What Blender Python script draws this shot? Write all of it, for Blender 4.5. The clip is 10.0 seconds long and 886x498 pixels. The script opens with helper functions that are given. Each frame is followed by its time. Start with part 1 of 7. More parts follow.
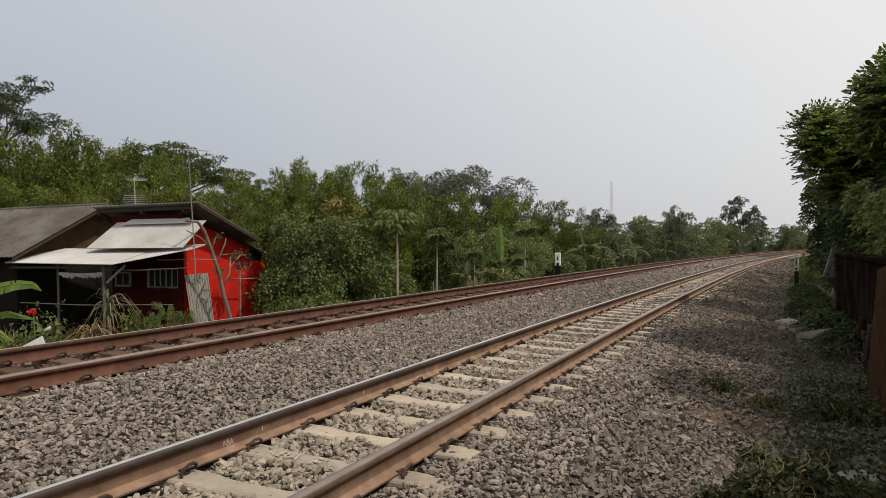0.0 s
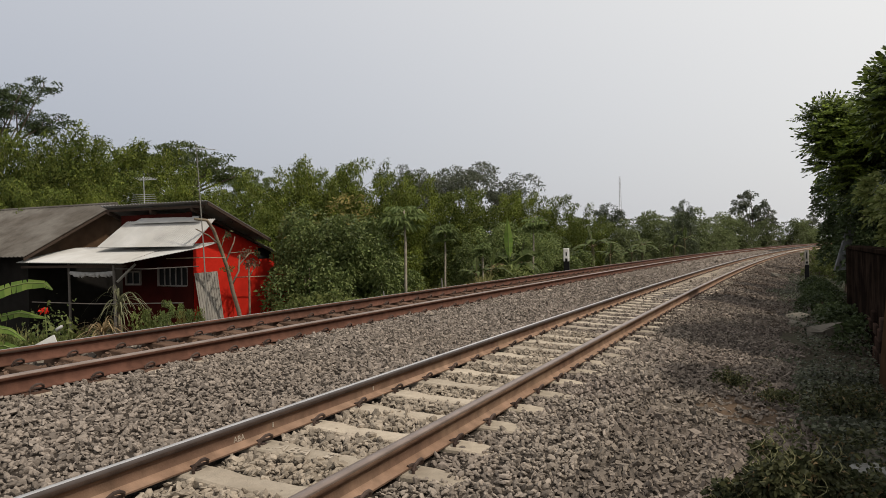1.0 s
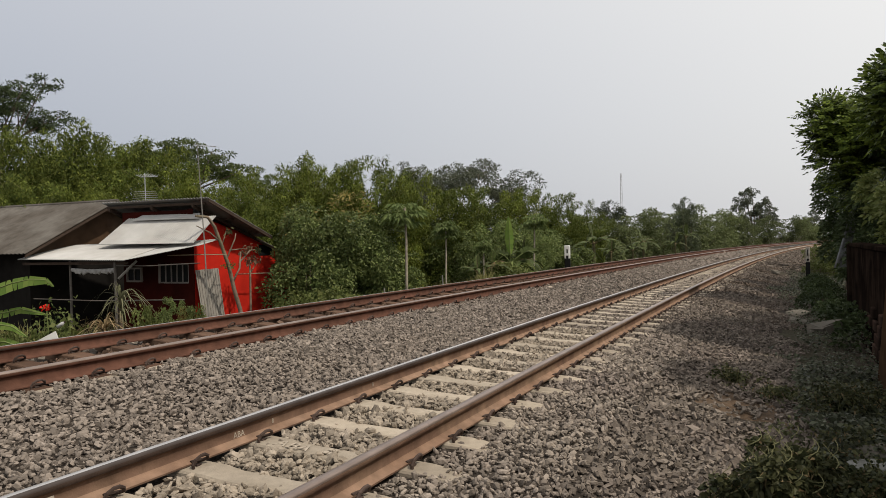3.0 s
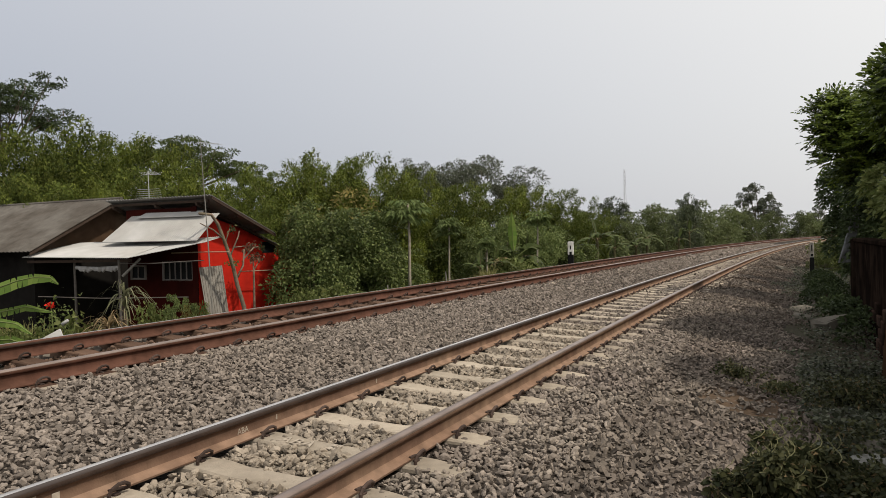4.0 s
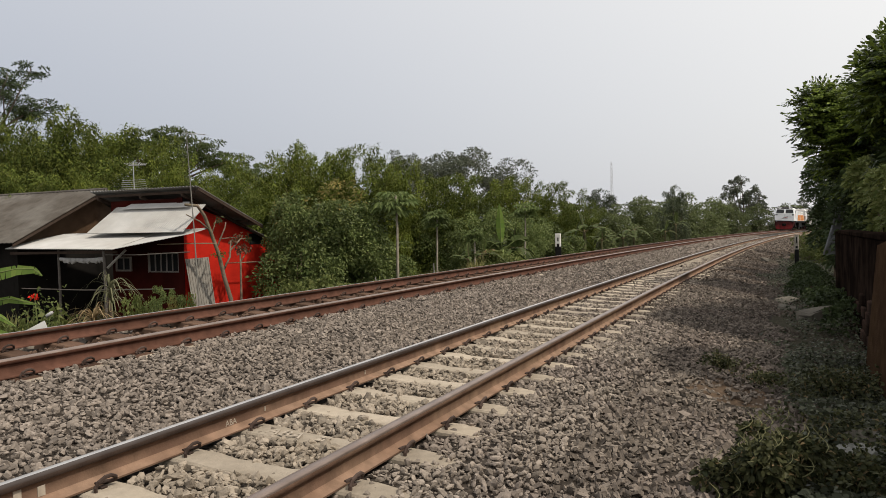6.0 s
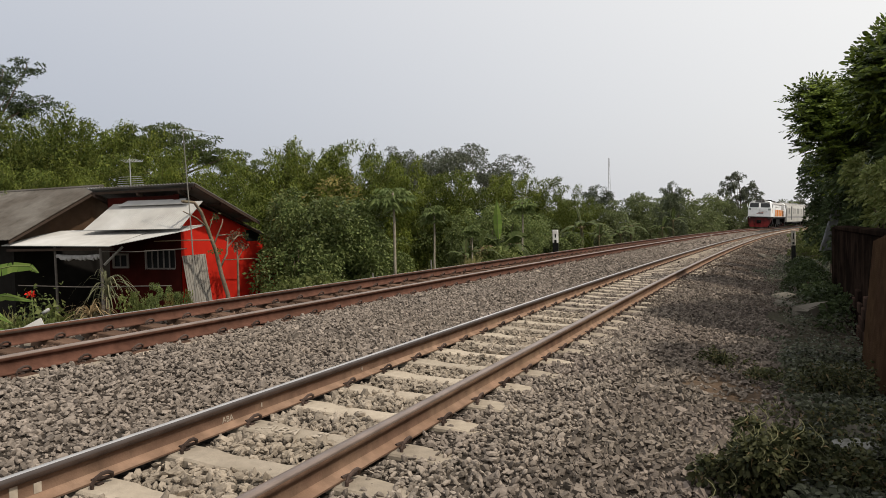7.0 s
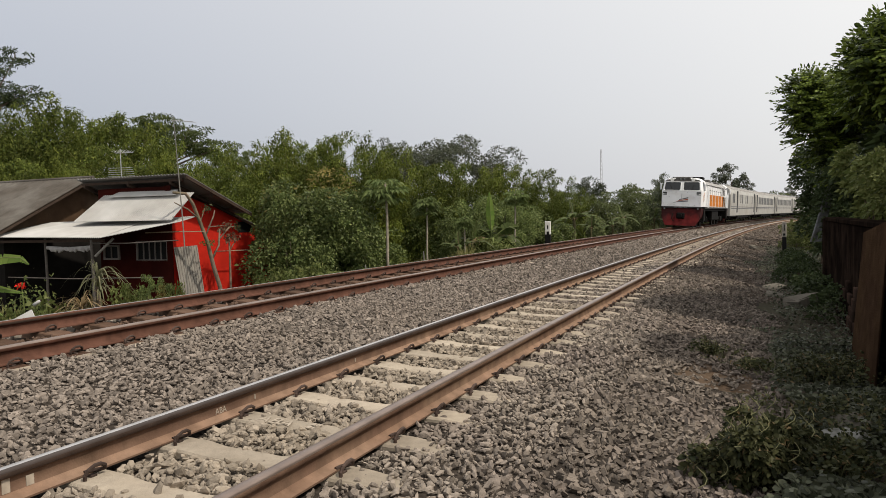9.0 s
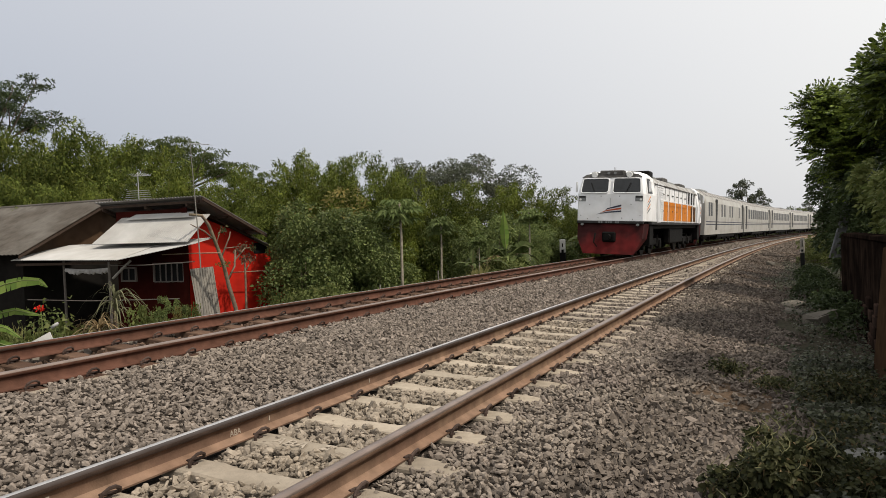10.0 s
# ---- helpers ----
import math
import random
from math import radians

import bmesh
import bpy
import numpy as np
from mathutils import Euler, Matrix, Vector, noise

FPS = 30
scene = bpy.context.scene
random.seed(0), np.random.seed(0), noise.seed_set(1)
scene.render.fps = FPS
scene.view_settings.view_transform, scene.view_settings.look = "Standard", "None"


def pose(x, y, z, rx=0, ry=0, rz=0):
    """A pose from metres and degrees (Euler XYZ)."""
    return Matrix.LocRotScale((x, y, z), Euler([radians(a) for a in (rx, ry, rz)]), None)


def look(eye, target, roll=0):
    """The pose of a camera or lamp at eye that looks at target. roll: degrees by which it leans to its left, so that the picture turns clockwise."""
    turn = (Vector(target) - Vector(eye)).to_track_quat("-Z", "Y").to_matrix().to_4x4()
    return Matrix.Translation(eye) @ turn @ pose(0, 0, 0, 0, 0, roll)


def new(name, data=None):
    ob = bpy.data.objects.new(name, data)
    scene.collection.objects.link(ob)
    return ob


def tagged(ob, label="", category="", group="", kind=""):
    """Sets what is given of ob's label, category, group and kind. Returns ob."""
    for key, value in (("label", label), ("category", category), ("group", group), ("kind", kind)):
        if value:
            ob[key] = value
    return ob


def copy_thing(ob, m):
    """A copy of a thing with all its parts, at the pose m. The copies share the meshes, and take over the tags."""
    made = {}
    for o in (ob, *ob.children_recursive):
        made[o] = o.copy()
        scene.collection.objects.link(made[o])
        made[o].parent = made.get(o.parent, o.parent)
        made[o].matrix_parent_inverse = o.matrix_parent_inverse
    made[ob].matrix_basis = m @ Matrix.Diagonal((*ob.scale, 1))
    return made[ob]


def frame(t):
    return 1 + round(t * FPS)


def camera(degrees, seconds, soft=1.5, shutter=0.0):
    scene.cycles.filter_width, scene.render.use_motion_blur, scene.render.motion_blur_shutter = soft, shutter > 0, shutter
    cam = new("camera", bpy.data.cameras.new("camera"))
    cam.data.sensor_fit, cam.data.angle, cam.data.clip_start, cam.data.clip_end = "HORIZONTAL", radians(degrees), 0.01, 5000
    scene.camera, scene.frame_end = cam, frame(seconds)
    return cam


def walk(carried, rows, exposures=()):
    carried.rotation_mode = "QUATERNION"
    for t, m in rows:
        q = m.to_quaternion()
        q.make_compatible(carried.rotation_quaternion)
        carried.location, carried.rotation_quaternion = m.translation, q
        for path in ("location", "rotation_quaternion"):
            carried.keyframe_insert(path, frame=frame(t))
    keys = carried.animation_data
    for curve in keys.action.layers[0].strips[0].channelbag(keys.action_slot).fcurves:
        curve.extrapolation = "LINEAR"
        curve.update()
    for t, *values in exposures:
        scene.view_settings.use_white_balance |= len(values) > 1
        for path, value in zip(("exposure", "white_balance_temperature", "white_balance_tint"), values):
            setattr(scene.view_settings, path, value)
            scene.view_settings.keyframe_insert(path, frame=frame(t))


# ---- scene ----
cam = camera(64.32, 10.0, soft=0.45)
# Metres. z = 0 is the top of the inner rail of the near line; the eye stands 1.18 m above it.
walk(cam, [
    (0, pose(0.000, 0.000, 1.180, 89.991, 0.710, -0.000)),
    (0.5, pose(-0.015, -0.011, 1.180, 90.545, 0.642, -0.215)),
    (1, pose(-0.002, -0.001, 1.169, 89.747, 1.179, 0.666)),
    (1.5, pose(-0.005, 0.002, 1.171, 89.793, 0.788, 0.310)),
    (2, pose(0.003, -0.009, 1.174, 89.900, 0.932, 0.048)),
    (2.5, pose(0.009, -0.013, 1.170, 89.652, 0.991, 0.414)),
    (4, pose(0.018, -0.021, 1.162, 89.255, 1.357, 1.039)),
    (4.5, pose(0.011, -0.018, 1.162, 88.550, 0.987, 0.517)),
    (5, pose(0.007, -0.004, 1.160, 88.444, 1.154, 0.155)),
    (5.5, pose(0.001, -0.002, 1.157, 88.681, 1.227, 0.089)),
    (7, pose(0.011, -0.002, 1.153, 88.291, 1.362, -0.180)),
    (7.5, pose(0.007, 0.002, 1.152, 88.570, 1.114, -0.325)),
    (8, pose(0.003, 0.007, 1.151, 88.970, 1.464, -0.320)),
    (8.5, pose(0.004, 0.004, 1.153, 88.206, 1.229, 0.041)),
    (9, pose(0.005, 0.001, 1.151, 87.586, 1.362, -0.797)),
    (9.5, pose(0.008, 0.010, 1.155, 88.378, 1.700, -0.152)),
    (10, pose(0.015, 0.006, 1.156, 89.166, 1.901, 0.387)),
], exposures=[(0, -0.06), (4, 0.0), (7, 0.07), (10, 0.08)])

# ---- hazy daylight ----
SUN_ELEVATION, SUN_AZIMUTH = 52, 122   # degrees above the horizon; clockwise from +y
world = bpy.data.worlds.new("hazy_sky")
scene.world = world
world.use_nodes = True
wn, wl = world.node_tree.nodes, world.node_tree.links
wn.clear()
sky = wn.new("ShaderNodeTexSky")
sky.sky_type, sky.sun_disc = "NISHITA", False
sky.sun_elevation, sky.sun_rotation = radians(SUN_ELEVATION), radians(SUN_AZIMUTH)
sky.air_density, sky.dust_density, sky.ozone_density = 1.0, 6.0, 1.0
# a bright veil of haze, whiter towards the sun and blue-grey away from it
_az, _el = radians(SUN_AZIMUTH), radians(SUN_ELEVATION)
sunward = Vector((math.sin(_az) * math.cos(_el), math.cos(_az) * math.cos(_el), math.sin(_el)))
co = wn.new("ShaderNodeTexCoord")
dot = wn.new("ShaderNodeVectorMath")
dot.operation = "DOT_PRODUCT"
dot.inputs[1].default_value = sunward
wl.new(co.outputs["Generated"], dot.inputs[0])
near_sun = wn.new("ShaderNodeMapRange")
near_sun.inputs["From Min"].default_value, near_sun.inputs["From Max"].default_value = -0.6, 0.2
wl.new(dot.outputs["Value"], near_sun.inputs["Value"])
haze = wn.new("ShaderNodeMix")
haze.data_type = "RGBA"
haze.inputs["A"].default_value, haze.inputs["B"].default_value = (4.05, 4.45, 5.4, 1), (10.2, 10.05, 9.8, 1)
wl.new(near_sun.outputs["Result"], haze.inputs["Factor"])
veil = wn.new("ShaderNodeMix")
veil.data_type = "RGBA"
veil.inputs["Factor"].default_value = 0.8
wl.new(sky.outputs["Color"], veil.inputs["A"])
wl.new(haze.outputs["Result"], veil.inputs["B"])
back = wn.new("ShaderNodeBackground")
back.inputs["Strength"].default_value = 0.1
wl.new(veil.outputs["Result"], back.inputs["Color"])
wo = wn.new("ShaderNodeOutputWorld")
wl.new(back.outputs["Background"], wo.inputs["Surface"])

sun_data = bpy.data.lights.new("sun", "SUN")
sun_data.energy, sun_data.angle, sun_data.color = 2.9, radians(2), (1, 0.91, 0.78)
sun = new("sun", sun_data)
sun.matrix_world = look((30 * math.sin(_az), 30 * math.cos(_az), 40), (30 * math.sin(_az) - math.sin(_az) * math.cos(_el), 30 * math.cos(_az) - math.cos(_az) * math.cos(_el), 40 - math.sin(_el)))

# ---- materials ----
def material(name, base, rough=0.8, metal=0.0, scale=8.0, vary=0.25, second=None, blotch=0.0, blotch_scale=0.7, bump=0.15, bump_scale=60.0, island=0.0, each=0.0, spec=0.08, stretch=None):
    """Base colour with fine grain, larger blotches of a second colour, relief, and a shade of its own for each island or object."""
    m = bpy.data.materials.new(name)
    m.use_nodes = True
    n, l = m.node_tree.nodes, m.node_tree.links
    b = n["Principled BSDF"]
    b.inputs["Roughness"].default_value, b.inputs["Metallic"].default_value = rough, metal
    b.inputs["Specular IOR Level"].default_value = spec
    co = n.new("ShaderNodeTexCoord")
    vec = co.outputs["Object"]
    if stretch:
        mp = n.new("ShaderNodeMapping")
        mp.inputs["Scale"].default_value = stretch
        l.new(vec, mp.inputs["Vector"])
        vec = mp.outputs["Vector"]

    def tex(s, detail=4.0):
        t = n.new("ShaderNodeTexNoise")
        t.inputs["Scale"].default_value, t.inputs["Detail"].default_value = s, detail
        l.new(vec, t.inputs["Vector"])
        return t.outputs["Fac"]

    def span(x, lo, hi, to_lo, to_hi):
        r = n.new("ShaderNodeMapRange")
        for k, v in zip(("From Min", "From Max", "To Min", "To Max"), (lo, hi, to_lo, to_hi)):
            r.inputs[k].default_value = v
        l.new(x, r.inputs["Value"])
        return r.outputs["Result"]

    def mix(a, c, f, kind="MIX"):
        x = n.new("ShaderNodeMix")
        x.data_type, x.blend_type = "RGBA", kind
        for key, v in (("A", a), ("B", c)):
            if isinstance(v, tuple):
                x.inputs[key].default_value = (*v, 1)
            else:
                l.new(v, x.inputs[key])
        if isinstance(f, float):
            x.inputs["Factor"].default_value = f
        else:
            l.new(f, x.inputs["Factor"])
        return x.outputs["Result"]

    colour = tuple(base)
    if second and blotch:
        colour = mix(tuple(base), tuple(second), span(tex(blotch_scale, 6), 0.42, 0.62, 0.0, blotch))
    shade = span(tex(scale), 0.25, 0.75, 1 - vary, 1 + vary)
    for source, amount in (("island", island), ("each", each)):
        if amount:
            if source == "island":
                r = n.new("ShaderNodeNewGeometry").outputs["Random Per Island"]
            else:
                r = n.new("ShaderNodeObjectInfo").outputs["Random"]
            k = n.new("ShaderNodeMath")
            k.operation = "MULTIPLY"
            l.new(shade, k.inputs[0])
            l.new(span(r, 0, 1, 1 - amount, 1 + amount), k.inputs[1])
            shade = k.outputs[0]
    cx = n.new("ShaderNodeCombineXYZ")
    for i in range(3):
        l.new(shade, cx.inputs[i])
    l.new(mix(colour, cx.outputs[0], 1.0, "MULTIPLY"), b.inputs["Base Color"])
    if bump:
        bp = n.new("ShaderNodeBump")
        bp.inputs["Strength"].default_value, bp.inputs["Distance"].default_value = bump, 0.02
        l.new(tex(bump_scale, 5), bp.inputs["Height"])
        l.new(bp.outputs["Normal"], b.inputs["Normal"])
    return m


def leaf_material(name, base, second, amount=0.5, rough=0.5, glow=0.35, tone=0.25):
    """Leaves: gloss, light that passes through, and a colour of its own for each leaf between the two given."""
    m = bpy.data.materials.new(name)
    m.use_nodes = True
    n, l = m.node_tree.nodes, m.node_tree.links
    b = n["Principled BSDF"]
    b.inputs["Roughness"].default_value, b.inputs["Specular IOR Level"].default_value = rough, 0.12
    r = n.new("ShaderNodeNewGeometry").outputs["Random Per Island"]
    ob = n.new("ShaderNodeObjectInfo").outputs["Random"]
    x = n.new("ShaderNodeMix")
    x.data_type = "RGBA"
    x.inputs["A"].default_value, x.inputs["B"].default_value = (*base, 1), (*second, 1)
    k = n.new("ShaderNodeMath")
    k.operation = "MULTIPLY"
    k.inputs[1].default_value = amount * 2
    l.new(r, k.inputs[0])
    l.new(k.outputs[0], x.inputs["Factor"])
    h = n.new("ShaderNodeHueSaturation")
    mr = n.new("ShaderNodeMapRange")
    mr.inputs["To Min"].default_value, mr.inputs["To Max"].default_value = 0.75, 1.25
    l.new(ob, mr.inputs["Value"])
    # boughs differ a little in tone, about a metre apart
    bough = n.new("ShaderNodeTexNoise")
    bough.inputs["Scale"].default_value, bough.inputs["Detail"].default_value = 1.1, 2.0
    l.new(n.new("ShaderNodeTexCoord").outputs["Object"], bough.inputs["Vector"])
    br = n.new("ShaderNodeMapRange")
    for key, v in zip(("From Min", "From Max", "To Min", "To Max"), (0.32, 0.68, 1 - tone, 1 + tone)):
        br.inputs[key].default_value = v
    l.new(bough.outputs["Fac"], br.inputs["Value"])
    both = n.new("ShaderNodeMath")
    both.operation = "MULTIPLY"
    l.new(mr.outputs["Result"], both.inputs[0])
    l.new(br.outputs["Result"], both.inputs[1])
    l.new(both.outputs[0], h.inputs["Value"])
    l.new(x.outputs["Result"], h.inputs["Color"])
    l.new(h.outputs["Color"], b.inputs["Base Color"])
    t = n.new("ShaderNodeBsdfTranslucent")
    l.new(h.outputs["Color"], t.inputs["Color"])
    ms = n.new("ShaderNodeMixShader")
    ms.inputs[0].default_value = glow
    l.new(b.outputs[0], ms.inputs[1])
    l.new(t.outputs[0], ms.inputs[2])
    l.new(ms.outputs[0], n["Material Output"].inputs["Surface"])
    return m


def glass_material(name, tint=(0.012, 0.013, 0.014)):
    m = bpy.data.materials.new(name)
    m.use_nodes = True
    b = m.node_tree.nodes["Principled BSDF"]
    b.inputs["Base Color"].default_value = (*tint, 1)
    b.inputs["Roughness"].default_value, b.inputs["Specular IOR Level"].default_value = 0.3, 0.06
    return m


STONE_DARK = material("dark_ballast_stone", (0.172, 0.145, 0.12), 0.92, scale=30, vary=0.25, island=0.4, bump=0.3, bump_scale=90, second=(0.154, 0.125, 0.108), blotch=0.7, blotch_scale=0.8)
STONE_DUSTY = material("dusty_ballast_stone", (0.235, 0.2, 0.166), 0.92, scale=30, vary=0.25, island=0.4, bump=0.3, bump_scale=90, second=(0.154, 0.125, 0.108), blotch=0.7, blotch_scale=0.8)
STONE_DARK_BROWN = material("dark_brown_ballast_stone", (0.135, 0.113, 0.095), 0.95, scale=30, vary=0.25, island=0.35, bump=0.3, bump_scale=90, second=(0.09, 0.068, 0.052), blotch=0.7, blotch_scale=0.6)
STONE_SINGLE = material("single_ballast_stone", (0.262, 0.221, 0.174), 0.92, scale=30, vary=0.2, each=0.35, bump=0.3, bump_scale=90, second=(0.264, 0.226, 0.186), blotch=0.5, blotch_scale=0.8)
STONE_PALE = material("pale_ballast_stone", (0.262, 0.221, 0.174), 0.92, scale=30, vary=0.2, island=0.34, bump=0.3, bump_scale=90, second=(0.264, 0.226, 0.186), blotch=0.5, blotch_scale=0.8)
STONE = material("ballast_stone", (0.205, 0.173, 0.145), 0.92, scale=30, vary=0.25, island=0.4, bump=0.3, bump_scale=90, second=(0.204, 0.174, 0.150), blotch=0.5, blotch_scale=0.6)
STONE_RUSTY = material("rust_stained_stone", (0.1, 0.066, 0.048), 0.92, scale=30, vary=0.25, island=0.6, bump=0.3, bump_scale=90, second=(0.07, 0.045, 0.033), blotch=0.5, blotch_scale=0.6)
# bed colour kept near black to paint shade into gaps between the stones
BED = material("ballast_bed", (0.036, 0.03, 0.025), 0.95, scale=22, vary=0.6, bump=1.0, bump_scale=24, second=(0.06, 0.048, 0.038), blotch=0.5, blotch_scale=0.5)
FAR_STEEL = material("worn_bright_steel", (0.42, 0.4, 0.385), 0.45, 0.8, scale=5, vary=0.2, bump=0.03, bump_scale=40)
SOIL = material("soil", (0.06, 0.047, 0.035), 0.95, scale=14, vary=0.35, bump=0.9, bump_scale=18, second=(0.045, 0.045, 0.028), blotch=0.9, blotch_scale=0.4)
EARTH = material("bare_brown_earth", (0.09, 0.066, 0.047), 0.95, scale=14, vary=0.35, bump=0.9, bump_scale=30, second=(0.1, 0.066, 0.042), blotch=0.8, blotch_scale=3)
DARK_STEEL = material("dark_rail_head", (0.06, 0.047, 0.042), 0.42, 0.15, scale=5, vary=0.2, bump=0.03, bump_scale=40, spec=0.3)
WORN_STEEL = material("worn_rail_head", (0.29, 0.225, 0.19), 0.36, 0.7, scale=5, vary=0.2, bump=0.03, bump_scale=40)
STEEL = material("polished_steel", (0.66, 0.63, 0.6), 0.4, 0.9, scale=5, vary=0.12, bump=0.03, bump_scale=40, stretch=(1, 1, 1))
RUST_DUST = material("dusty_rail_foot", (0.25, 0.165, 0.115), 0.95, scale=9, vary=0.3, bump=0.2, bump_scale=70, second=(0.190, 0.116, 0.078), blotch=0.7, blotch_scale=1.6)
# dark brown for the head's sides, with their shade in the colour
RUST_SHADED = material("shaded_rail_side", (0.05, 0.034, 0.027), 0.6, 0.1, scale=9, vary=0.3, bump=0.15, bump_scale=70, second=(0.085, 0.055, 0.04), blotch=0.6, blotch_scale=1.3, spec=0.2)
# rust lowered in tone to hold the shade on the web below the head
RUST = material("rusty_rail", (0.125, 0.076, 0.053), 0.85, 0.0, scale=9, vary=0.3, bump=0.15, bump_scale=70, second=(0.185, 0.124, 0.084), blotch=0.85, blotch_scale=1.3)
RUST_FAR = material("deep_rusty_rail", (0.085, 0.042, 0.029), 0.85, 0.0, scale=9, vary=0.3, bump=0.15, bump_scale=70, second=(0.120, 0.057, 0.040), blotch=0.7, blotch_scale=1.3)
CLIP = material("rusty_clip", (0.07, 0.05, 0.042), 0.7, 0.3, vary=0.3, each=0.3)
CONCRETE = material("sleeper_concrete", (0.375, 0.322, 0.256), 0.9, scale=16, vary=0.16, each=0.2, bump=0.25, bump_scale=80, second=(0.265, 0.222, 0.17), blotch=0.6, blotch_scale=2.0)
CONCRETE_RUSTY = material("rust_stained_concrete", (0.115, 0.072, 0.05), 0.9, scale=16, vary=0.2, each=0.25, bump=0.25, bump_scale=80, second=(0.075, 0.042, 0.03), blotch=0.7, blotch_scale=2.0)

# ---- helpers for meshes ----
def mesh_of(name, verts, faces, mats, slots=None, smooth=False):
    me = bpy.data.meshes.new(name)
    me.from_pydata(verts, [], faces)
    for m in (mats if isinstance(mats, (list, tuple)) else [mats]):
        me.materials.append(m)
    if slots is not None:
        me.polygons.foreach_set("material_index", slots)
    if smooth:
        me.polygons.foreach_set("use_smooth", [True] * len(me.polygons))
    me.update()
    return me


def soup(name, verts, size, mat):
    """A mesh from an array of points, each run of `size` points one face."""
    n = len(verts)
    me = bpy.data.meshes.new(name)
    me.vertices.add(n)
    me.vertices.foreach_set("co", np.asarray(verts, np.float32).ravel())
    me.loops.add(n)
    me.loops.foreach_set("vertex_index", np.arange(n, dtype=np.int32))
    me.polygons.add(n // size)
    me.polygons.foreach_set("loop_start", np.arange(0, n, size, dtype=np.int32))
    me.polygons.foreach_set("use_smooth", [False] * (n // size))
    me.materials.append(mat)
    me.update(calc_edges=True)
    return me


def part(name, data, mat=None, parent=None, label="", m=None):
    """Links a mesh or a bmesh as one object under a thing or a part."""
    if isinstance(data, bmesh.types.BMesh):
        me = bpy.data.meshes.new(name)
        data.to_mesh(me)
        data.free()
        if mat:
            me.materials.append(mat)
        data = me
    elif mat and not data.materials:
        data.materials.append(mat)
    ob = new(name, data)
    if parent:
        ob.parent = parent
    if m is not None:
        ob.matrix_basis = m
    if label:
        tagged(ob, label)
    return ob


def box(bm, x0, y0, z0, x1, y1, z1, bevel=0.0, m=None):
    r = bmesh.ops.create_cube(bm, size=1)
    vs = r["verts"]
    bmesh.ops.scale(bm, vec=(abs(x1 - x0), abs(y1 - y0), abs(z1 - z0)), verts=vs)
    bmesh.ops.translate(bm, vec=((x0 + x1) / 2, (y0 + y1) / 2, (z0 + z1) / 2), verts=vs)
    if m is not None:
        bmesh.ops.transform(bm, matrix=m, verts=vs)
    if bevel:
        es = list({e for v in vs for e in v.link_edges})
        bmesh.ops.bevel(bm, geom=es, offset=bevel, segments=1, affect="EDGES")
    return bm


def a_box(x0, y0, z0, x1, y1, z1, bevel=0.0, m=None):
    return box(bmesh.new(), x0, y0, z0, x1, y1, z1, bevel, m)


def tube(bm, pts, radii, sides=6):
    """A round bar along points, with a radius at each."""
    if not isinstance(radii, (list, tuple)):
        radii = [radii] * len(pts)
    pts = [Vector(p) for p in pts]
    rings = []
    up = Vector((0.31, 0.17, 0.93)).normalized()
    for i, p in enumerate(pts):
        d = (pts[min(i + 1, len(pts) - 1)] - pts[max(i - 1, 0)]).normalized()
        a = d.cross(up if abs(d.dot(up)) < 0.95 else Vector((1, 0, 0))).normalized()
        c = d.cross(a)
        rings.append([bm.verts.new(p + (a * math.cos(2 * math.pi * k / sides) + c * math.sin(2 * math.pi * k / sides)) * radii[i]) for k in range(sides)])
    for r, q in zip(rings, rings[1:]):
        for k in range(sides):
            bm.faces.new((r[k], r[(k + 1) % sides], q[(k + 1) % sides], q[k]))
    bm.faces.new(rings[0][::-1])
    bm.faces.new(rings[-1])
    return bm


def a_tube(pts, radii, sides=6):
    return tube(bmesh.new(), pts, radii, sides)


def smooth(ob):
    ob.data.polygons.foreach_set("use_smooth", [True] * len(ob.data.polygons))
    return ob


# ---- the line of the railway: an arc that bends gently to the right ----
X0, Y0, HEADING, CURVE, STRAIGHT = -1.072, 4.0, 0.437175, 0.001208, 520.0
GAUGE = 1.137            # between the rails' middles
FAR = -3.738             # the far line's middle, to the side of the near line's
FAR_Z, NEAR_CANT, FAR_CANT = 0.17, 0.033, 0.055


def along(s, lat=0.0):
    """x, y and heading of a point s metres along the near line and lat metres to its right."""
    q = min(s, STRAIGHT)
    a = HEADING + CURVE * q
    x = X0 + (math.cos(HEADING) - math.cos(a)) / CURVE + (s - q) * math.sin(a)
    y = Y0 + (math.sin(a) - math.sin(HEADING)) / CURVE + (s - q) * math.cos(a)
    return x + lat * math.cos(a), y - lat * math.sin(a), a


def where(x, y):
    """s and lat of a place, the other way round."""
    cx, cy = X0 + math.cos(HEADING) / CURVE, Y0 - math.sin(HEADING) / CURVE
    a = math.atan2(y - cy, cx - x)
    return (a - HEADING) / CURVE, 1 / CURVE - math.hypot(x - cx, y - cy)


PROFILE = [(-900, -1.0), (-60, -1.0), (-14, -1.0), (-9, -1.15), (-7.2, -1.1), (-6.0, -0.55), (-5.2, -0.08), (-4.8, 0.01), (-2.7, -0.02), (-2.3, -0.045), (-1.3, -0.155), (-1.0, -0.163), (1.0, -0.203), (1.35, -0.218), (2.1, -0.355), (2.9, -0.46), (4.0, -0.5), (7, -0.55), (60, -0.7), (900, -1.0)]


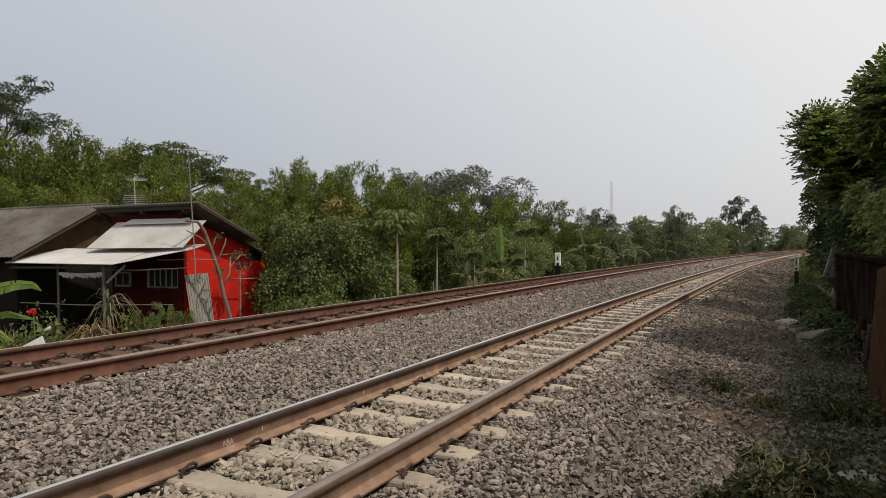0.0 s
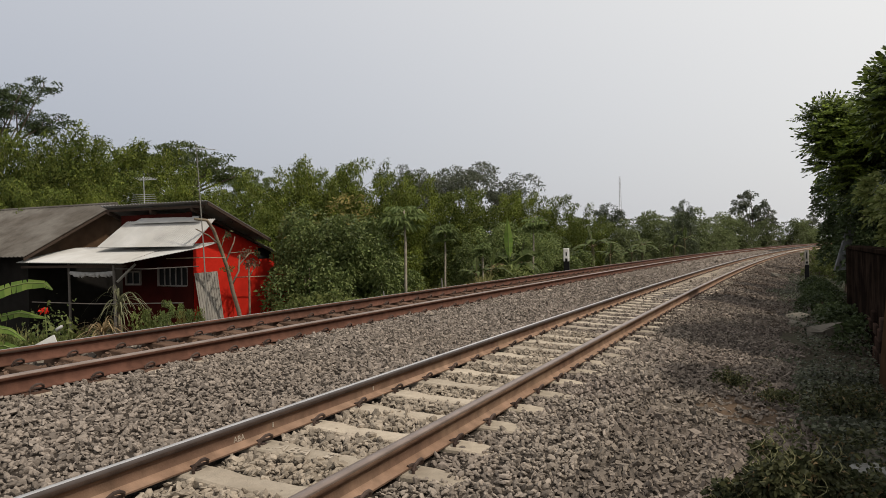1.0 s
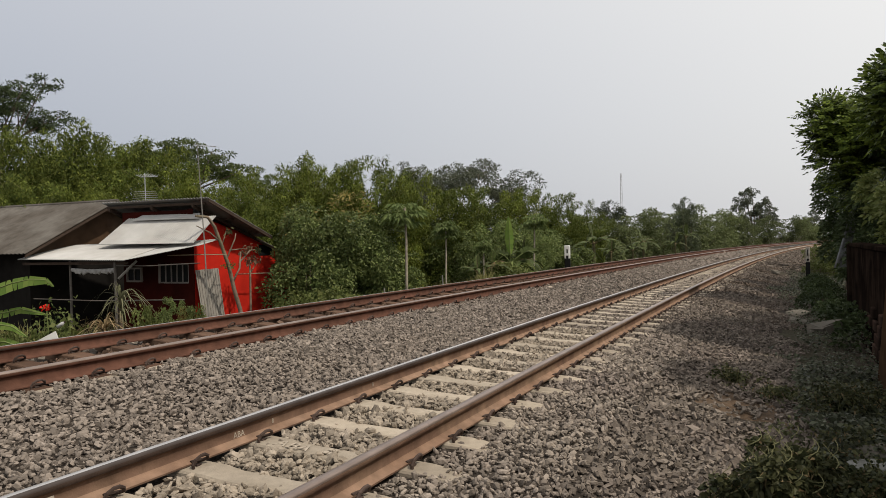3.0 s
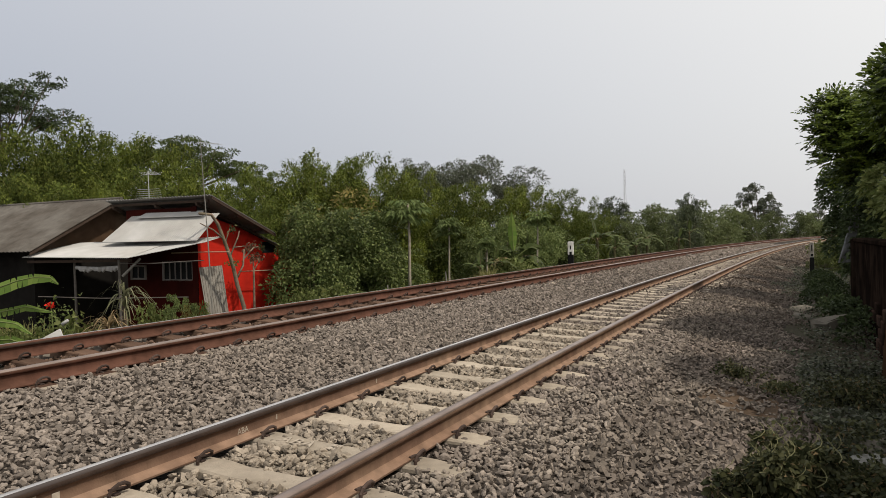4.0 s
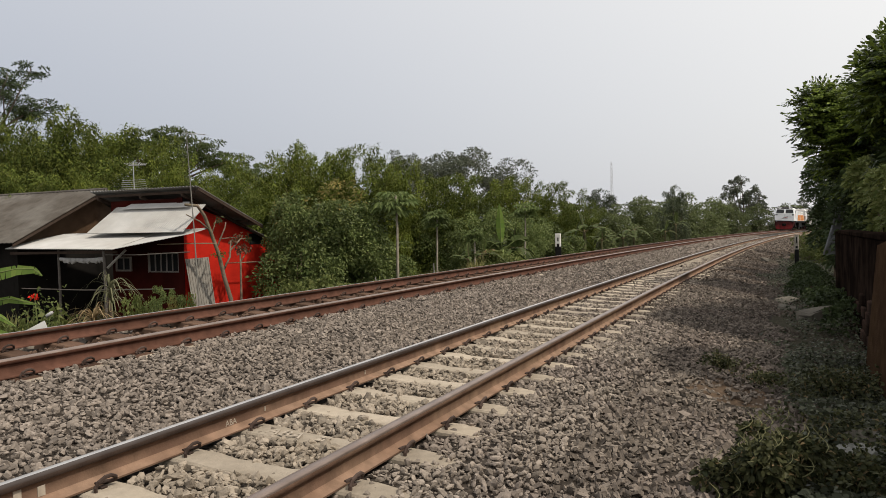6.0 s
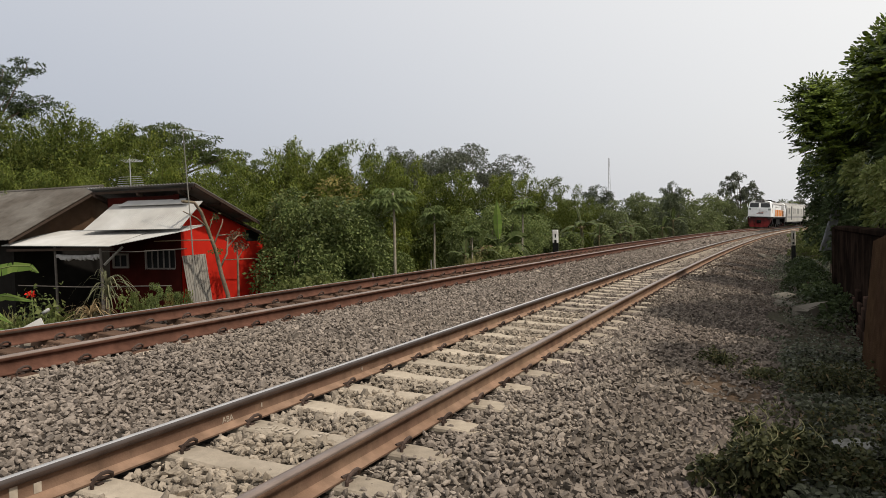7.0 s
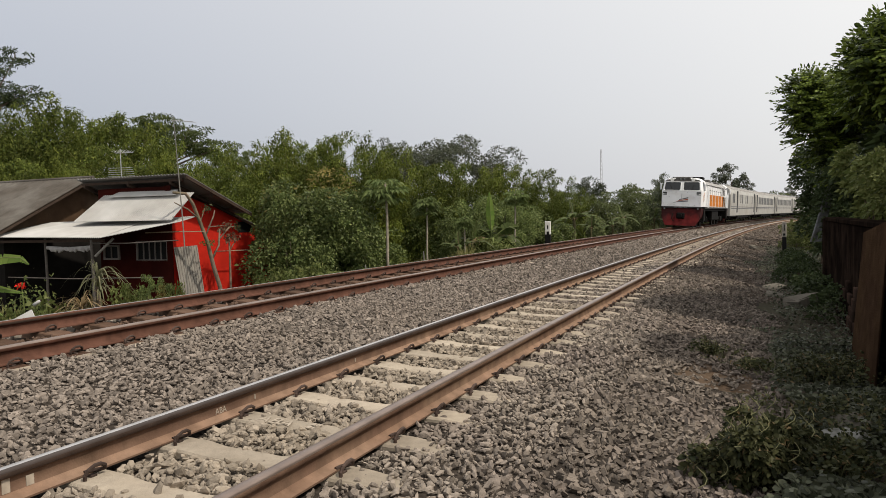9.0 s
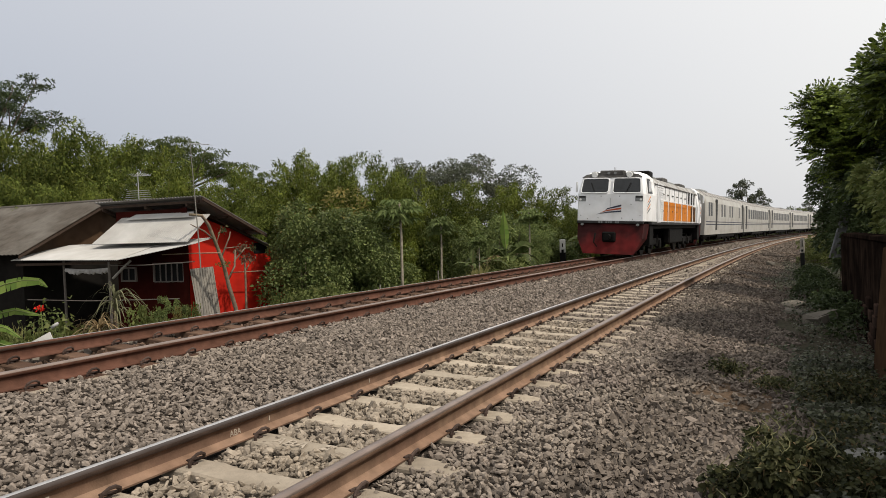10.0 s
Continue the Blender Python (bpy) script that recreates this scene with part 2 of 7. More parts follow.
def ground_z(s, lat):
    z = float(np.interp(lat, [p[0] for p in PROFILE], [p[1] for p in PROFILE]))
    x, y, _ = along(s, lat)
    rough = 0.03 if -5 < lat < 2.2 else 0.1
    return z + rough * (noise.noise((x * 0.7, y * 0.7, 0)) * 0.6 + noise.noise((x * 2.3, y * 2.3, 3)) * 0.35)


def floor_z(x, y):
    return ground_z(*where(x, y))


def build_ground():
    ss = np.concatenate([np.arange(-60, -8, 4), np.arange(-8, 30, 0.3), np.arange(30, 120, 1.5), np.arange(120, 320, 8), np.arange(320, 1600, 60)])
    ls = np.concatenate([[-900, -500, -300, -180, -100, -60, -40, -28], np.arange(-22, -6, 1.0), np.arange(-6, 5, 0.22), np.arange(5, 12, 1), [14, 18, 25, 40, 70, 120, 250, 500]])
    verts, faces, slots = [], [], []
    for s in ss:
        for a in ls:
            x, y, _ = along(s, a)
            verts.append((x, y, ground_z(s, a)))
    n = len(ls)
    for i in range(len(ss) - 1):
        for j in range(n - 1):
            faces.append((i * n + j, i * n + j + 1, (i + 1) * n + j + 1, (i + 1) * n + j))
            mid = (ls[j] + ls[j + 1]) / 2
            edge = 0.5 * noise.noise((ss[i] * 0.35, 1.7, 0)) + 0.25 * noise.noise((ss[i] * 1.1, 4.7, 0))
            x, y, _ = along(ss[i], mid)
            slots.append(2 if math.hypot((x - 2.62) / 0.45, (y - 6.35) / 0.6) < 1 else 0 if -5.9 < mid < 2.6 + edge + min(1.0, max(0, (ss[i] - 12) * 0.04)) else 1)
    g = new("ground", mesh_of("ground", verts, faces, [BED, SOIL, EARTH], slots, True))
    tagged(g, "ballast bed on a low bank between bare soil and grass", "ground", kind="structure")


def rail_mesh(name, lat, z, s0, s1, mats):
    half = [(0.02, -0.0005), (0.031, -0.006), (0.0352, -0.018), (0.034, -0.042), (0.009, -0.055), (0.013, -0.122), (0.03, -0.137), (0.07, -0.149), (0.07, -0.159)]
    prof = [(-u, v) for u, v in half[::-1]] + [(0.0, 0.0012)] + half
    ss = np.concatenate([np.arange(s0, 60, 1.0), np.arange(60, s1, 4.0)])
    verts, faces, slots = [], [], []
    n = len(prof)
    for s in ss:
        for u, v in prof:
            x, y, _ = along(s, lat + u)
            verts.append((x, y, z + v))
    for i in range(len(ss) - 1):
        for j in range(n - 1):
            faces.append((i * n + j, i * n + j + 1, (i + 1) * n + j + 1, (i + 1) * n + j))
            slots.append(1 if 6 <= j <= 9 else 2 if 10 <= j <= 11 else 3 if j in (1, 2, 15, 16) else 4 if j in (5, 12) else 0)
    me = mesh_of(name, verts, faces, mats, slots)
    round_sides = [j in (1, 2, 3, 5, 6, 7, 8, 9, 10, 11, 12, 14, 15, 16) for j in range(n - 1)]
    me.polygons.foreach_set("use_smooth", round_sides * (len(ss) - 1))
    return me


def sleeper_mesh(mat, ends):
    bm = bmesh.new()
    rows = []
    for x, z, w in ((-1.0, -0.02, 0.105), (-0.76, 0.0, 0.11), (-0.32, 0.0, 0.11), (-0.2, -0.012, 0.103), (0.2, -0.012, 0.103), (0.32, 0.0, 0.11), (0.76, 0.0, 0.11), (1.0, -0.02, 0.105)):
        rows.append([bm.verts.new(p) for p in ((x, -w - 0.03, -0.2), (x, -w, z - 0.012), (x, -w + 0.012, z), (x, w - 0.012, z), (x, w, z - 0.012), (x, w + 0.03, -0.2))])
    for r, q in zip(rows, rows[1:]):
        for k in range(5):
            bm.faces.new((r[k], q[k], q[k + 1], r[k + 1]))
    bm.faces.new(rows[0])
    bm.faces.new(rows[-1][::-1])
    bmesh.ops.recalc_face_normals(bm, faces=bm.faces)
    me = bpy.data.meshes.new("sleeper")
    bm.to_mesh(me)
    bm.free()
    me.materials.append(mat)
    me.materials.append(ends)
    for p in me.polygons:
        p.material_index = 1 if abs(p.center.x) > 0.87 else 0
    return me


def clip_mesh():
    """A sprung steel clip: a loop that rises from the shoulder and presses on the rail's foot."""
    pts = [(0.03, -0.06, -0.01), (0.033, -0.065, 0.024), (0.039, -0.051, 0.051), (0.044, -0.016, 0.068), (0.044, 0.02, 0.067), (0.038, 0.051, 0.05), (0.026, 0.062, 0.029), (0.004, 0.05, 0.021), (-0.02, 0.02, 0.02), (-0.026, -0.022, 0.02)]
    bm = a_tube(pts, 0.0108, 6)
    box(bm, -0.01, -0.02, -0.005, 0.022, 0.02, 0.012, 0.004)
    me = bpy.data.meshes.new("clip")
    bm.to_mesh(me)
    bm.free()
    me.materials.append(CLIP)
    return me


def build_track(label, middle, z, cant, rust, concrete, first):
    x, y, a = along(0, middle)
    thing = new("railway_track")
    tagged(thing, label, "railway track", group="railway lines")
    part("rail", rail_mesh("rail", middle - GAUGE / 2, z + cant * GAUGE, -14, 420, [rust, FAR_STEEL if middle < -1 else STEEL, rust if middle < -1 else DARK_STEEL, rust if middle < -1 else RUST_DUST, RUST_SHADED]), parent=thing)
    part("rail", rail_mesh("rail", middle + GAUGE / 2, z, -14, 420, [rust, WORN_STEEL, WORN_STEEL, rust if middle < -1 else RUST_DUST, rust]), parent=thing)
    body, clip = sleeper_mesh(concrete, CONCRETE), clip_mesh()
    s, far_clips = first - 20 * 0.594, []
    rnd = random.Random(int(middle * 10) + 50)
    while s < 150:
        x, y, a = along(s, middle)
        top = z + cant * GAUGE / 2 - 0.163
        m = Matrix.Translation((x, y, top)) @ Matrix.Rotation(-a + radians(rnd.uniform(-0.8, 0.8)), 4, "Z") @ Matrix.Rotation(math.atan(cant), 4, "Y")
        sl = part("sleeper", body, parent=thing, m=m)
        if -2 < s < 40:
            for side in (-1, 1):
                for out in (-1, 1):
                    turn = 0 if out > 0 else math.pi
                    k = Matrix.Translation((side * GAUGE / 2 + out * 0.085, rnd.uniform(-0.01, 0.01), 0.0)) @ Matrix.Rotation(turn + rnd.uniform(-0.06, 0.06), 4, "Z")
                    part("clip", clip, parent=sl, m=k)
        elif 40 <= s < 85:
            for side in (-1, 1):
                for out in (-1, 1):
                    far_clips.append(m @ Matrix.Translation((side * GAUGE / 2 + out * 0.085, 0, 0)) @ Matrix.Rotation(0 if out > 0 else math.pi, 4, "Z"))
        s += 0.594
    bm = bmesh.new()
    for k in far_clips:
        tube(bm, [k @ Vector(p) for p in ((0.02, -0.055, 0.0), (0.036, -0.042, 0.04), (0.042, 0.0, 0.054), (0.036, 0.044, 0.04), (0.0, 0.046, 0.02))], 0.0115, 3)
    tagged(part("clip", bm, CLIP, thing), kind="stuff")
    return thing


def build_ballast():
    """Loose stones, each with its own facets: fine near the eye, coarser farther off."""
    rng = np.random.default_rng(7)
    iv = np.array([(x, y, z) for x in (-1, 1) for y in (-1, 1) for z in (-1, 1)], float) * 0.72
    it = np.array([(0, 1, 3), (0, 3, 2), (4, 6, 7), (4, 7, 5), (0, 4, 5), (0, 5, 1), (2, 3, 7), (2, 7, 6), (0, 2, 6), (0, 6, 4), (1, 5, 7), (1, 7, 3)])
    ico = bmesh.new()
    bmesh.ops.create_icosphere(ico, subdivisions=1, radius=1)
    ico.verts.ensure_lookup_table()
    rv = np.array([v.co[:] for v in ico.verts])
    rt = np.array([[v.index for v in f.verts] for f in ico.faces])
    ico.free()
    octv = np.array([(1, 0, 0), (-1, 0, 0), (0, 1, 0), (0, -1, 0), (0, 0, 1), (0, 0, -1)], float)
    octf = np.array([(0, 2, 4), (2, 1, 4), (1, 3, 4), (3, 0, 4), (2, 0, 5), (1, 2, 5), (3, 1, 5), (0, 3, 5)])
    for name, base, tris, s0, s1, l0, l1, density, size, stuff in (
            ("ballast", rv, rt, -1.3, 3.2, -3.2, -0.6, 1450, 0.0166, STONE), ("ballast", rv, rt, -1.3, 3.2, -0.6, 0.6, 1500, 0.0192, STONE_PALE), ("ballast", rv, rt, -1.3, 3.2, 0.6, 1.5, 1650, 0.0158, STONE_DUSTY), ("ballast", iv, it, -1.3, 3.2, 1.5, 3.0, 1500, 0.0165, STONE_DARK),
            ("ballast", iv, it, 3.2, 7, -3.2, -0.6, 1150, 0.018, STONE), ("ballast", iv, it, 3.2, 7, -0.6, 0.6, 1100, 0.0185, STONE_PALE), ("ballast", iv, it, 3.2, 7, 0.6, 1.5, 1050, 0.0178, STONE_DUSTY), ("ballast", iv, it, 3.2, 7, 1.5, 3.1, 1150, 0.0168, STONE_DARK),
            ("ballast", octv, octf, 7, 13, -3.2, -0.6, 1000, 0.0225, STONE), ("ballast", octv, octf, 7, 13, -0.6, 0.6, 800, 0.0235, STONE_DUSTY), ("ballast", octv, octf, 7, 15, 0.6, 3.1, 950, 0.0205, STONE_DARK),
            ("ballast", octv, octf, -9, -1.3, -5.4, 2.6, 170, 0.046, STONE), ("ballast", iv, it, -1.4, 13, -4.35, -3.2, 450, 0.024, STONE_RUSTY), ("ballast", iv, it, -1.4, 13, -5.6, -4.35, 240, 0.028, STONE),
            ("ballast", octv, octf, 13, 32, -3.2, 0.6, 290, 0.0285, STONE), ("ballast", octv, octf, 10.5, 32, 0.6, 3.1, 200, 0.034, STONE_DARK_BROWN), ("ballast", octv, octf, 13, 34, -4.3, -3.2, 200, 0.034, STONE_RUSTY), ("ballast", octv, octf, 32, 75, -3.1, 0.6, 50, 0.06, STONE), ("ballast", octv, octf, 32, 75, 0.6, 3.6, 50, 0.06, STONE_DARK_BROWN)):
        singles = []
        count = int((s1 - s0) * (l1 - l0) * density)
        pos, keep = [], []
        ss, ll = rng.uniform(s0, s1, count), rng.uniform(l0, l1, count)
        for s, lat in zip(ss, ll):
            fade = max(0.0, lat - 2.35) / (0.9 if s < 14 else 2.0)
            patch = 0.5 + 0.9 * noise.noise((s * 0.5, lat * 0.9, 7))
            if fade > 0 and patch < fade * 0.75:
                continue
            # the fine stones are thinned out where the camera's view does not reach
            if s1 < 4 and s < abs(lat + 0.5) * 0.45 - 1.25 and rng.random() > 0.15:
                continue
            on_sleeper = False
            for middle, first in ((0.0, -0.067), (FAR, 0.1)):
                off = (s - first) / 0.594
                if -0.9 < lat - middle < 0.88 and abs(off - round(off)) * 0.594 < 0.1:
                    on_sleeper = True
            if on_sleeper and rng.random() > (0.07 if 0.45 < abs(lat) else 0.06):
                continue
            if min(abs(lat - m) for m in (-GAUGE / 2, GAUGE / 2, FAR - GAUGE / 2, FAR + GAUGE / 2)) < 0.085:
                continue
            if min(abs(lat - m) for m in (-GAUGE / 2, GAUGE / 2)) < 0.15 and abs((s + 0.067) / 0.594 - round((s + 0.067) / 0.594)) < 0.25:
                continue
            x, y, a = along(s, lat)
            z = ground_z(s, lat)
            if math.hypot((x - 2.62) / 0.38, (y - 6.35) / 0.5) + noise.noise((x * 4, y * 4, 1)) < 1 and rng.random() < 0.6:
                continue
            if stuff is STONE_PALE and s0 < 0 and -0.55 < s < 0.1 and len(singles) < 290:
                singles.append((x, y, z))
                continue
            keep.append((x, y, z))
        p = np.array(keep)
        n = len(p)
        r = size * np.exp(rng.normal(0, 0.28, n))
        v = np.repeat(base[None], n, 0) * (1 + rng.normal(0, 0.17 if len(base) == 12 else 0.13, (n, len(base), 3)))
        v *= np.stack([rng.uniform(0.95, 1.75, n), rng.uniform(0.7, 1.15, n), rng.uniform(0.38, 0.8, n)], 1)[:, None]
        # each stone lies on a flat side, turned any way and tipped a little
        q = np.stack([np.ones(n), rng.normal(0, 0.36, n), rng.normal(0, 0.36, n), np.zeros(n)], 1)
        yaw = rng.uniform(0, math.pi, n)
        q = np.stack([np.cos(yaw) * q[:, 0], np.cos(yaw) * q[:, 1] - np.sin(yaw) * q[:, 2], np.cos(yaw) * q[:, 2] + np.sin(yaw) * q[:, 1], np.sin(yaw) * q[:, 0]], 1)
        q /= np.linalg.norm(q, axis=1, keepdims=True)
        w, x, y, z = q.T
        rot = np.stack([1 - 2 * (y * y + z * z), 2 * (x * y - z * w), 2 * (x * z + y * w), 2 * (x * y + z * w), 1 - 2 * (x * x + z * z), 2 * (y * z - x * w), 2 * (x * z - y * w), 2 * (y * z + x * w), 1 - 2 * (x * x + y * y)], 1).reshape(n, 3, 3)
        v = np.einsum("nij,nkj->nki", rot, v) * r[:, None, None]
        v += p[:, None] + np.stack([np.zeros(n), np.zeros(n), rng.uniform(-0.028, 0.03, n) + (0.012 if stuff is STONE_PALE else 0.0)], 1)[:, None]
        me = bpy.data.meshes.new(name)
        nv, nt = len(base), len(tris)
        me.vertices.add(n * nv)
        me.vertices.foreach_set("co", v.astype(np.float32).ravel())
        idx = (tris[None] + (np.arange(n) * nv)[:, None, None]).astype(np.int32).ravel()
        me.loops.add(len(idx))
        me.loops.foreach_set("vertex_index", idx)
        me.polygons.add(n * nt)
        me.polygons.foreach_set("loop_start", np.arange(0, len(idx), 3, dtype=np.int32))
        me.polygons.foreach_set("use_smooth", [False] * (n * nt))
        me.materials.append(stuff)
        me.update(calc_edges=True)
        ob = tagged(new(name, me), "loose grey-brown crushed stone ballast round the sleepers", "ballast", kind="stuff")
        # the stones nearest the eye are pieces of their own, on a few shared shapes
        shapes = []
        for k in range(12 if singles else 0):
            shape = base * (1 + rng.normal(0, 0.17, base.shape)) * np.array([rng.uniform(1.0, 1.7), rng.uniform(0.7, 1.15), rng.uniform(0.45, 0.85)]) * size
            shapes.append(mesh_of("stone", [tuple(q) for q in shape], [tuple(int(i) for i in q) for q in tris], STONE_SINGLE))
        for x, y, z in singles:
            turn = Euler((rng.uniform(-0.7, 0.7), rng.uniform(-0.7, 0.7), rng.uniform(0, 6.28)))
            part("stone", shapes[int(rng.integers(12))], parent=ob, m=Matrix.LocRotScale((x, y, z + rng.uniform(-0.004, 0.034)), turn, (float(np.exp(rng.normal(0, 0.25))),) * 3))


def words(body, size):
    """Flat letters as a mesh."""
    cu = bpy.data.curves.new("letters", "FONT")
    cu.body, cu.size, cu.extrude = body, size, 0.002
    ob = bpy.data.objects.new("letters", cu)
    me = bpy.data.meshes.new_from_object(ob)
    bpy.data.objects.remove(ob)
    return me


def build_marks(track):
    """Strokes of white paint on a sleeper, a rail's web and the joints."""
    paint = material("white_paint_marks", (0.36, 0.31, 0.25), 0.8, scale=20, vary=0.25, bump=0)
    x, y, a = along(-0.067 + 0.594, 0)
    m = Matrix.Translation((x, y, NEAR_CANT * GAUGE / 2 - 0.163)) @ Matrix.Rotation(-a, 4, "Z") @ Matrix.Rotation(math.atan(NEAR_CANT), 4, "Y")
    part("paint_mark", words("ABA", 0.15), paint, track, m=m @ pose(-0.36, -0.055, 0.001, 0, 0, -3))
    for u, v in ((0.05, 0.03), (0.09, 0.03), (0.05, -0.03), (0.09, -0.03)):
        part("paint_mark", a_box(u - 0.014, v - 0.02, -0.002, u + 0.014, v + 0.02, 0.003), paint, track, m=m)
    x, y, a = along(0.33, -GAUGE / 2 + 0.0125)
    part("paint_mark", words("ABA", 0.055), paint, track, m=Matrix.Translation((x, y, NEAR_CANT * GAUGE - 0.118)) @ Matrix.Rotation(-a + math.pi / 2, 4, "Z") @ Matrix.Rotation(math.pi / 2, 4, "X"))
    for s, n in ((0.72, 1), (2.05, 1)):
        for k in range(n):
            x, y, a = along(s + 0.045 * k, -GAUGE / 2 + 0.016)
            part("paint_mark", a_box(-0.004, -0.005, -0.02, 0.0, 0.005, 0.012), paint, track, m=Matrix.Translation((x, y, NEAR_CANT * GAUGE - 0.085)) @ Matrix.Rotation(-a, 4, "Z"))
    # bands of white paint round the web
    for s, tall in ((-1.06, 0.075), (-0.94, 0.05)):
        x, y, a = along(s, -GAUGE / 2 + 0.0155)
        part("paint_mark", a_box(-0.004, -0.02, -0.06, 0.0, 0.02, tall - 0.06), paint, track, m=Matrix.Translation((x, y, NEAR_CANT * GAUGE - 0.06)) @ Matrix.Rotation(-a, 4, "Z"))


build_ground()
NEAR_TRACK = build_track("railway track with rusty rails on pale concrete sleepers", 0.0, 0.0, NEAR_CANT, RUST, CONCRETE, -0.067)
build_track("railway track with dark rusty rails on rust-stained sleepers", FAR, FAR_Z, FAR_CANT, RUST_FAR, CONCRETE_RUSTY, 0.1)
build_ballast()
build_marks(NEAR_TRACK)

# ---- the red house beside the line ----
RED = material("red_paint", (0.50, 0.022, 0.012), 0.65, scale=3, vary=0.12, bump=0.1, bump_scale=30, second=(0.38, 0.02, 0.012), blotch=0.6, blotch_scale=1.2)
# dark red paint, its colour lowered further to hold the porch's shade
SHADED_MAROON = material("shaded_maroon_paint", (0.045, 0.009, 0.007), 0.85, spec=0.0, scale=4, vary=0.2, bump=0.1, second=(0.012, 0.006, 0.005), blotch=0.6)
ZINC = material("weathered_zinc", (0.211, 0.211, 0.205), 0.55, 0.25, scale=3, vary=0.15, bump=0.05, second=(0.124, 0.105, 0.087), blotch=0.6, blotch_scale=0.9)
WHITE_SHEET = material("whitened_sheet", (0.43, 0.425, 0.41), 0.6, scale=4, vary=0.08, bump=0.05, second=(0.33, 0.315, 0.29), blotch=0.6, blotch_scale=0.8)
ASBESTOS = material("grey_roof_sheet", (0.12, 0.11, 0.097), 0.9, scale=5, vary=0.2, bump=0.2, second=(0.07, 0.06, 0.05), blotch=0.8, blotch_scale=0.9)
BROWN_WALL = material("bare_brown_plaster", (0.075, 0.046, 0.028), 0.95, scale=4, vary=0.25, bump=0.3, second=(0.12, 0.09, 0.065), blotch=0.6, blotch_scale=0.7)
# grey render set almost black: shade under eave and awning is in the colour
SHADED_RENDER = material("shaded_render", (0.014, 0.013, 0.012), 0.95, spec=0.0, scale=4, vary=0.2, bump=0.25, second=(0.022, 0.02, 0.018), blotch=0.7)
DARK_WOOD = material("dark_wood", (0.05, 0.035, 0.027), 0.85, scale=10, vary=0.3, bump=0.3)
POLE_GREY = material("grey_pole", (0.19, 0.18, 0.16), 0.7, scale=12, vary=0.2)
POLE_PALE = material("pale_bamboo_pole", (0.3, 0.24, 0.17), 0.7, scale=12, vary=0.25)
ALU = material("dull_aluminium", (0.45, 0.45, 0.45), 0.4, 0.8, scale=12, vary=0.1)
FRAME_GREY = material("grey_window_frame", (0.22, 0.2, 0.19), 0.6, vary=0.1)
GLASS = glass_material("dark_glass")
LEAN_SHEET = material("grey_fibre_sheet", (0.24, 0.225, 0.2), 0.9, scale=6, vary=0.2, bump=0.15, second=(0.16, 0.14, 0.12), blotch=0.6, blotch_scale=1.5)
LOP_BARK = material("tan_bark", (0.19, 0.145, 0.11), 0.95, scale=9, vary=0.35, bump=0.5, bump_scale=25, second=(0.13, 0.14, 0.07), blotch=0.55, blotch_scale=1.6)
STRAW = material("dry_straw", (0.3, 0.24, 0.15), 0.95, scale=20, vary=0.35, bump=0.6, bump_scale=40, each=0.25)
POST_WOOD = material("weathered_post", (0.1, 0.09, 0.08), 0.85, scale=12, vary=0.3, bump=0.2)
SHEET_SHADE = material("sheet_ridge_shade", (0.12, 0.105, 0.09), 0.95, scale=6, vary=0.25, bump=0.15)
WHITE_BITS = material("white_plastic", (0.4, 0.4, 0.4), 0.6, scale=6, vary=0.1)
CLOTH = material("pale_cloth", (0.34, 0.33, 0.32), 0.95, scale=9, vary=0.2, bump=0.4, bump_scale=14)


def corrugated(p00, p10, p11, p01, waves, depth, thick=0.012, rows=6, sag=0.0):
    """A corrugated sheet between four corners; the waves run from the first edge to the opposite one."""
    p00, p10, p11, p01 = (Vector(p) for p in (p00, p10, p11, p01))
    nrm = (p10 - p00).cross(p01 - p00).normalized()
    cols = waves * 4
    bm = bmesh.new()
    top, low = [], []
    for j in range(rows + 1):
        v = j / rows
        for i in range(cols + 1):
            u = i / cols
            p = p00 * (1 - u) * (1 - v) + p10 * u * (1 - v) + p11 * u * v + p01 * (1 - u) * v
            h = depth * math.sin(2 * math.pi * u * waves) - sag * 4 * v * (1 - v)
            top.append(bm.verts.new(p + nrm * h))
            low.append(bm.verts.new(p + nrm * (h - thick)))
    n = cols + 1
    for j in range(rows):
        for i in range(cols):
            a = j * n + i
            bm.faces.new((top[a], top[a + 1], top[a + n + 1], top[a + n]))
            bm.faces.new((low[a], low[a + n], low[a + n + 1], low[a + 1]))
    for j in range(rows):
        for a in (j * n, j * n + cols):
            bm.faces.new((top[a], top[a + n], low[a + n], low[a]))
    for i in range(cols):
        for a in (i, rows * n + i):
            bm.faces.new((top[a], low[a], low[a + 1], top[a + 1]))
    bmesh.ops.recalc_face_normals(bm, faces=bm.faces)
    return bm


def slab(points, offset):
    """A flat plate of any outline, given its corners and the vector of its thickness."""
    bm = bmesh.new()
    a = [bm.verts.new(p) for p in points]
    b = [bm.verts.new(Vector(p) + Vector(offset)) for p in points]
    bm.faces.new(a)
    bm.faces.new(b[::-1])
    for i in range(len(a)):
        j = (i + 1) % len(a)
        bm.faces.new((a[i], b[i], b[j], a[j]))
    bmesh.ops.recalc_face_normals(bm, faces=bm.faces)
    return bm


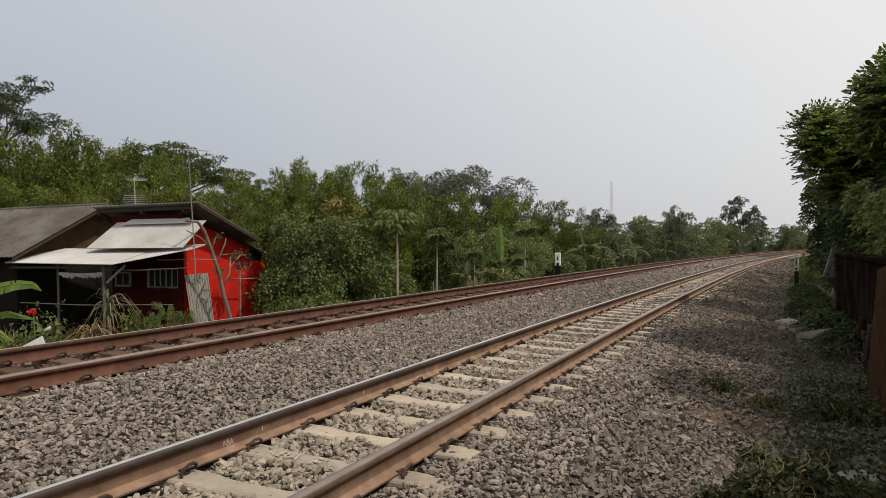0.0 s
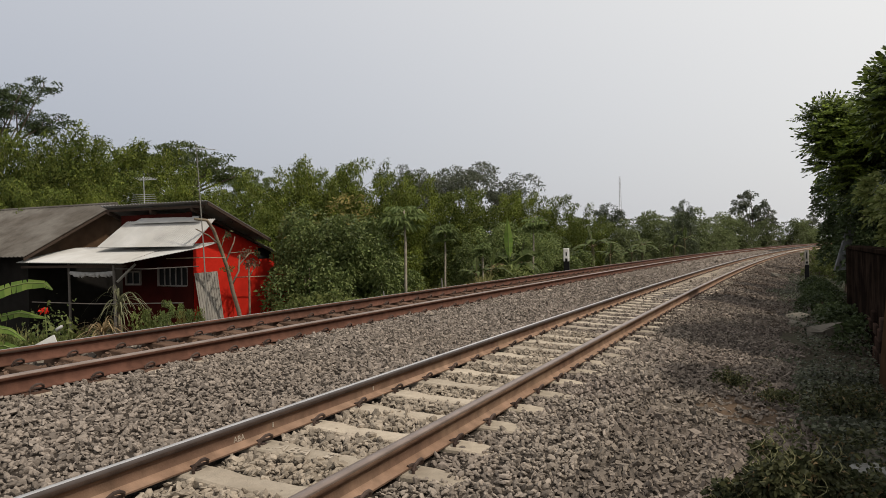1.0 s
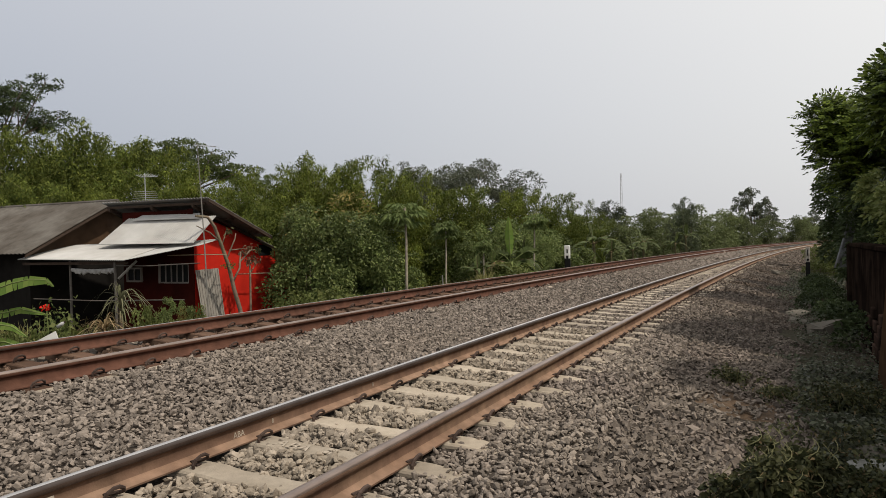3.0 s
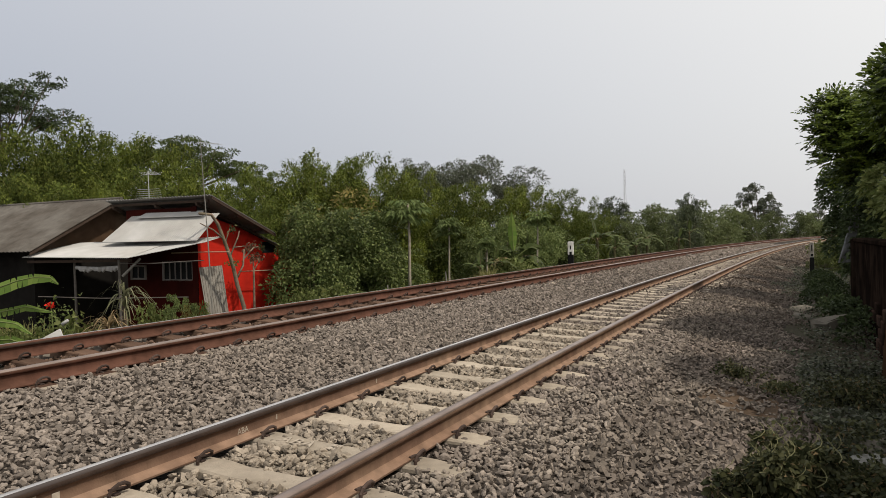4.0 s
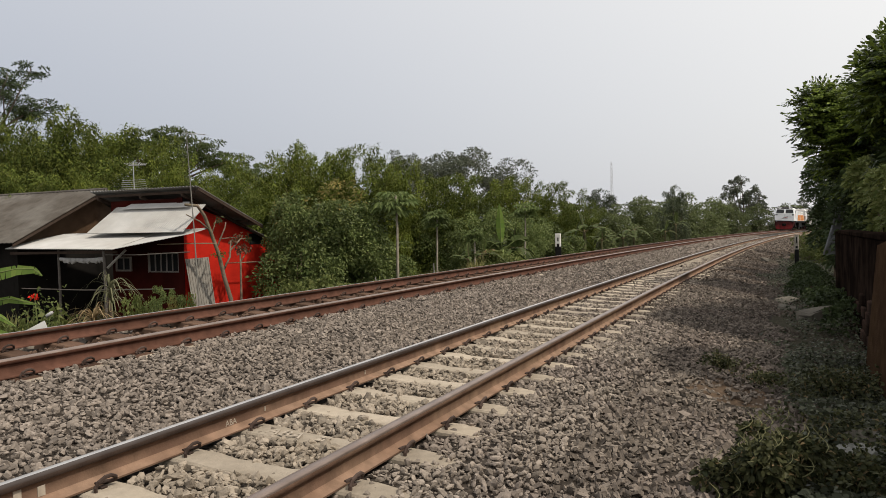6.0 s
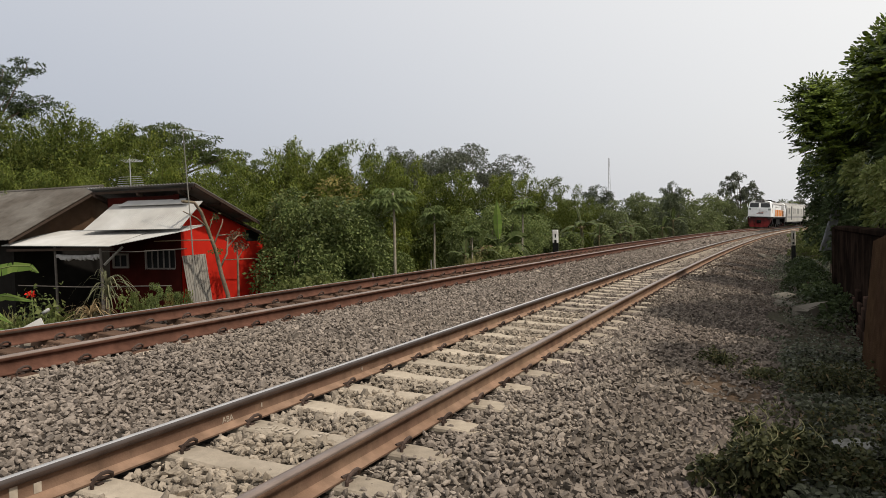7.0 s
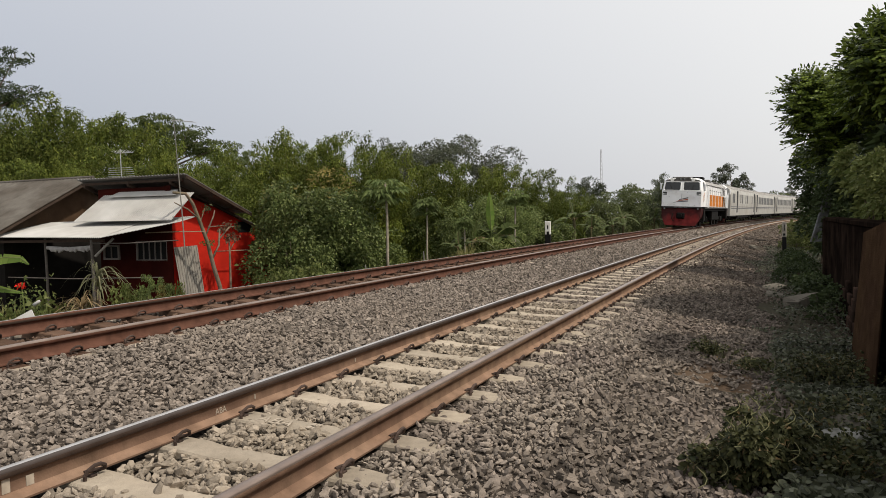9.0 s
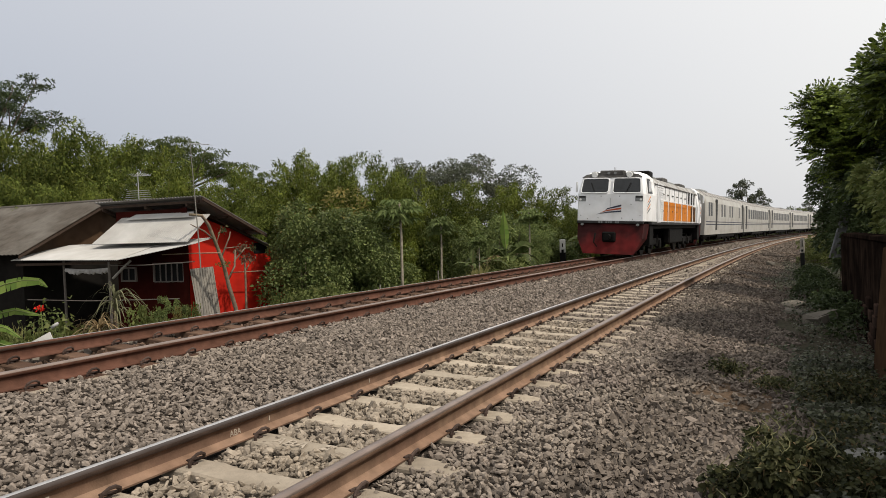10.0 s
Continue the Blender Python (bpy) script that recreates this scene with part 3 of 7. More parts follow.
def build_window(parent, x, y, z, w, h, bars, name="window"):
    win = part(name, a_box(x - w / 2, y - 0.02, z - h / 2, x + w / 2, y - 0.012, z + h / 2), GLASS, parent, "dark window with grey bars")
    t = 0.045
    for b in ((x - w / 2 - t, z - h / 2 - t, x - w / 2, z + h / 2 + t), (x + w / 2, z - h / 2 - t, x + w / 2 + t, z + h / 2 + t), (x - w / 2, z + h / 2, x + w / 2, z + h / 2 + t), (x - w / 2, z - h / 2 - t, x + w / 2, z - h / 2)):
        part("window_frame", a_box(b[0], y - 0.06, b[1], b[2], y - 0.004, b[3], 0.005), FRAME_GREY, win)
    for i in range(bars):
        bx = x - w / 2 + w * (i + 1) / (bars + 1)
        part("bar", a_box(bx - 0.012, y - 0.05, z - h / 2, bx + 0.012, y - 0.025, z + h / 2), FRAME_GREY, win)
    return win


def build_red_house():
    h = new("house")
    h.matrix_basis = pose(-6.26, 17.0, -1.2, 0, 0, -22)
    tagged(h, "small red-painted house with a rusty tin roof and porch", "house")
    # side wall, sloping with the roof
    part("side_wall", slab([(0, 0, -0.3), (0, 3.9, -0.3), (0, 3.9, 2.05), (0, 2.3, 2.62), (0, 0.0, 3.2)], (-0.14, 0, 0)), RED, h, "bright red painted side wall")
    part("back_wall", a_box(-7.0, 3.76, -0.3, -0.15, 3.9, 2.0), SHADED_MAROON, h)
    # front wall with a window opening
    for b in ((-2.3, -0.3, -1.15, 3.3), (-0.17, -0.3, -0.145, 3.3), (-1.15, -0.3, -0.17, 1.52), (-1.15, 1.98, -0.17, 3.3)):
        part("front_wall", a_box(b[0], 0.0, b[1], b[2], 0.14, b[3]), SHADED_MAROON, h)
    # added strip, only there to hide the red wall's front edge
    part("corner_board", a_box(-0.17, -0.014, -0.3, 0.004, 0.0, 3.32), SHADED_MAROON, h)
    build_window(h, -0.66, 0.06, 1.75, 0.9, 0.42, 4)
    build_window(h, -1.9, -0.003, 1.72, 0.42, 0.28, 1)
    part("inner_wall", a_box(-2.42, 0.14, -0.3, -2.3, 3.76, 2.6), SHADED_MAROON, h)
    part("inner_wall", a_box(-7.0, 2.3, -0.3, -2.42, 2.42, 2.6), SHADED_MAROON, h, "maroon wall inside the porch, darkened for its shade")
    # main roof: high at the front, falling to the back
    part("roof", corrugated((-2.75, -0.22, 3.56), (0.66, -0.22, 3.56), (0.5, 2.45, 2.66), (-2.75, 2.45, 2.66), 36, 0.018), ZINC, h, "rusty grey corrugated roof with a wide overhang")
    part("lower_roof", corrugated((-7.0, 2.2, 2.6), (0.2, 2.2, 2.6), (0.2, 4.1, 1.98), (-7.0, 4.1, 1.98), 60, 0.018), ZINC, h)
    for y, z in ((-0.1, 3.45), (0.9, 3.1), (1.9, 2.77)):
        part("purlin", a_box(-2.7, y - 0.03, z - 0.05, 0.46, y + 0.03, z + 0.01), DARK_WOOD, h)
    for x in (-2.6, -1.2, 0.1):
        part("rafter", slab([(x, -0.16, 3.42), (x, 2.35, 2.58), (x, 2.35, 2.5), (x, -0.16, 3.34)], (0.05, 0, 0)), DARK_WOOD, h)
    part("barge_board", slab([(0.655, -0.2, 3.535), (0.5, 2.45, 2.635), (0.5, 2.45, 2.56), (0.655, -0.2, 3.46)], (-0.03, 0, 0)), DARK_WOOD, h)
    # two white awnings, one over the other
    part("upper_awning", corrugated((-2.1, 0.0, 3.14), (0.7, 0.0, 3.12), (0.58, -0.66, 2.475), (-2.42, -0.66, 2.495), 44, 0.008), WHITE_SHEET, h, "whitened corrugated awning")
    part("awning_end", slab([(-1.6, 0.02, 3.22), (0.2, 0.02, 3.2), (0.3, -0.16, 3.07), (-1.8, -0.16, 3.08)], (0, 0, 0.012)), WHITE_SHEET, h)
    part("porch_awning", corrugated((-4.1, 0.1, 2.5), (-0.6, 0.1, 2.52), (-0.55, -1.62, 2.115), (-4.1, -1.55, 2.17), 58, 0.008, sag=0.02), WHITE_SHEET, h, "long whitened corrugated porch awning")
    part("porch_awning", corrugated((-0.6, 0.1, 2.525), (0.78, 0.0, 2.56), (0.76, -0.62, 2.43), (-0.545, -1.625, 2.118), 22, 0.003), WHITE_SHEET, h)
    for x, y, z in ((-2.5, -1.4, 2.12), (-0.95, -1.5, 2.08)):
        part("porch_post", a_tube([(x, y, -0.2), (x + 0.02, y, 1.1), (x, y, z)], [0.032, 0.03, 0.028] if x < -2 else [0.036, 0.034, 0.03], 7), POST_WOOD, h, "grey round porch post")
    part("brace", a_tube([(-0.85, -1.5, 1.7), (-0.5, -1.3, 2.1)], 0.03), POLE_GREY, h)
    part("beam", a_box(-4.0, -1.5, 2.03, -0.6, -1.44, 2.09), DARK_WOOD, h)
    # a closing wall behind the porch's left end
    part("vent_opening", a_box(0.0, 2.5, 2.12, 0.012, 3.1, 2.42), GLASS, h, "dark vent opening")
    part("porch_floor", a_box(-7.0, -1.7, -0.3, 0.0, 0.0, 0.06, 0.01), SHADED_RENDER, h)
    return h


def build_grey_house():
    h = new("house")
    h.matrix_basis = pose(-6.26, 17.0, -1.2, 0, 0, -22)
    tagged(h, "low house with brown plaster and a grey sheet roof", "house")
    x1 = -4.15
    part("gable_wall", slab([(x1, -1.2, 2.2), (x1, 2.2, 2.2), (x1, 2.2, 3.0), (x1, 1.0, 3.58), (x1, -1.2, 2.43)], (-0.14, 0, 0)), BROWN_WALL, h, "bare brown plaster gable wall")
    # the gable's lower part is split off to carry the awning's shade
    part("gable_foot", slab([(x1, -1.2, -0.3), (x1, 2.2, -0.3), (x1, 2.2, 2.2), (x1, -1.2, 2.2)], (-0.14, 0, 0)), SHADED_RENDER, h, "lower gable wall, coloured dark for the shade under the awning")
    part("front_wall", a_box(-12.5, -1.2, -0.3, x1 - 0.145, -1.06, 2.36), SHADED_RENDER, h, "rendered front wall, coloured dark for the shade of its eave")
    part("roof", corrugated((-12.6, 1.0, 3.68), (-3.55, 1.0, 3.7), (-3.75, -1.62, 2.3), (-12.6, -1.62, 2.3), 60, 0.01, 0.02), ASBESTOS, h, "grey weathered sheet roof slope")
    part("roof", corrugated((-12.6, 3.4, 2.5), (-3.55, 3.4, 2.5), (-3.55, 1.01, 3.69), (-12.6, 1.01, 3.67), 60, 0.01, 0.02), ASBESTOS, h)
    part("ridge_cap", a_tube([(-12.6, 1.0, 3.69), (-3.53, 1.0, 3.71)], 0.05, 8), ASBESTOS, h)
    part("barge_board", slab([(-3.56, 1.0, 3.67), (-3.76, -1.6, 2.28), (-3.76, -1.6, 2.21), (-3.56, 1.0, 3.6)], (-0.025, 0, 0)), DARK_WOOD, h)
    return h


HM = pose(-6.26, 17.0, -1.2, 0, 0, -22)


def build_house_clutter():
    sheet = new("corrugated_sheet")
    sheet.matrix_basis = HM
    tagged(sheet, "grey corrugated fibre sheet leaning on the red wall", "roof sheet")
    part("sheet", corrugated((0.45, -0.12, 0.0), (0.45, 0.64, 0.0), (0.06, 0.78, 1.85), (0.06, -0.04, 1.83), 9, 0.013, 0.006, 3), LEAN_SHEET, sheet)
    sheet.children[0].data.materials.append(SHEET_SHADE)
    # shade is painted on the slope of each ridge that faces the back
    for f in sheet.children[0].data.polygons:
        if abs(f.normal.x) > 0.3 and f.normal.y > 0.25:
            f.material_index = 1
    mast = new("antenna_mast")
    mast.matrix_basis = HM
    tagged(mast, "tall thin leaning pole with a television aerial", "antenna")
    part("pole", a_tube([(1.1, -0.75, 0.0), (0.98, -0.75, 2.6), (0.84, -0.75, 4.8)], [0.017, 0.014, 0.008]), POLE_GREY, mast)
    part("boom", a_tube([(0.8, -0.75, 4.72), (1.3, -0.65, 4.66)], 0.006), ALU, mast)
    for i in range(6):
        x = 0.85 + i * 0.08
        part("rod", a_tube([(x - 0.01, -0.86 + i * 0.02, 4.71 - i * 0.01), (x + 0.01, -0.6 + i * 0.02, 4.71 - i * 0.01)], 0.004, 4), ALU, mast)
    aerial = new("television_aerial")
    aerial.matrix_basis = HM
    tagged(aerial, "grey television aerial on a short mast over the roof", "antenna")
    part("mast", a_tube([(-2.42, 0.9, 3.0), (-2.44, 0.9, 4.4)], 0.012), ALU, aerial)
    part("boom", a_tube([(-2.6, 0.9, 4.3), (-2.0, 0.9, 4.28)], 0.009), ALU, aerial)
    for i in range(7):
        x = -2.56 + i * 0.085
        part("rod", a_tube([(x - 0.05, 0.76, 4.35), (x, 0.9, 4.29), (x - 0.05, 1.04, 4.35)], 0.005, 4), ALU, aerial)
    for i in range(6):
        z = 3.62 + i * 0.055
        part("rod", a_tube([(-2.78 + 0.02 * i, 0.75, z), (-2.1 - 0.02 * i, 1.05, z + 0.02)], 0.005, 4), ALU, aerial)
    cloth = new("cloth")
    cloth.matrix_basis = HM
    tagged(cloth, "pale rolled cloth hanging under the porch beam", "cloth")
    bm = bmesh.new()
    rnd, rings = random.Random(4), []
    for i in range(23):
        # a sheet gathered over a line, with uneven folds that hang below it
        x, deep, lean = -2.45 + i * 0.062, rnd.uniform(0.05, 0.13), rnd.uniform(-0.02, 0.02)
        z = 1.93 - 0.03 * math.sin(i / 22 * math.pi)
        rings.append([bm.verts.new((x + rnd.uniform(-0.01, 0.01), -1.38 + u + lean, z + v)) for u, v in ((0.0, 0.02), (0.03, 0.0), (0.035, -deep * 0.6), (0.012, -deep), (-0.02, -deep * 0.9), (-0.035, -deep * 0.4), (-0.028, 0.0))])
    for r, q in zip(rings, rings[1:]):
        for k in range(7):
            bm.faces.new((r[k], q[k], q[(k + 1) % 7], r[(k + 1) % 7]))
    bm.faces.new(rings[0])
    bm.faces.new(rings[-1][::-1])
    bmesh.ops.recalc_face_normals(bm, faces=bm.faces)
    part("roll", bm, CLOTH, cloth)
    for name, label, pts in (("bamboo_rail", "thin bamboo rail along the front of the porch", [(-3.1, -1.9, 1.25), (-1.2, -1.8, 1.22), (0.6, -1.0, 1.2)]), ("bamboo_rail", "pale bamboo pole against the red wall", [(0.4, 1.0, 1.68), (0.5, 3.9, 1.62)]), ("bamboo_rail", "pale bamboo pole jutting from the porch eave", [(-0.3, -0.55, 2.2), (0.5, -0.4, 2.21), (1.15, -0.25, 2.2)]), ("clothes_line", "sagging line from the porch to the mast", [(-0.9, -1.5, 2.0), (-0.2, -1.2, 1.98), (0.8, -0.7, 2.02)])):
        ob = new(name)
        ob.matrix_basis = HM
        tagged(ob, label, name.replace("_", " "))
        part("rod", a_tube(pts, 0.013, 6), POLE_PALE if "pole" in label else POST_WOOD, ob)


def build_tray():
    """A shallow open crate at the foot of the red wall."""
    t = tagged(new("crate"), "shallow dark wooden crate at the foot of the wall", "crate")
    t.matrix_basis = HM
    for x0, y0, x1, y1, z1 in ((0.42, 0.36, 0.44, 0.8, 0.2), (0.72, 0.36, 0.74, 0.8, 0.2), (0.44, 0.36, 0.72, 0.38, 0.2), (0.44, 0.78, 0.72, 0.8, 0.2)):
        part("side", a_box(x0, y0, 0.0, x1, y1, z1, 0.004), POST_WOOD, t)
    part("bottom", a_box(0.44, 0.38, 0.0, 0.72, 0.78, 0.02), POST_WOOD, t)


def build_bare_trees():
    for label, limbs in (("leaning lopped tree with bare stubs before the red wall", [([(0.8, 0.85, 0.0), (0.8, 0.66, 0.84), (0.8, 0.45, 1.36), (0.8, 0.28, 1.92), (0.8, 0.02, 2.46), (0.8, -0.19, 2.86), (0.8, -0.41, 3.08), (0.75, -0.75, 3.1)], 0.058), ([(0.8, 0.0, 2.5), (0.8, -0.35, 2.72), (0.8, -0.78, 2.87)], 0.022), ([(0.8, 0.19, 2.05), (0.85, 0.47, 2.57), (0.85, 0.51, 2.7)], 0.022), ([(0.8, 0.4, 1.5), (0.85, 0.62, 1.85), (0.86, 0.66, 2.25)], 0.032), ([(0.85, 0.64, 2.0), (0.88, 1.0, 2.28), (0.88, 1.2, 2.3)], 0.022), ([(0.82, 0.3, 2.3), (0.85, 0.93, 2.33)], 0.015), ([(0.8, 0.04, 2.39), (0.85, 0.16, 2.75)], 0.015)]),
                         ("slim lopped sapling with a leafy tuft", [([(0.8, 1.08, 0.0), (0.8, 1.08, 0.81), (0.8, 1.09, 1.61), (0.8, 1.08, 2.03)], 0.036), ([(0.8, 1.09, 1.7), (0.8, 1.34, 1.95)], 0.018)])):
        t = tagged(new("lopped_tree"), label, "tree", group="lopped trees")
        t.matrix_basis = HM
        rng = np.random.default_rng(3)
        tips = []
        for i, (pts, r) in enumerate(limbs):
            smooth(part("trunk" if i == 0 else "branch", a_tube(pts, [r * (1 - 0.45 * k / (len(pts) - 1)) for k in range(len(pts))], 7), LOP_BARK, t))
            tips.append(pts[-1])
        for i, tip in enumerate(tips[3:] if len(tips) > 2 else tips[:1]):
            n = 34 if len(tips) > 2 else 90
            wide = np.array([0.03, 0.07, 0.05]) if len(tips) > 2 else np.array([0.08, 0.13, 0.06])
            p = rng.normal(0, 1, (n, 3)) * wide + np.array(tip) + np.array([0, 0.06, 0.0])
            part("tuft", soup("tuft", leaves(p, rng.normal(size=p.shape) + np.array([0, 0.3, -0.5]), 0.09, 0.045, rng), 4, OLD_TUFT if i % 2 == 0 else WEED_LEAF), parent=t)["kind"] = "stuff"
        if len(tips) > 2:
            # young leaves where the trunk was cut
            p = rng.normal(0, 1, (60, 3)) * np.array([0.05, 0.13, 0.04]) + np.array([0.82, 0.28, 1.93])
            part("tuft", soup("tuft", leaves(p, rng.normal(size=p.shape), 0.08, 0.04, rng), 4, LOW_LEAF), parent=t)["kind"] = "stuff"


def build_garden():
    """Red blooms on stalks, and a pale board, by the bank before the porch."""
    rng = np.random.default_rng(6)
    x, y = -8.1, 13.9
    t = tagged(new("flowering_plant"), "potted plant with one bright red bloom", "plant")
    t.matrix_basis = Matrix.Translation((x, y, floor_z(x, y)))
    part("stalk", a_tube([(0, 0, 0), (0.03, 0, 0.6), (0.0, 0, 1.15)], 0.015), GREEN_STEM, t)
    p = rng.normal(0, 0.03, (40, 3)) + np.array([0, 0, 1.12])
    part("bloom", soup("bloom", leaves(p, rng.normal(size=p.shape), 0.06, 0.045, rng), 4, RED), parent=t)
    p = rng.normal(0, 1, (380, 3)) * np.array([0.22, 0.22, 0.3]) + np.array([0.1, 0, 0.6])
    part("foliage", soup("foliage", leaves(p, rng.normal(size=p.shape), 0.08, 0.045, rng), 4, BROAD_LEAF), parent=t)
    ob = part("board", a_box(-0.17, -0.012, 0, 0.17, 0.012, 0.3, 0.004), WHITE_SHEET, None, "pale board leaning on rubbish by the bank", pose(-6.1, 10.55, -0.36, -38, -28, 18))
    tagged(ob, category="board")


def build_bits():
    """Small rubbish and a round-leaved weed on the bank before the porch."""
    ob = tagged(new("bottle"), "white plastic bottle with a dark cap on the rubbish", "bottle")
    ob.matrix_basis = pose(-6.3, 11.2, -0.02, 0, 55, 20) @ Matrix.Scale(0.62, 4)
    smooth(part("bottle_body", a_tube([(0, 0, -0.1), (0, 0, 0.06), (0, 0, 0.1)], [0.045, 0.045, 0.02], 10), WHITE_BITS, ob))
    part("bottle_cap", a_tube([(0, 0, 0.1), (0, 0, 0.13)], 0.022, 8), DARK_WOOD, ob, "dark cap")
    rng = np.random.default_rng(61)
    t = tagged(new("weed"), "round-leaved weed before the porch", "weed", group="weeds beside the ballast")
    t.matrix_basis = Matrix.Translation((-6.55, 11.9, -0.75))
    part("stem", a_tube([(0, 0, 0), (0.02, 0, 0.4), (0.0, 0, 0.85)], 0.01), GREEN_STEM, t)
    p = rng.normal(0, 1, (70, 3)) * np.array([0.12, 0.1, 0.16]) + np.array([0, 0, 0.55])
    part("foliage", soup("foliage", leaves(p, rng.normal(size=p.shape), 0.12, 0.1, rng), 4, LOW_LEAF), parent=t)
    for i in range(16):
        x, y = -6.3 + rng.uniform(0, 0.9), 12.0 + rng.uniform(-0.5, 0.5)
        a = rng.uniform(-0.6, 0.6)
        ob = part("dry_stick", a_tube([(-0.45, 0, 0), (0, 0.02, 0.04 + 0.05 * rng.random()), (0.45, 0, 0.1)], [0.008, 0.011, 0.006], 5), STRAW, None, "dry straw-coloured stalk lying on the bank", Matrix.Translation((x, y, floor_z(x, y) + 0.25 + rng.uniform(0, 0.2))) @ Matrix.Rotation(a, 4, "Z") @ Matrix.Rotation(rng.uniform(-0.3, 0.2), 4, "Y"))
        tagged(ob, category="stick", group="dry stalks")
    heap = part("straw_heap", a_tube([(-0.55, 0, 0), (-0.2, 0.05, 0.16), (0.2, 0, 0.2), (0.6, 0, 0.0)], [0.12, 0.26, 0.24, 0.08], 9), STRAW, None, "heap of dry stalks and leaves before the porch", Matrix.Translation((-5.9, 12.1, floor_z(-5.9, 12.1) + 0.02)))
    tagged(heap, category="straw heap")


def build_near_banana():
    t = tagged(new("banana_plant"), "banana plant whose broad leaf leans over the bank", "banana plant", group="banana plants")
    smooth(part("stem", a_tube([(-7.9, 10.3, floor_z(-7.9, 10.3) - 0.05), (-7.85, 10.3, -0.4), (-7.7, 10.3, 0.15)], [0.12, 0.1, 0.06], 8), GREEN_STEM, t))
    rng = np.random.default_rng(77)
    for spine, wide in (([(-7.7, 10.3, 0.1), (-7.2, 10.3, 0.4), (-6.8, 10.3, 0.6), (-6.5, 10.3, 0.7), (-6.25, 10.3, 0.75), (-6.0, 10.3, 0.74), (-5.88, 10.3, 0.64)], 0.12), ([(-7.7, 10.3, -0.2), (-7.0, 10.1, 0.05), (-6.6, 10.0, 0.14), (-6.3, 9.95, 0.1), (-6.05, 9.9, -0.05)], 0.08), ([(-7.7, 10.3, -0.4), (-6.9, 10.0, -0.15), (-6.4, 9.95, -0.12), (-6.05, 9.9, -0.22), (-5.85, 9.85, -0.36)], 0.1), ([(-7.6, 10.3, -0.2), (-7.0, 10.4, 0.2), (-6.5, 10.5, 0.3), (-6.1, 10.55, 0.2)], 0.08)):
        raw = np.array(spine)
        u = np.linspace(0, len(raw) - 1, 19)
        sp = [Vector([float(np.interp(q, range(len(raw)), raw[:, c])) for c in range(3)]) for q in u]
        bm = bmesh.new()
        n = len(sp) - 1
        for s in (-1, 1):
            for j in range(n):
                w0, w1 = (wide * max(0.03, math.sin(math.pi * min(1.0, 0.08 + 0.92 * (q / n) ** 0.8))) ** 0.7 for q in (j, j + 1))
                if s < 0:
                    w0, w1 = w0 * 0.55, w1 * 0.55
                along_leaf = (sp[j + 1] - sp[j]).normalized()
                side = along_leaf.cross(Vector((0, 1, 0))).normalized() * -s
                drop = Vector((0, 0.45 if side.z > 0 else -0.3, 0))
                cut = (sp[j + 1] - sp[j]) * rng.choice([0.0] * 9 + [0.25])
                drop = drop + Vector((0, rng.uniform(-0.15, 0.15), 0))
                bm.faces.new([bm.verts.new(p) for p in (sp[j], sp[j + 1], sp[j + 1] + (side + drop) * w1 - cut, sp[j] + (side + drop) * w0 + cut)])
        leaf = part("leaf", bm, FRESH_BANANA, t)
        part("midrib", a_tube(sp, [0.016 * (1 - 0.7 * q / n) for q in range(n + 1)], 4), GREEN_STEM, leaf)


def build_stakes():
    for x, y, h in ((-2.55, 17.2, 0.95), (-1.75, 17.9, 0.85), (-0.3, 20.5, 1.0), (-3.3, 16.6, 0.8)):
        z = floor_z(x, y)
        ob = part("stake", a_tube([(0, 0, -0.1), (0.02, 0.01, h * 0.5), (0.0, 0.02, h)], [0.022, 0.02, 0.018], 6), POLE_GREY, None, "thin grey wooden stake in the grass", Matrix.Translation((x, y, z)))
        tagged(ob, category="stake", group="fence stakes")


build_red_house()
build_grey_house()

# ---- plants ----
BAMBOO_LEAF = leaf_material("bamboo_leaf", (0.05, 0.074, 0.015), (0.13, 0.15, 0.029), rough=0.75, glow=0.2, tone=0.3)
OLIVE_LEAF = leaf_material("olive_bamboo_leaf", (0.058, 0.083, 0.013), (0.14, 0.157, 0.027), rough=0.65, glow=0.2, tone=0.3)
BROAD_LEAF = leaf_material("broad_leaf", (0.062, 0.092, 0.028), (0.18, 0.212, 0.072), rough=0.4, glow=0.25)
DARK_LEAF = leaf_material("dark_leaf", (0.035, 0.052, 0.02), (0.065, 0.085, 0.035), rough=0.5, glow=0.2)
# the haze of distance is put into this paler leaf colour
FAR_LEAF = leaf_material("haze_paled_leaf", (0.09, 0.114, 0.044), (0.155, 0.175, 0.075), glow=0.45)
# greyed green that paints haze onto the distant crowns
HAZED_LEAF = leaf_material("hazed_leaf", (0.06, 0.07, 0.046), (0.115, 0.125, 0.085))
PALE_LEAF = leaf_material("layered_crown_leaf", (0.06, 0.082, 0.026), (0.12, 0.145, 0.048), glow=0.4)
ROUND_LEAF = leaf_material("grey_green_leaf", (0.055, 0.07, 0.038), (0.1, 0.115, 0.065))
PAPAYA_LEAF = leaf_material("papaya_leaf", (0.085, 0.12, 0.04), (0.15, 0.185, 0.065))
BANANA_LEAF = leaf_material("banana_leaf", (0.042, 0.062, 0.018), (0.08, 0.1, 0.034), glow=0.25)
FRESH_BANANA = leaf_material("fresh_banana_leaf", (0.1, 0.165, 0.034), (0.16, 0.22, 0.05), glow=0.4)
LOW_LEAF = leaf_material("low_bush_leaf", (0.085, 0.11, 0.03), (0.16, 0.175, 0.06))
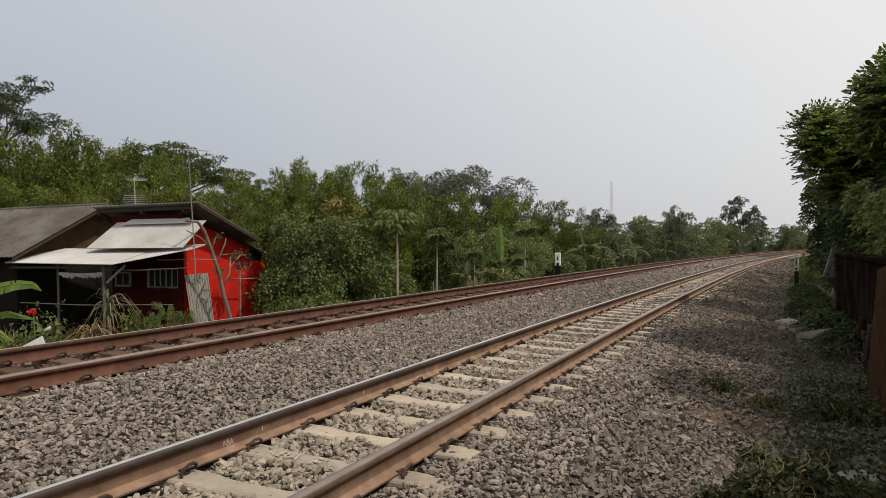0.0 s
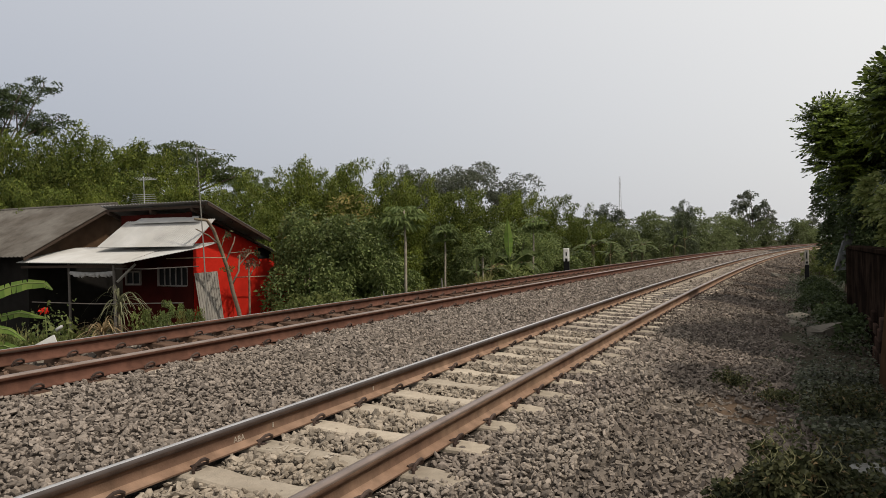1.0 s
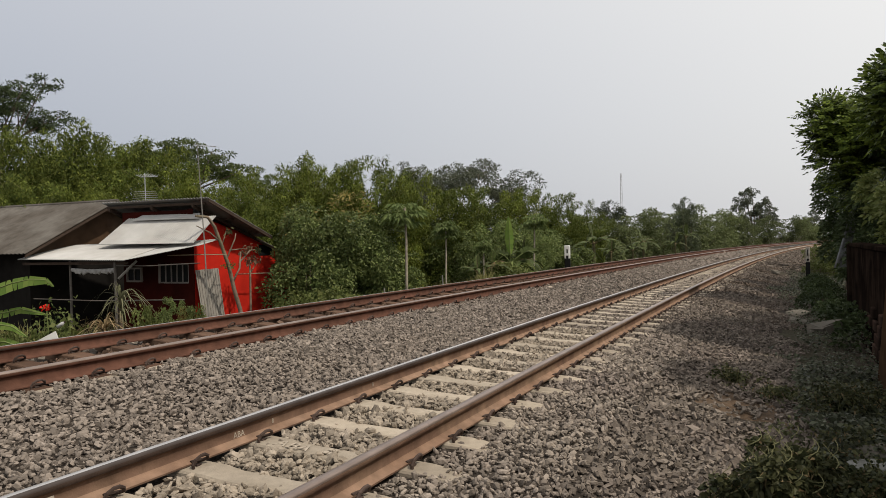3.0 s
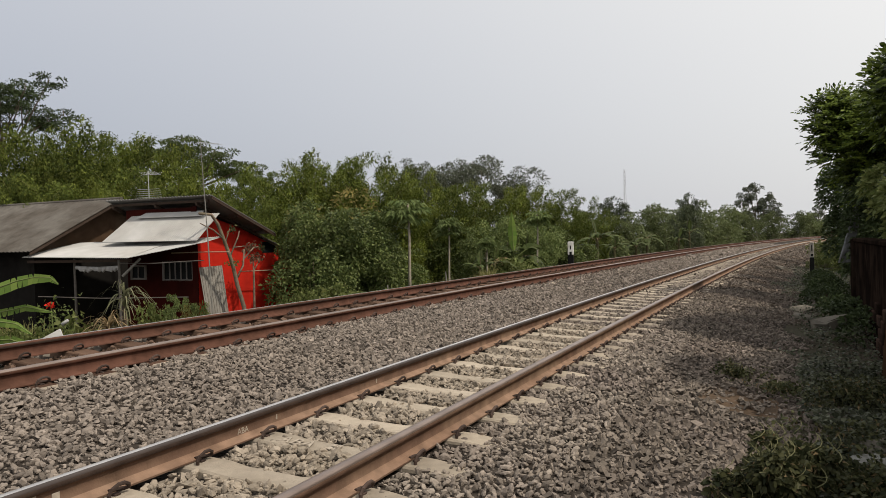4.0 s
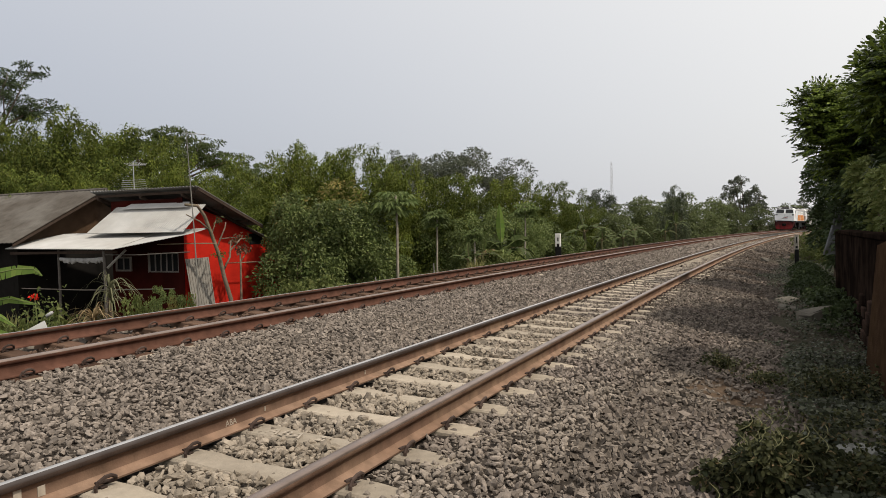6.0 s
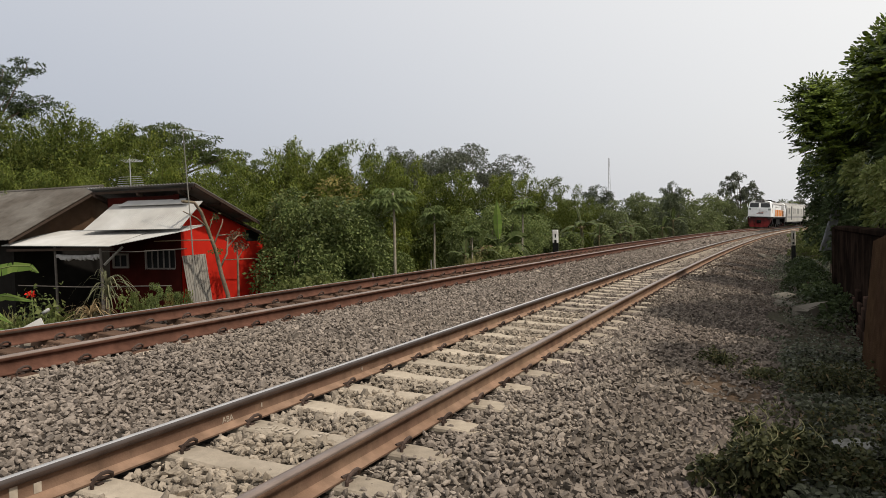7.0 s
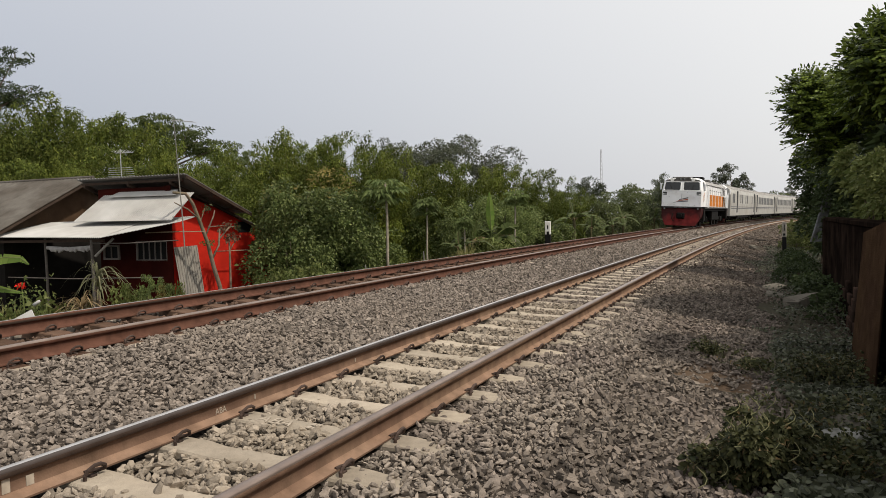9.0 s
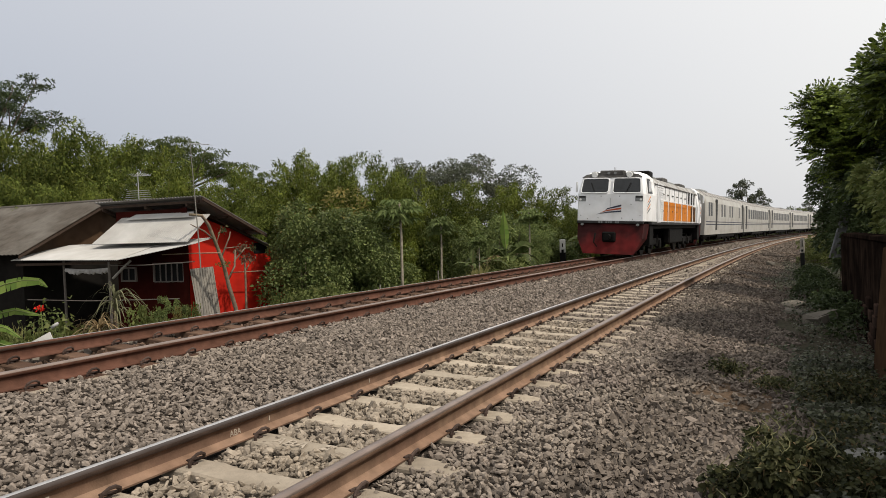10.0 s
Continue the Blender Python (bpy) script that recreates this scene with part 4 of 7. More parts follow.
DRY_LEAF = leaf_material("dry_leaf", (0.2, 0.14, 0.07), (0.33, 0.25, 0.14))
GRASS = leaf_material("grass", (0.15, 0.16, 0.055), (0.29, 0.26, 0.11))
STRAP_LEAF = leaf_material("strap_leaf", (0.14, 0.15, 0.075), (0.28, 0.27, 0.16))
YELLOW_LEAF = leaf_material("yellow_leaf", (0.085, 0.085, 0.028), (0.2, 0.16, 0.05))
NEAR_LEAF = leaf_material("pinnate_leaf", (0.022, 0.04, 0.009), (0.19, 0.245, 0.042), rough=0.36, glow=0.24, tone=0.35)
OLD_TUFT = leaf_material("old_tuft_leaf", (0.13, 0.075, 0.05), (0.2, 0.13, 0.08))
# the shade inside the crowns is put into this very dark leaf colour
SHADE_LEAF = leaf_material("shade_toned_inner_leaf", (0.012, 0.021, 0.007), (0.04, 0.054, 0.016), rough=0.5, glow=0.15)
WEED_LEAF = leaf_material("weed_leaf", (0.026, 0.034, 0.015), (0.12, 0.122, 0.055))
IVY_LEAF = leaf_material("creeper_leaf", (0.028, 0.034, 0.02), (0.155, 0.165, 0.11), rough=0.32)
BARK = material("bark", (0.11, 0.085, 0.065), 0.95, scale=8, vary=0.3, bump=0.5, bump_scale=25)
PALE_BARK = material("pale_bark", (0.27, 0.24, 0.19), 0.9, scale=8, vary=0.25, bump=0.35, bump_scale=25)
CULM = material("bamboo_culm", (0.17, 0.17, 0.06), 0.6, scale=8, vary=0.25, bump=0.05)
BANANA_STEM = material("banana_stem", (0.085, 0.085, 0.042), 0.8, scale=8, vary=0.35, bump=0.2, second=(0.12, 0.085, 0.05), blotch=0.6, blotch_scale=2)
PALE_STEM = material("pale_weed_stem", (0.19, 0.185, 0.095), 0.8, scale=8, vary=0.25, bump=0.1)
GREEN_STEM = material("green_stem", (0.14, 0.17, 0.06), 0.7, scale=8, vary=0.25, bump=0.1)


def unit(v):
    return v / np.maximum(np.linalg.norm(v, axis=-1, keepdims=True), 1e-9)


def across(way, face, rng):
    """The direction across each leaf; with a facing given, the leaf's flat side turns roughly that way, as leaves turn to the light."""
    spread = rng.normal(size=way.shape)
    return unit(np.cross(way, spread if face is None else face + 0.38 * spread))


def leaves(base, way, length, width, rng, droop=0.25, face=None):
    """Leaf blades (diamonds, bent at the middle) from points, directions and sizes."""
    n = len(base)
    way = unit(way)
    side = across(way, face, rng)
    length, width = np.broadcast_to(length, n)[:, None], np.broadcast_to(width, n)[:, None]
    tip = base + way * length - np.array([0, 0, 1.0]) * droop * length
    mid = base + way * length * 0.45
    return np.stack([base, mid + side * width / 2, tip, mid - side * width / 2], 1).reshape(-1, 3)


def blades(base, way, length, width, rng, droop=0.25, face=None):
    """Small pointed leaves, one triangle each."""
    n = len(base)
    way = unit(way)
    side = across(way, face, rng) * np.broadcast_to(width, n)[:, None] / 2
    length = np.broadcast_to(length, n)[:, None]
    return np.stack([base - side, base + side, base + way * length - np.array([0, 0, 1.0]) * droop * length], 1).reshape(-1, 3)


def round_leaves(base, way, length, width, rng, droop=0.25, face=None):
    """Oval leaves of six corners, bent along the middle."""
    n = len(base)
    way = unit(way)
    side = across(way, face, rng)
    length, width = np.broadcast_to(length, n)[:, None], np.broadcast_to(width, n)[:, None]
    down = np.array([0, 0, 1.0]) * droop * length
    near, far = base + way * length * 0.3 - down * 0.1, base + way * length * 0.72 - down * 0.45
    return np.stack([base, near + side * width * 0.48, far + side * width * 0.42, base + way * length - down, far - side * width * 0.42, near - side * width * 0.48], 1).reshape(-1, 3)


def crown_points(rng, blobs, count):
    """Points on and in a set of blobs (x, y, z, radius, flatness), more of them near the skin."""
    w = np.array([b[3] ** 2 for b in blobs])
    which = rng.choice(len(blobs), count, p=w / w.sum())
    b = np.array(blobs)[which]
    d = unit(rng.normal(size=(count, 3)))
    d[:, 2] = np.where(d[:, 2] < -0.35, -d[:, 2], d[:, 2])
    rad = b[:, 3] * (0.55 + 0.5 * rng.random(count) ** 0.6)
    p = b[:, :3] + d * rad[:, None] * np.stack([np.ones(count), np.ones(count), b[:, 4]], 1)
    return p, d


PLANTS = {}
SWAYING = []


def put(kind, x, y, height, turn=0.0, spread=1.0, z=None):
    """Sets a plant of a kind at a place, scaled to a height; the first is the one that was built, the rest are copies."""
    maker, own = PLANTS[kind]["make"], PLANTS[kind]["height"]
    k = height / own
    z = floor_z(x, y) - 0.03 if z is None else z
    m = Matrix.LocRotScale((x, y, z), Euler((0, 0, turn)), (k * spread, k * spread, k))
    if "first" not in PLANTS[kind]:
        ob = PLANTS[kind]["first"] = maker()
        ob.matrix_basis = m
    else:
        ob = scaled_copy(PLANTS[kind]["first"], m)
    if kind.startswith("bamboo"):
        SWAYING.append((ob, (x, y, z), turn))
    return ob


def scaled_copy(ob, m):
    c = copy_thing(ob, Matrix.Identity(4))
    c.matrix_basis = m
    return c


def bamboo(seed, label, leaf):
    """A clump of arching culms; each carries soft plumes of small drooping leaves."""
    def make():
        rng = np.random.default_rng(seed)
        t = tagged(new("bamboo_clump"), label, "bamboo", group="bamboo thicket")
        bm = bmesh.new()
        plumes = []
        for i in range(23):
            a, r = rng.uniform(0, 2 * math.pi), rng.uniform(0, 0.5)
            h, reach = rng.uniform(3.8, 6.6), rng.uniform(0.5, 2.2)
            a2 = a + rng.normal(0, 0.5)
            pts = []
            for q in np.linspace(0, 1, 8):
                out = reach * q ** 2.3
                pts.append(np.array([r * math.cos(a) + out * math.cos(a2), r * math.sin(a) + out * math.sin(a2), h * (q - 0.2 * q ** 4) / 0.95]))
            tube(bm, pts, [0.03 * (1 - 0.8 * j / 7) for j in range(8)], 4)
            for q in (0.97, 0.76, 0.52, 0.3, 0.12):
                q += rng.uniform(-0.06, 0.02)
                j = min(int(q * 7), 6)
                p = pts[j] + (pts[j + 1] - pts[j]) * (q * 7 - j)
                way = unit(pts[j + 1] - pts[j] + rng.normal(0, 0.25, 3))
                off = unit(rng.normal(size=3)) * np.array([0.5, 0.5, 0.12]) * (1.3 - 0.9 * q)
                plumes.append((*(p + off - np.array([0, 0, 0.05])), rng.uniform(0.34, 0.56) * (1.15 - 0.32 * q), *way))
        tagged(smooth(part("culm", bm, CULM, t)), kind="stuff")
        pl = np.array(plumes)
        w = pl[:, 3] ** 2

        def in_plume(k, d, rad):
            """Places in plumes that are drawn out along their culm."""
            off = d * rad[:, None]
            along_culm = (off * pl[k, 4:]).sum(1, keepdims=True)
            return pl[k, :3] + off * 0.82 + pl[k, 4:] * along_culm * 0.9

        up = np.array([0, 0, 0.45])
        n = 20000
        k = rng.choice(len(pl), n, p=w / w.sum())
        d = unit(rng.normal(size=(n, 3)))
        base = in_plume(k, d, pl[k, 3] * (0.62 + 0.34 * rng.random(n)))
        way = unit(rng.normal(size=(n, 3))) * 0.5 + d * 0.45 + pl[k, 4:] * 0.3 + np.array([0, 0, -0.45])
        part("foliage", soup("foliage", blades(base, way, rng.uniform(0.06, 0.12, n), rng.uniform(0.012, 0.022, n), rng, 0.3, d + up), 3, leaf), parent=t)
        # the hearts of the plumes are denser
        n = 26000
        k = rng.choice(len(pl), n, p=w / w.sum())
        d = unit(rng.normal(size=(n, 3)))
        base = in_plume(k, d, pl[k, 3] * (0.45 + 0.45 * rng.random(n)))
        way = unit(rng.normal(size=(n, 3))) + np.array([0, 0, -0.5])
        tagged(part("inner_foliage", soup("inner_foliage", blades(base, way, rng.uniform(0.08, 0.13, n), rng.uniform(0.04, 0.07, n), rng, 0.3, d + up), 3, leaf), parent=t), kind="stuff")
        return t
    return make


def tree(seed, label, blobs, leaf, count, size, limbs, trunk_r=0.12, bark=None, name="tree", group="trees behind the line", far=False):
    """A tapered trunk with limbs to each blob of a crown made of many leaves."""
    def make():
        rng = np.random.default_rng(seed)
        t = tagged(new(name), label, "tree", group=group)
        bm = bmesh.new()
        low = min(b[2] - b[3] * b[4] for b in blobs)
        fork = max(0.4, low * 0.9)
        tube(bm, [(0, 0, 0), (0.05, 0.03, fork * 0.5), (0.02, 0.0, fork)], [trunk_r, trunk_r * 0.8, trunk_r * 0.65], 8)
        for b in blobs[:limbs]:
            e = np.array(b[:3])
            s = np.array([0.02, 0, fork * rng.uniform(0.85, 1.0)])
            mid = s + (e - s) * 0.5 + rng.normal(0, 0.15, 3)
            tube(bm, [s, mid, e, e + np.array([0, 0, b[3] * b[4] * 0.6])], [trunk_r * 0.55, trunk_r * 0.35, trunk_r * 0.2, 0.01], 5)
        smooth(part("trunk", bm, bark or BARK, t))
        # each blob breaks up into smaller tufts
        tufts = []
        for x, y, z, r, f in blobs:
            for i in range(15):
                d = unit(rng.normal(size=3))
                tufts.append((x + d[0] * r * 0.72, y + d[1] * r * 0.72, z + d[2] * r * f * 0.72, r * rng.uniform(0.16, 0.38), min(1.0, f * 1.4)))
        p, d = crown_points(rng, tufts, count)
        shape, sides = (blades, 3) if far else (leaves, 4)
        part("crown", soup("crown", shape(p, d + rng.normal(0, 0.6, d.shape) + np.array([0, 0, -0.1]), rng.uniform(0.6, 1.3, count) * size, rng.uniform(0.4, 0.66, count) * size, rng, 0.25, d + np.array([0, 0, 0.4])), sides, leaf), parent=t)
        return t
    return make


def banana(seed, label="banana plant with long arching torn leaves"):
    def make():
        rng = np.random.default_rng(seed)
        t = tagged(new("banana_plant"), label, "banana plant", group="banana plants")
        smooth(part("stem", a_tube([(0, 0, 0), (0.03, 0, 0.7), (0.02, 0.02, 1.4), (0.0, 0.0, 1.75)], [0.1, 0.08, 0.065, 0.05], 8), BANANA_STEM, t))
        for i in range(8):
            a = i * 2.4 + rng.uniform(-0.3, 0.3)
            long, rise = rng.uniform(1.0, 1.6), rng.uniform(0.6, 1.25)
            if i == 7:
                rise = 1.3
            wide = rng.uniform(0.13, 0.21)
            spine = []
            for q in np.linspace(0, 1, 13):
                out = long * (q if rise < 1.2 else q * 0.25)
                spine.append(Vector((out * math.cos(a) * 0.85, out * math.sin(a) * 0.85, 1.6 + rise * q * 1.25 - (1.55 - rise * 0.35) * q * q * (1 if rise < 1.2 else 0.5))))
            side = Vector((-math.sin(a), math.cos(a), 0))
            bm = bmesh.new()
            for s in (-1, 1):
                for j in range(2, 12):
                    q0, q1 = j / 12, (j + 1) / 12
                    w0, w1 = (wide * math.sin(math.pi * min(1, max(0.02, (q - 0.12) / 0.9)) ** 0.8) for q in (q0, q1))
                    sag = rng.uniform(0.1, 0.55)
                    torn = rng.uniform(0.0, 0.035)
                    down = Vector((0, 0, -1))
                    b0, b1 = spine[j], spine[j + 1]
                    v = [bm.verts.new(p) for p in (b0, b1, b1 + side * s * w1 + down * sag * w1 - (b1 - b0) * torn * 4, b0 + side * s * w0 + down * sag * w0 + (b1 - b0) * torn * 4)]
                    bm.faces.new(v)
            leaf = part("leaf", bm, BANANA_LEAF, t)
            part("midrib", a_tube(spine, [0.018 * (1 - q / 14) for q in range(13)], 4), BANANA_STEM, leaf)
        return t
    return make


def upright_leaf(seed):
    """A banana plant with one tall young leaf, two half-spread ones and hanging dry ones."""
    def make():
        rng = np.random.default_rng(seed)
        t = tagged(new("banana_plant"), "banana plant with a tall upright fresh green leaf", "banana plant", group="banana plants")
        smooth(part("stem", a_tube([(0, 0, 0), (0.03, 0, 0.7), (0.02, 0.02, 1.3)], [0.11, 0.09, 0.06], 8), GREEN_STEM, t))
        for lean, tall, wide, droop, mat in ((-0.06, 1.75, 0.16, 0.0, FRESH_BANANA), (0.85, 1.5, 0.2, 0.7, BANANA_LEAF), (-0.6, 1.35, 0.19, 0.8, BANANA_LEAF), (1.1, 0.9, 0.16, 1.5, BANANA_LEAF), (-1.0, 0.8, 0.17, 1.6, DRY_LEAF)):
            spine = [Vector((lean * q * 1.2, 0.05 * math.sin(4 * q), 1.2 + tall * q * (1.0 - 0.3 * abs(lean)) - droop * q * q)) for q in np.linspace(0, 1, 11)]
            bm = bmesh.new()
            for s in (-1, 1):
                for j in range(2, 10):
                    b0, b1 = spine[j], spine[j + 1]
                    w0, w1 = (wide * math.sin(math.pi * min(0.98, max(0.04, (q / 10 - 0.15) / 0.87)) ** 0.85) for q in (j, j + 1))
                    d = (b1 - b0).normalized()
                    side = Vector((d.z, 0.35 * s, -d.x)) * s
                    cut = (b1 - b0) * rng.uniform(0.0, 0.12)
                    bm.faces.new([bm.verts.new(p) for p in (b0, b1, b1 + side * w1 - cut, b0 + side * w0)])
            leaf = part("leaf", bm, mat, t)
            part("midrib", a_tube(spine, [0.022 * (1 - q / 12) for q in range(11)], 4), GREEN_STEM, leaf)
        return t
    return make


def papaya(seed):
    def make():
        rng = np.random.default_rng(seed)
        t = tagged(new("papaya_tree"), "slim papaya tree with a tuft of lobed leaves", "papaya tree", group="papaya trees")
        smooth(part("trunk", a_tube([(0, 0, 0), (0.04, 0.02, 1.2), (0.0, 0.02, 2.4), (0.02, 0, 3.3)], [0.045, 0.038, 0.032, 0.026], 8), PALE_BARK, t))
        stems, base, way = bmesh.new(), [], []
        for i in range(24):
            a, el = i * 2.4, rng.uniform(-0.9, 1.0)
            z = 3.28 - rng.uniform(0, 0.3)
            d = np.array([math.cos(a) * math.cos(el), math.sin(a) * math.cos(el), math.sin(el)])
            e = np.array([0, 0, z]) + d * rng.uniform(0.22, 0.45) + np.array([0, 0, -0.08])
            tube(stems, [(0, 0, z), tuple(e)], [0.012, 0.008], 4)
            for k in range(9):
                b = a + (k - 4) * 0.62
                base.append(e)
                way.append([math.cos(b), math.sin(b), rng.uniform(-0.55, 0.1)])
                base.append(e + np.array([math.cos(b), math.sin(b), -0.1]) * 0.12)
                way.append([math.cos(b + 0.5), math.sin(b + 0.5), rng.uniform(-0.7, 0.0)])
        part("leaf_stalk", stems, GREEN_STEM, t)
        base, way = np.array(base), np.array(way)
        part("crown", soup("crown", leaves(base, way, rng.uniform(0.14, 0.23, len(base)), 0.08, rng, 0.45), 4, PAPAYA_LEAF), parent=t)
        fruit = bmesh.new()
        for i in range(5):
            a = i * 1.3
            m = Matrix.Translation((0.09 * math.cos(a), 0.09 * math.sin(a), 2.95 - 0.05 * i)) @ Matrix.Diagonal((0.055, 0.055, 0.09, 1))
            bmesh.ops.create_icosphere(fruit, subdivisions=1, radius=1, matrix=m)
        part("fruit", fruit, GREEN_STEM, t)
        return t
    return make


def strap_plant(seed, label, leaf, count, long, wide):
    def make():
        rng = np.random.default_rng(seed)
        t = tagged(new("strap_leaved_plant"), label, "plant")
        bm = bmesh.new()
        for i in range(count):
            a, el = rng.uniform(0, 6.28), rng.uniform(0.35, 1.4)
            side = Vector((-math.sin(a), math.cos(a), 0))
            n = 7
            prev = None
            k = long * rng.uniform(0.6, 1.1)
            z0 = rng.uniform(0.7, 0.95)
            for j in range(n + 1):
                q = j / n
                p = Vector((math.cos(a) * math.cos(el) * k * q, math.sin(a) * math.cos(el) * k * q, z0 + math.sin(el) * k * q - 0.75 * k * q * q))
                w = wide * (1 - q) ** 0.6 + 0.003
                cur = (bm.verts.new(p + side * w), bm.verts.new(p - side * w))
                if prev:
                    bm.faces.new((prev[0], prev[1], cur[1], cur[0]))
                prev = cur
        part("leaves", bm, leaf, t)
        part("stem", a_tube([(0, 0, 0), (0, 0, 0.5), (0.02, 0, 0.9)], [0.05, 0.04, 0.03]), BARK, t)
        return t
    return make


def shrub_blobs(seed, width, height, n=9):
    rng = np.random.default_rng(seed)
    return [(rng.uniform(-1, 1) * width * 0.34, rng.uniform(-1, 1) * width * 0.34, height * (0.18 + 0.62 * i / (n - 1)), width * rng.uniform(0.24, 0.36) * (1.1 - 0.35 * i / (n - 1)), 0.85) for i in range(n)]


def layer_blobs(seed, width, height, low, n=11, flat=0.42):
    rng = np.random.default_rng(seed)
    out = []
    for i in range(n):
        a, r = i * 2.4, width * 0.44 * math.sqrt((i + 0.5) / n)
        out.append((r * math.cos(a), r * math.sin(a), low + (height - low) * rng.uniform(0.25, 0.9) * (1 - 0.3 * (r / width)), width * rng.uniform(0.13, 0.2), flat))
    return out


def dome_blobs(seed, width, height, low, n=20, flat=0.34):
    """Pads of leaves over a broad dome that falls towards its rim."""
    rng = np.random.default_rng(seed)
    out = []
    for i in range(n):
        a, q = i * 2.4, math.sqrt((i + 0.5) / n)
        r = width * 0.43 * q
        out.append((r * math.cos(a), r * math.sin(a), low + (height - low) * rng.uniform(0.42, 0.95) * (1 - 0.4 * q * q), width * rng.uniform(0.085, 0.15), flat))
    return out


PLANTS.update({
    "bamboo": dict(make=bamboo(1, "dense feathery green bamboo clump", BAMBOO_LEAF), height=5.75),
    "bamboo_b": dict(make=bamboo(2, "dense feathery green bamboo clump", BAMBOO_LEAF), height=5.75),
    "bamboo_c": dict(make=bamboo(3, "feathery yellow-green bamboo clump", OLIVE_LEAF), height=5.75),
    "shrub": dict(make=tree(11, "dense broad-leaved green shrub", shrub_blobs(11, 3.2, 3.4), BROAD_LEAF, 11000, 0.108, 6, 0.07, name="shrub", group="shrubs"), height=3.4),
    "shrub_b": dict(make=tree(12, "leafy dark green small tree", shrub_blobs(12, 3.0, 3.6), BROAD_LEAF, 10500, 0.12, 6, 0.08, name="shrub", group="shrubs"), height=3.6),
    "low_shrub": dict(make=tree(13, "low green bush on the bank", shrub_blobs(13, 1.8, 1.2, 6), LOW_LEAF, 2600, 0.12, 4, 0.03, name="bush", group="low bushes"), height=1.2),
    "yellow_shrub": dict(make=tree(14, "small tree with yellow-brown dying leaves", shrub_blobs(14, 1.6, 2.0, 6), YELLOW_LEAF, 3600, 0.06, 4, 0.04, name="shrub", group="shrubs"), height=2.0),
    "dark_tree": dict(make=tree(15, "dark broad-crowned tree behind the bamboo", dome_blobs(15, 9.0, 8.0, 2.6, 34, 0.6), HAZED_LEAF, 20000, 0.14, 34, 0.06, far=True), height=7.6),
    "tall_tree": dict(make=tree(26, "tall dark tree with open layered foliage", layer_blobs(26, 6.0, 10.0, 6.3, 20, 0.34), DARK_LEAF, 17000, 0.12, 20, 0.09, far=True), height=9.6),
    "umbrella_tree": dict(make=tree(16, "flat-topped spreading tree over the bamboo", layer_blobs(16, 8.0, 7.6, 5.6, 20, 0.24), PALE_LEAF, 15000, 0.15, 18, 0.14, far=True), height=7.4),
    "round_tree": dict(make=tree(17, "round dark-leaved tree in the far row", shrub_blobs(17, 5.5, 7.0, 10), ROUND_LEAF, 12000, 0.2, 8, 0.16, far=True), height=7.0),
    "far_tree": dict(make=tree(18, "tall far tree with layered dark foliage", [(-0.6, 0, 6.4, 2.8, 0.7), (-3.4, 0.5, 8.4, 1.7, 0.6), (2.4, -0.5, 10.4, 2.3, 0.6), (0.6, 0, 12.4, 1.7, 0.7), (3.9, 0, 8.9, 1.7, 0.6), (-1.8, 0.4, 10.2, 1.8, 0.7), (1.4, 0, 5.4, 3.2, 0.6), (-3.2, 0, 5.9, 2.2, 0.6), (3.6, 0, 6.3, 2.0, 0.6), (0.8, 0, 8.6, 2.3, 0.7), (2.4, 0, 12.2, 1.1, 0.7), (-4.4, 0, 7.2, 1.2, 0.6)], HAZED_LEAF, 13000, 0.36, 12, 0.3, far=True), height=14),
    "far_bamboo": dict(make=tree(19, "far thicket in haze-paled green", shrub_blobs(19, 7, 6, 12), FAR_LEAF, 7500, 0.28, 6, 0.1, name="thicket", group="far thickets", far=True), height=6.0),
    "banana": dict(make=banana(21), height=3.0),
    "banana_b": dict(make=banana(22), height=3.0),
    "banana_up": dict(make=upright_leaf(28), height=3.2),
    "papaya": dict(make=papaya(23), height=3.6),
    "strap": dict(make=strap_plant(24, "pale strap-leaved plant before the porch", STRAP_LEAF, 60, 0.72, 0.013), height=1.5),
    "dry_strap": dict(make=strap_plant(25, "heap of dry straw-coloured leaves", DRY_LEAF, 70, 0.8, 0.011), height=1.2),
})


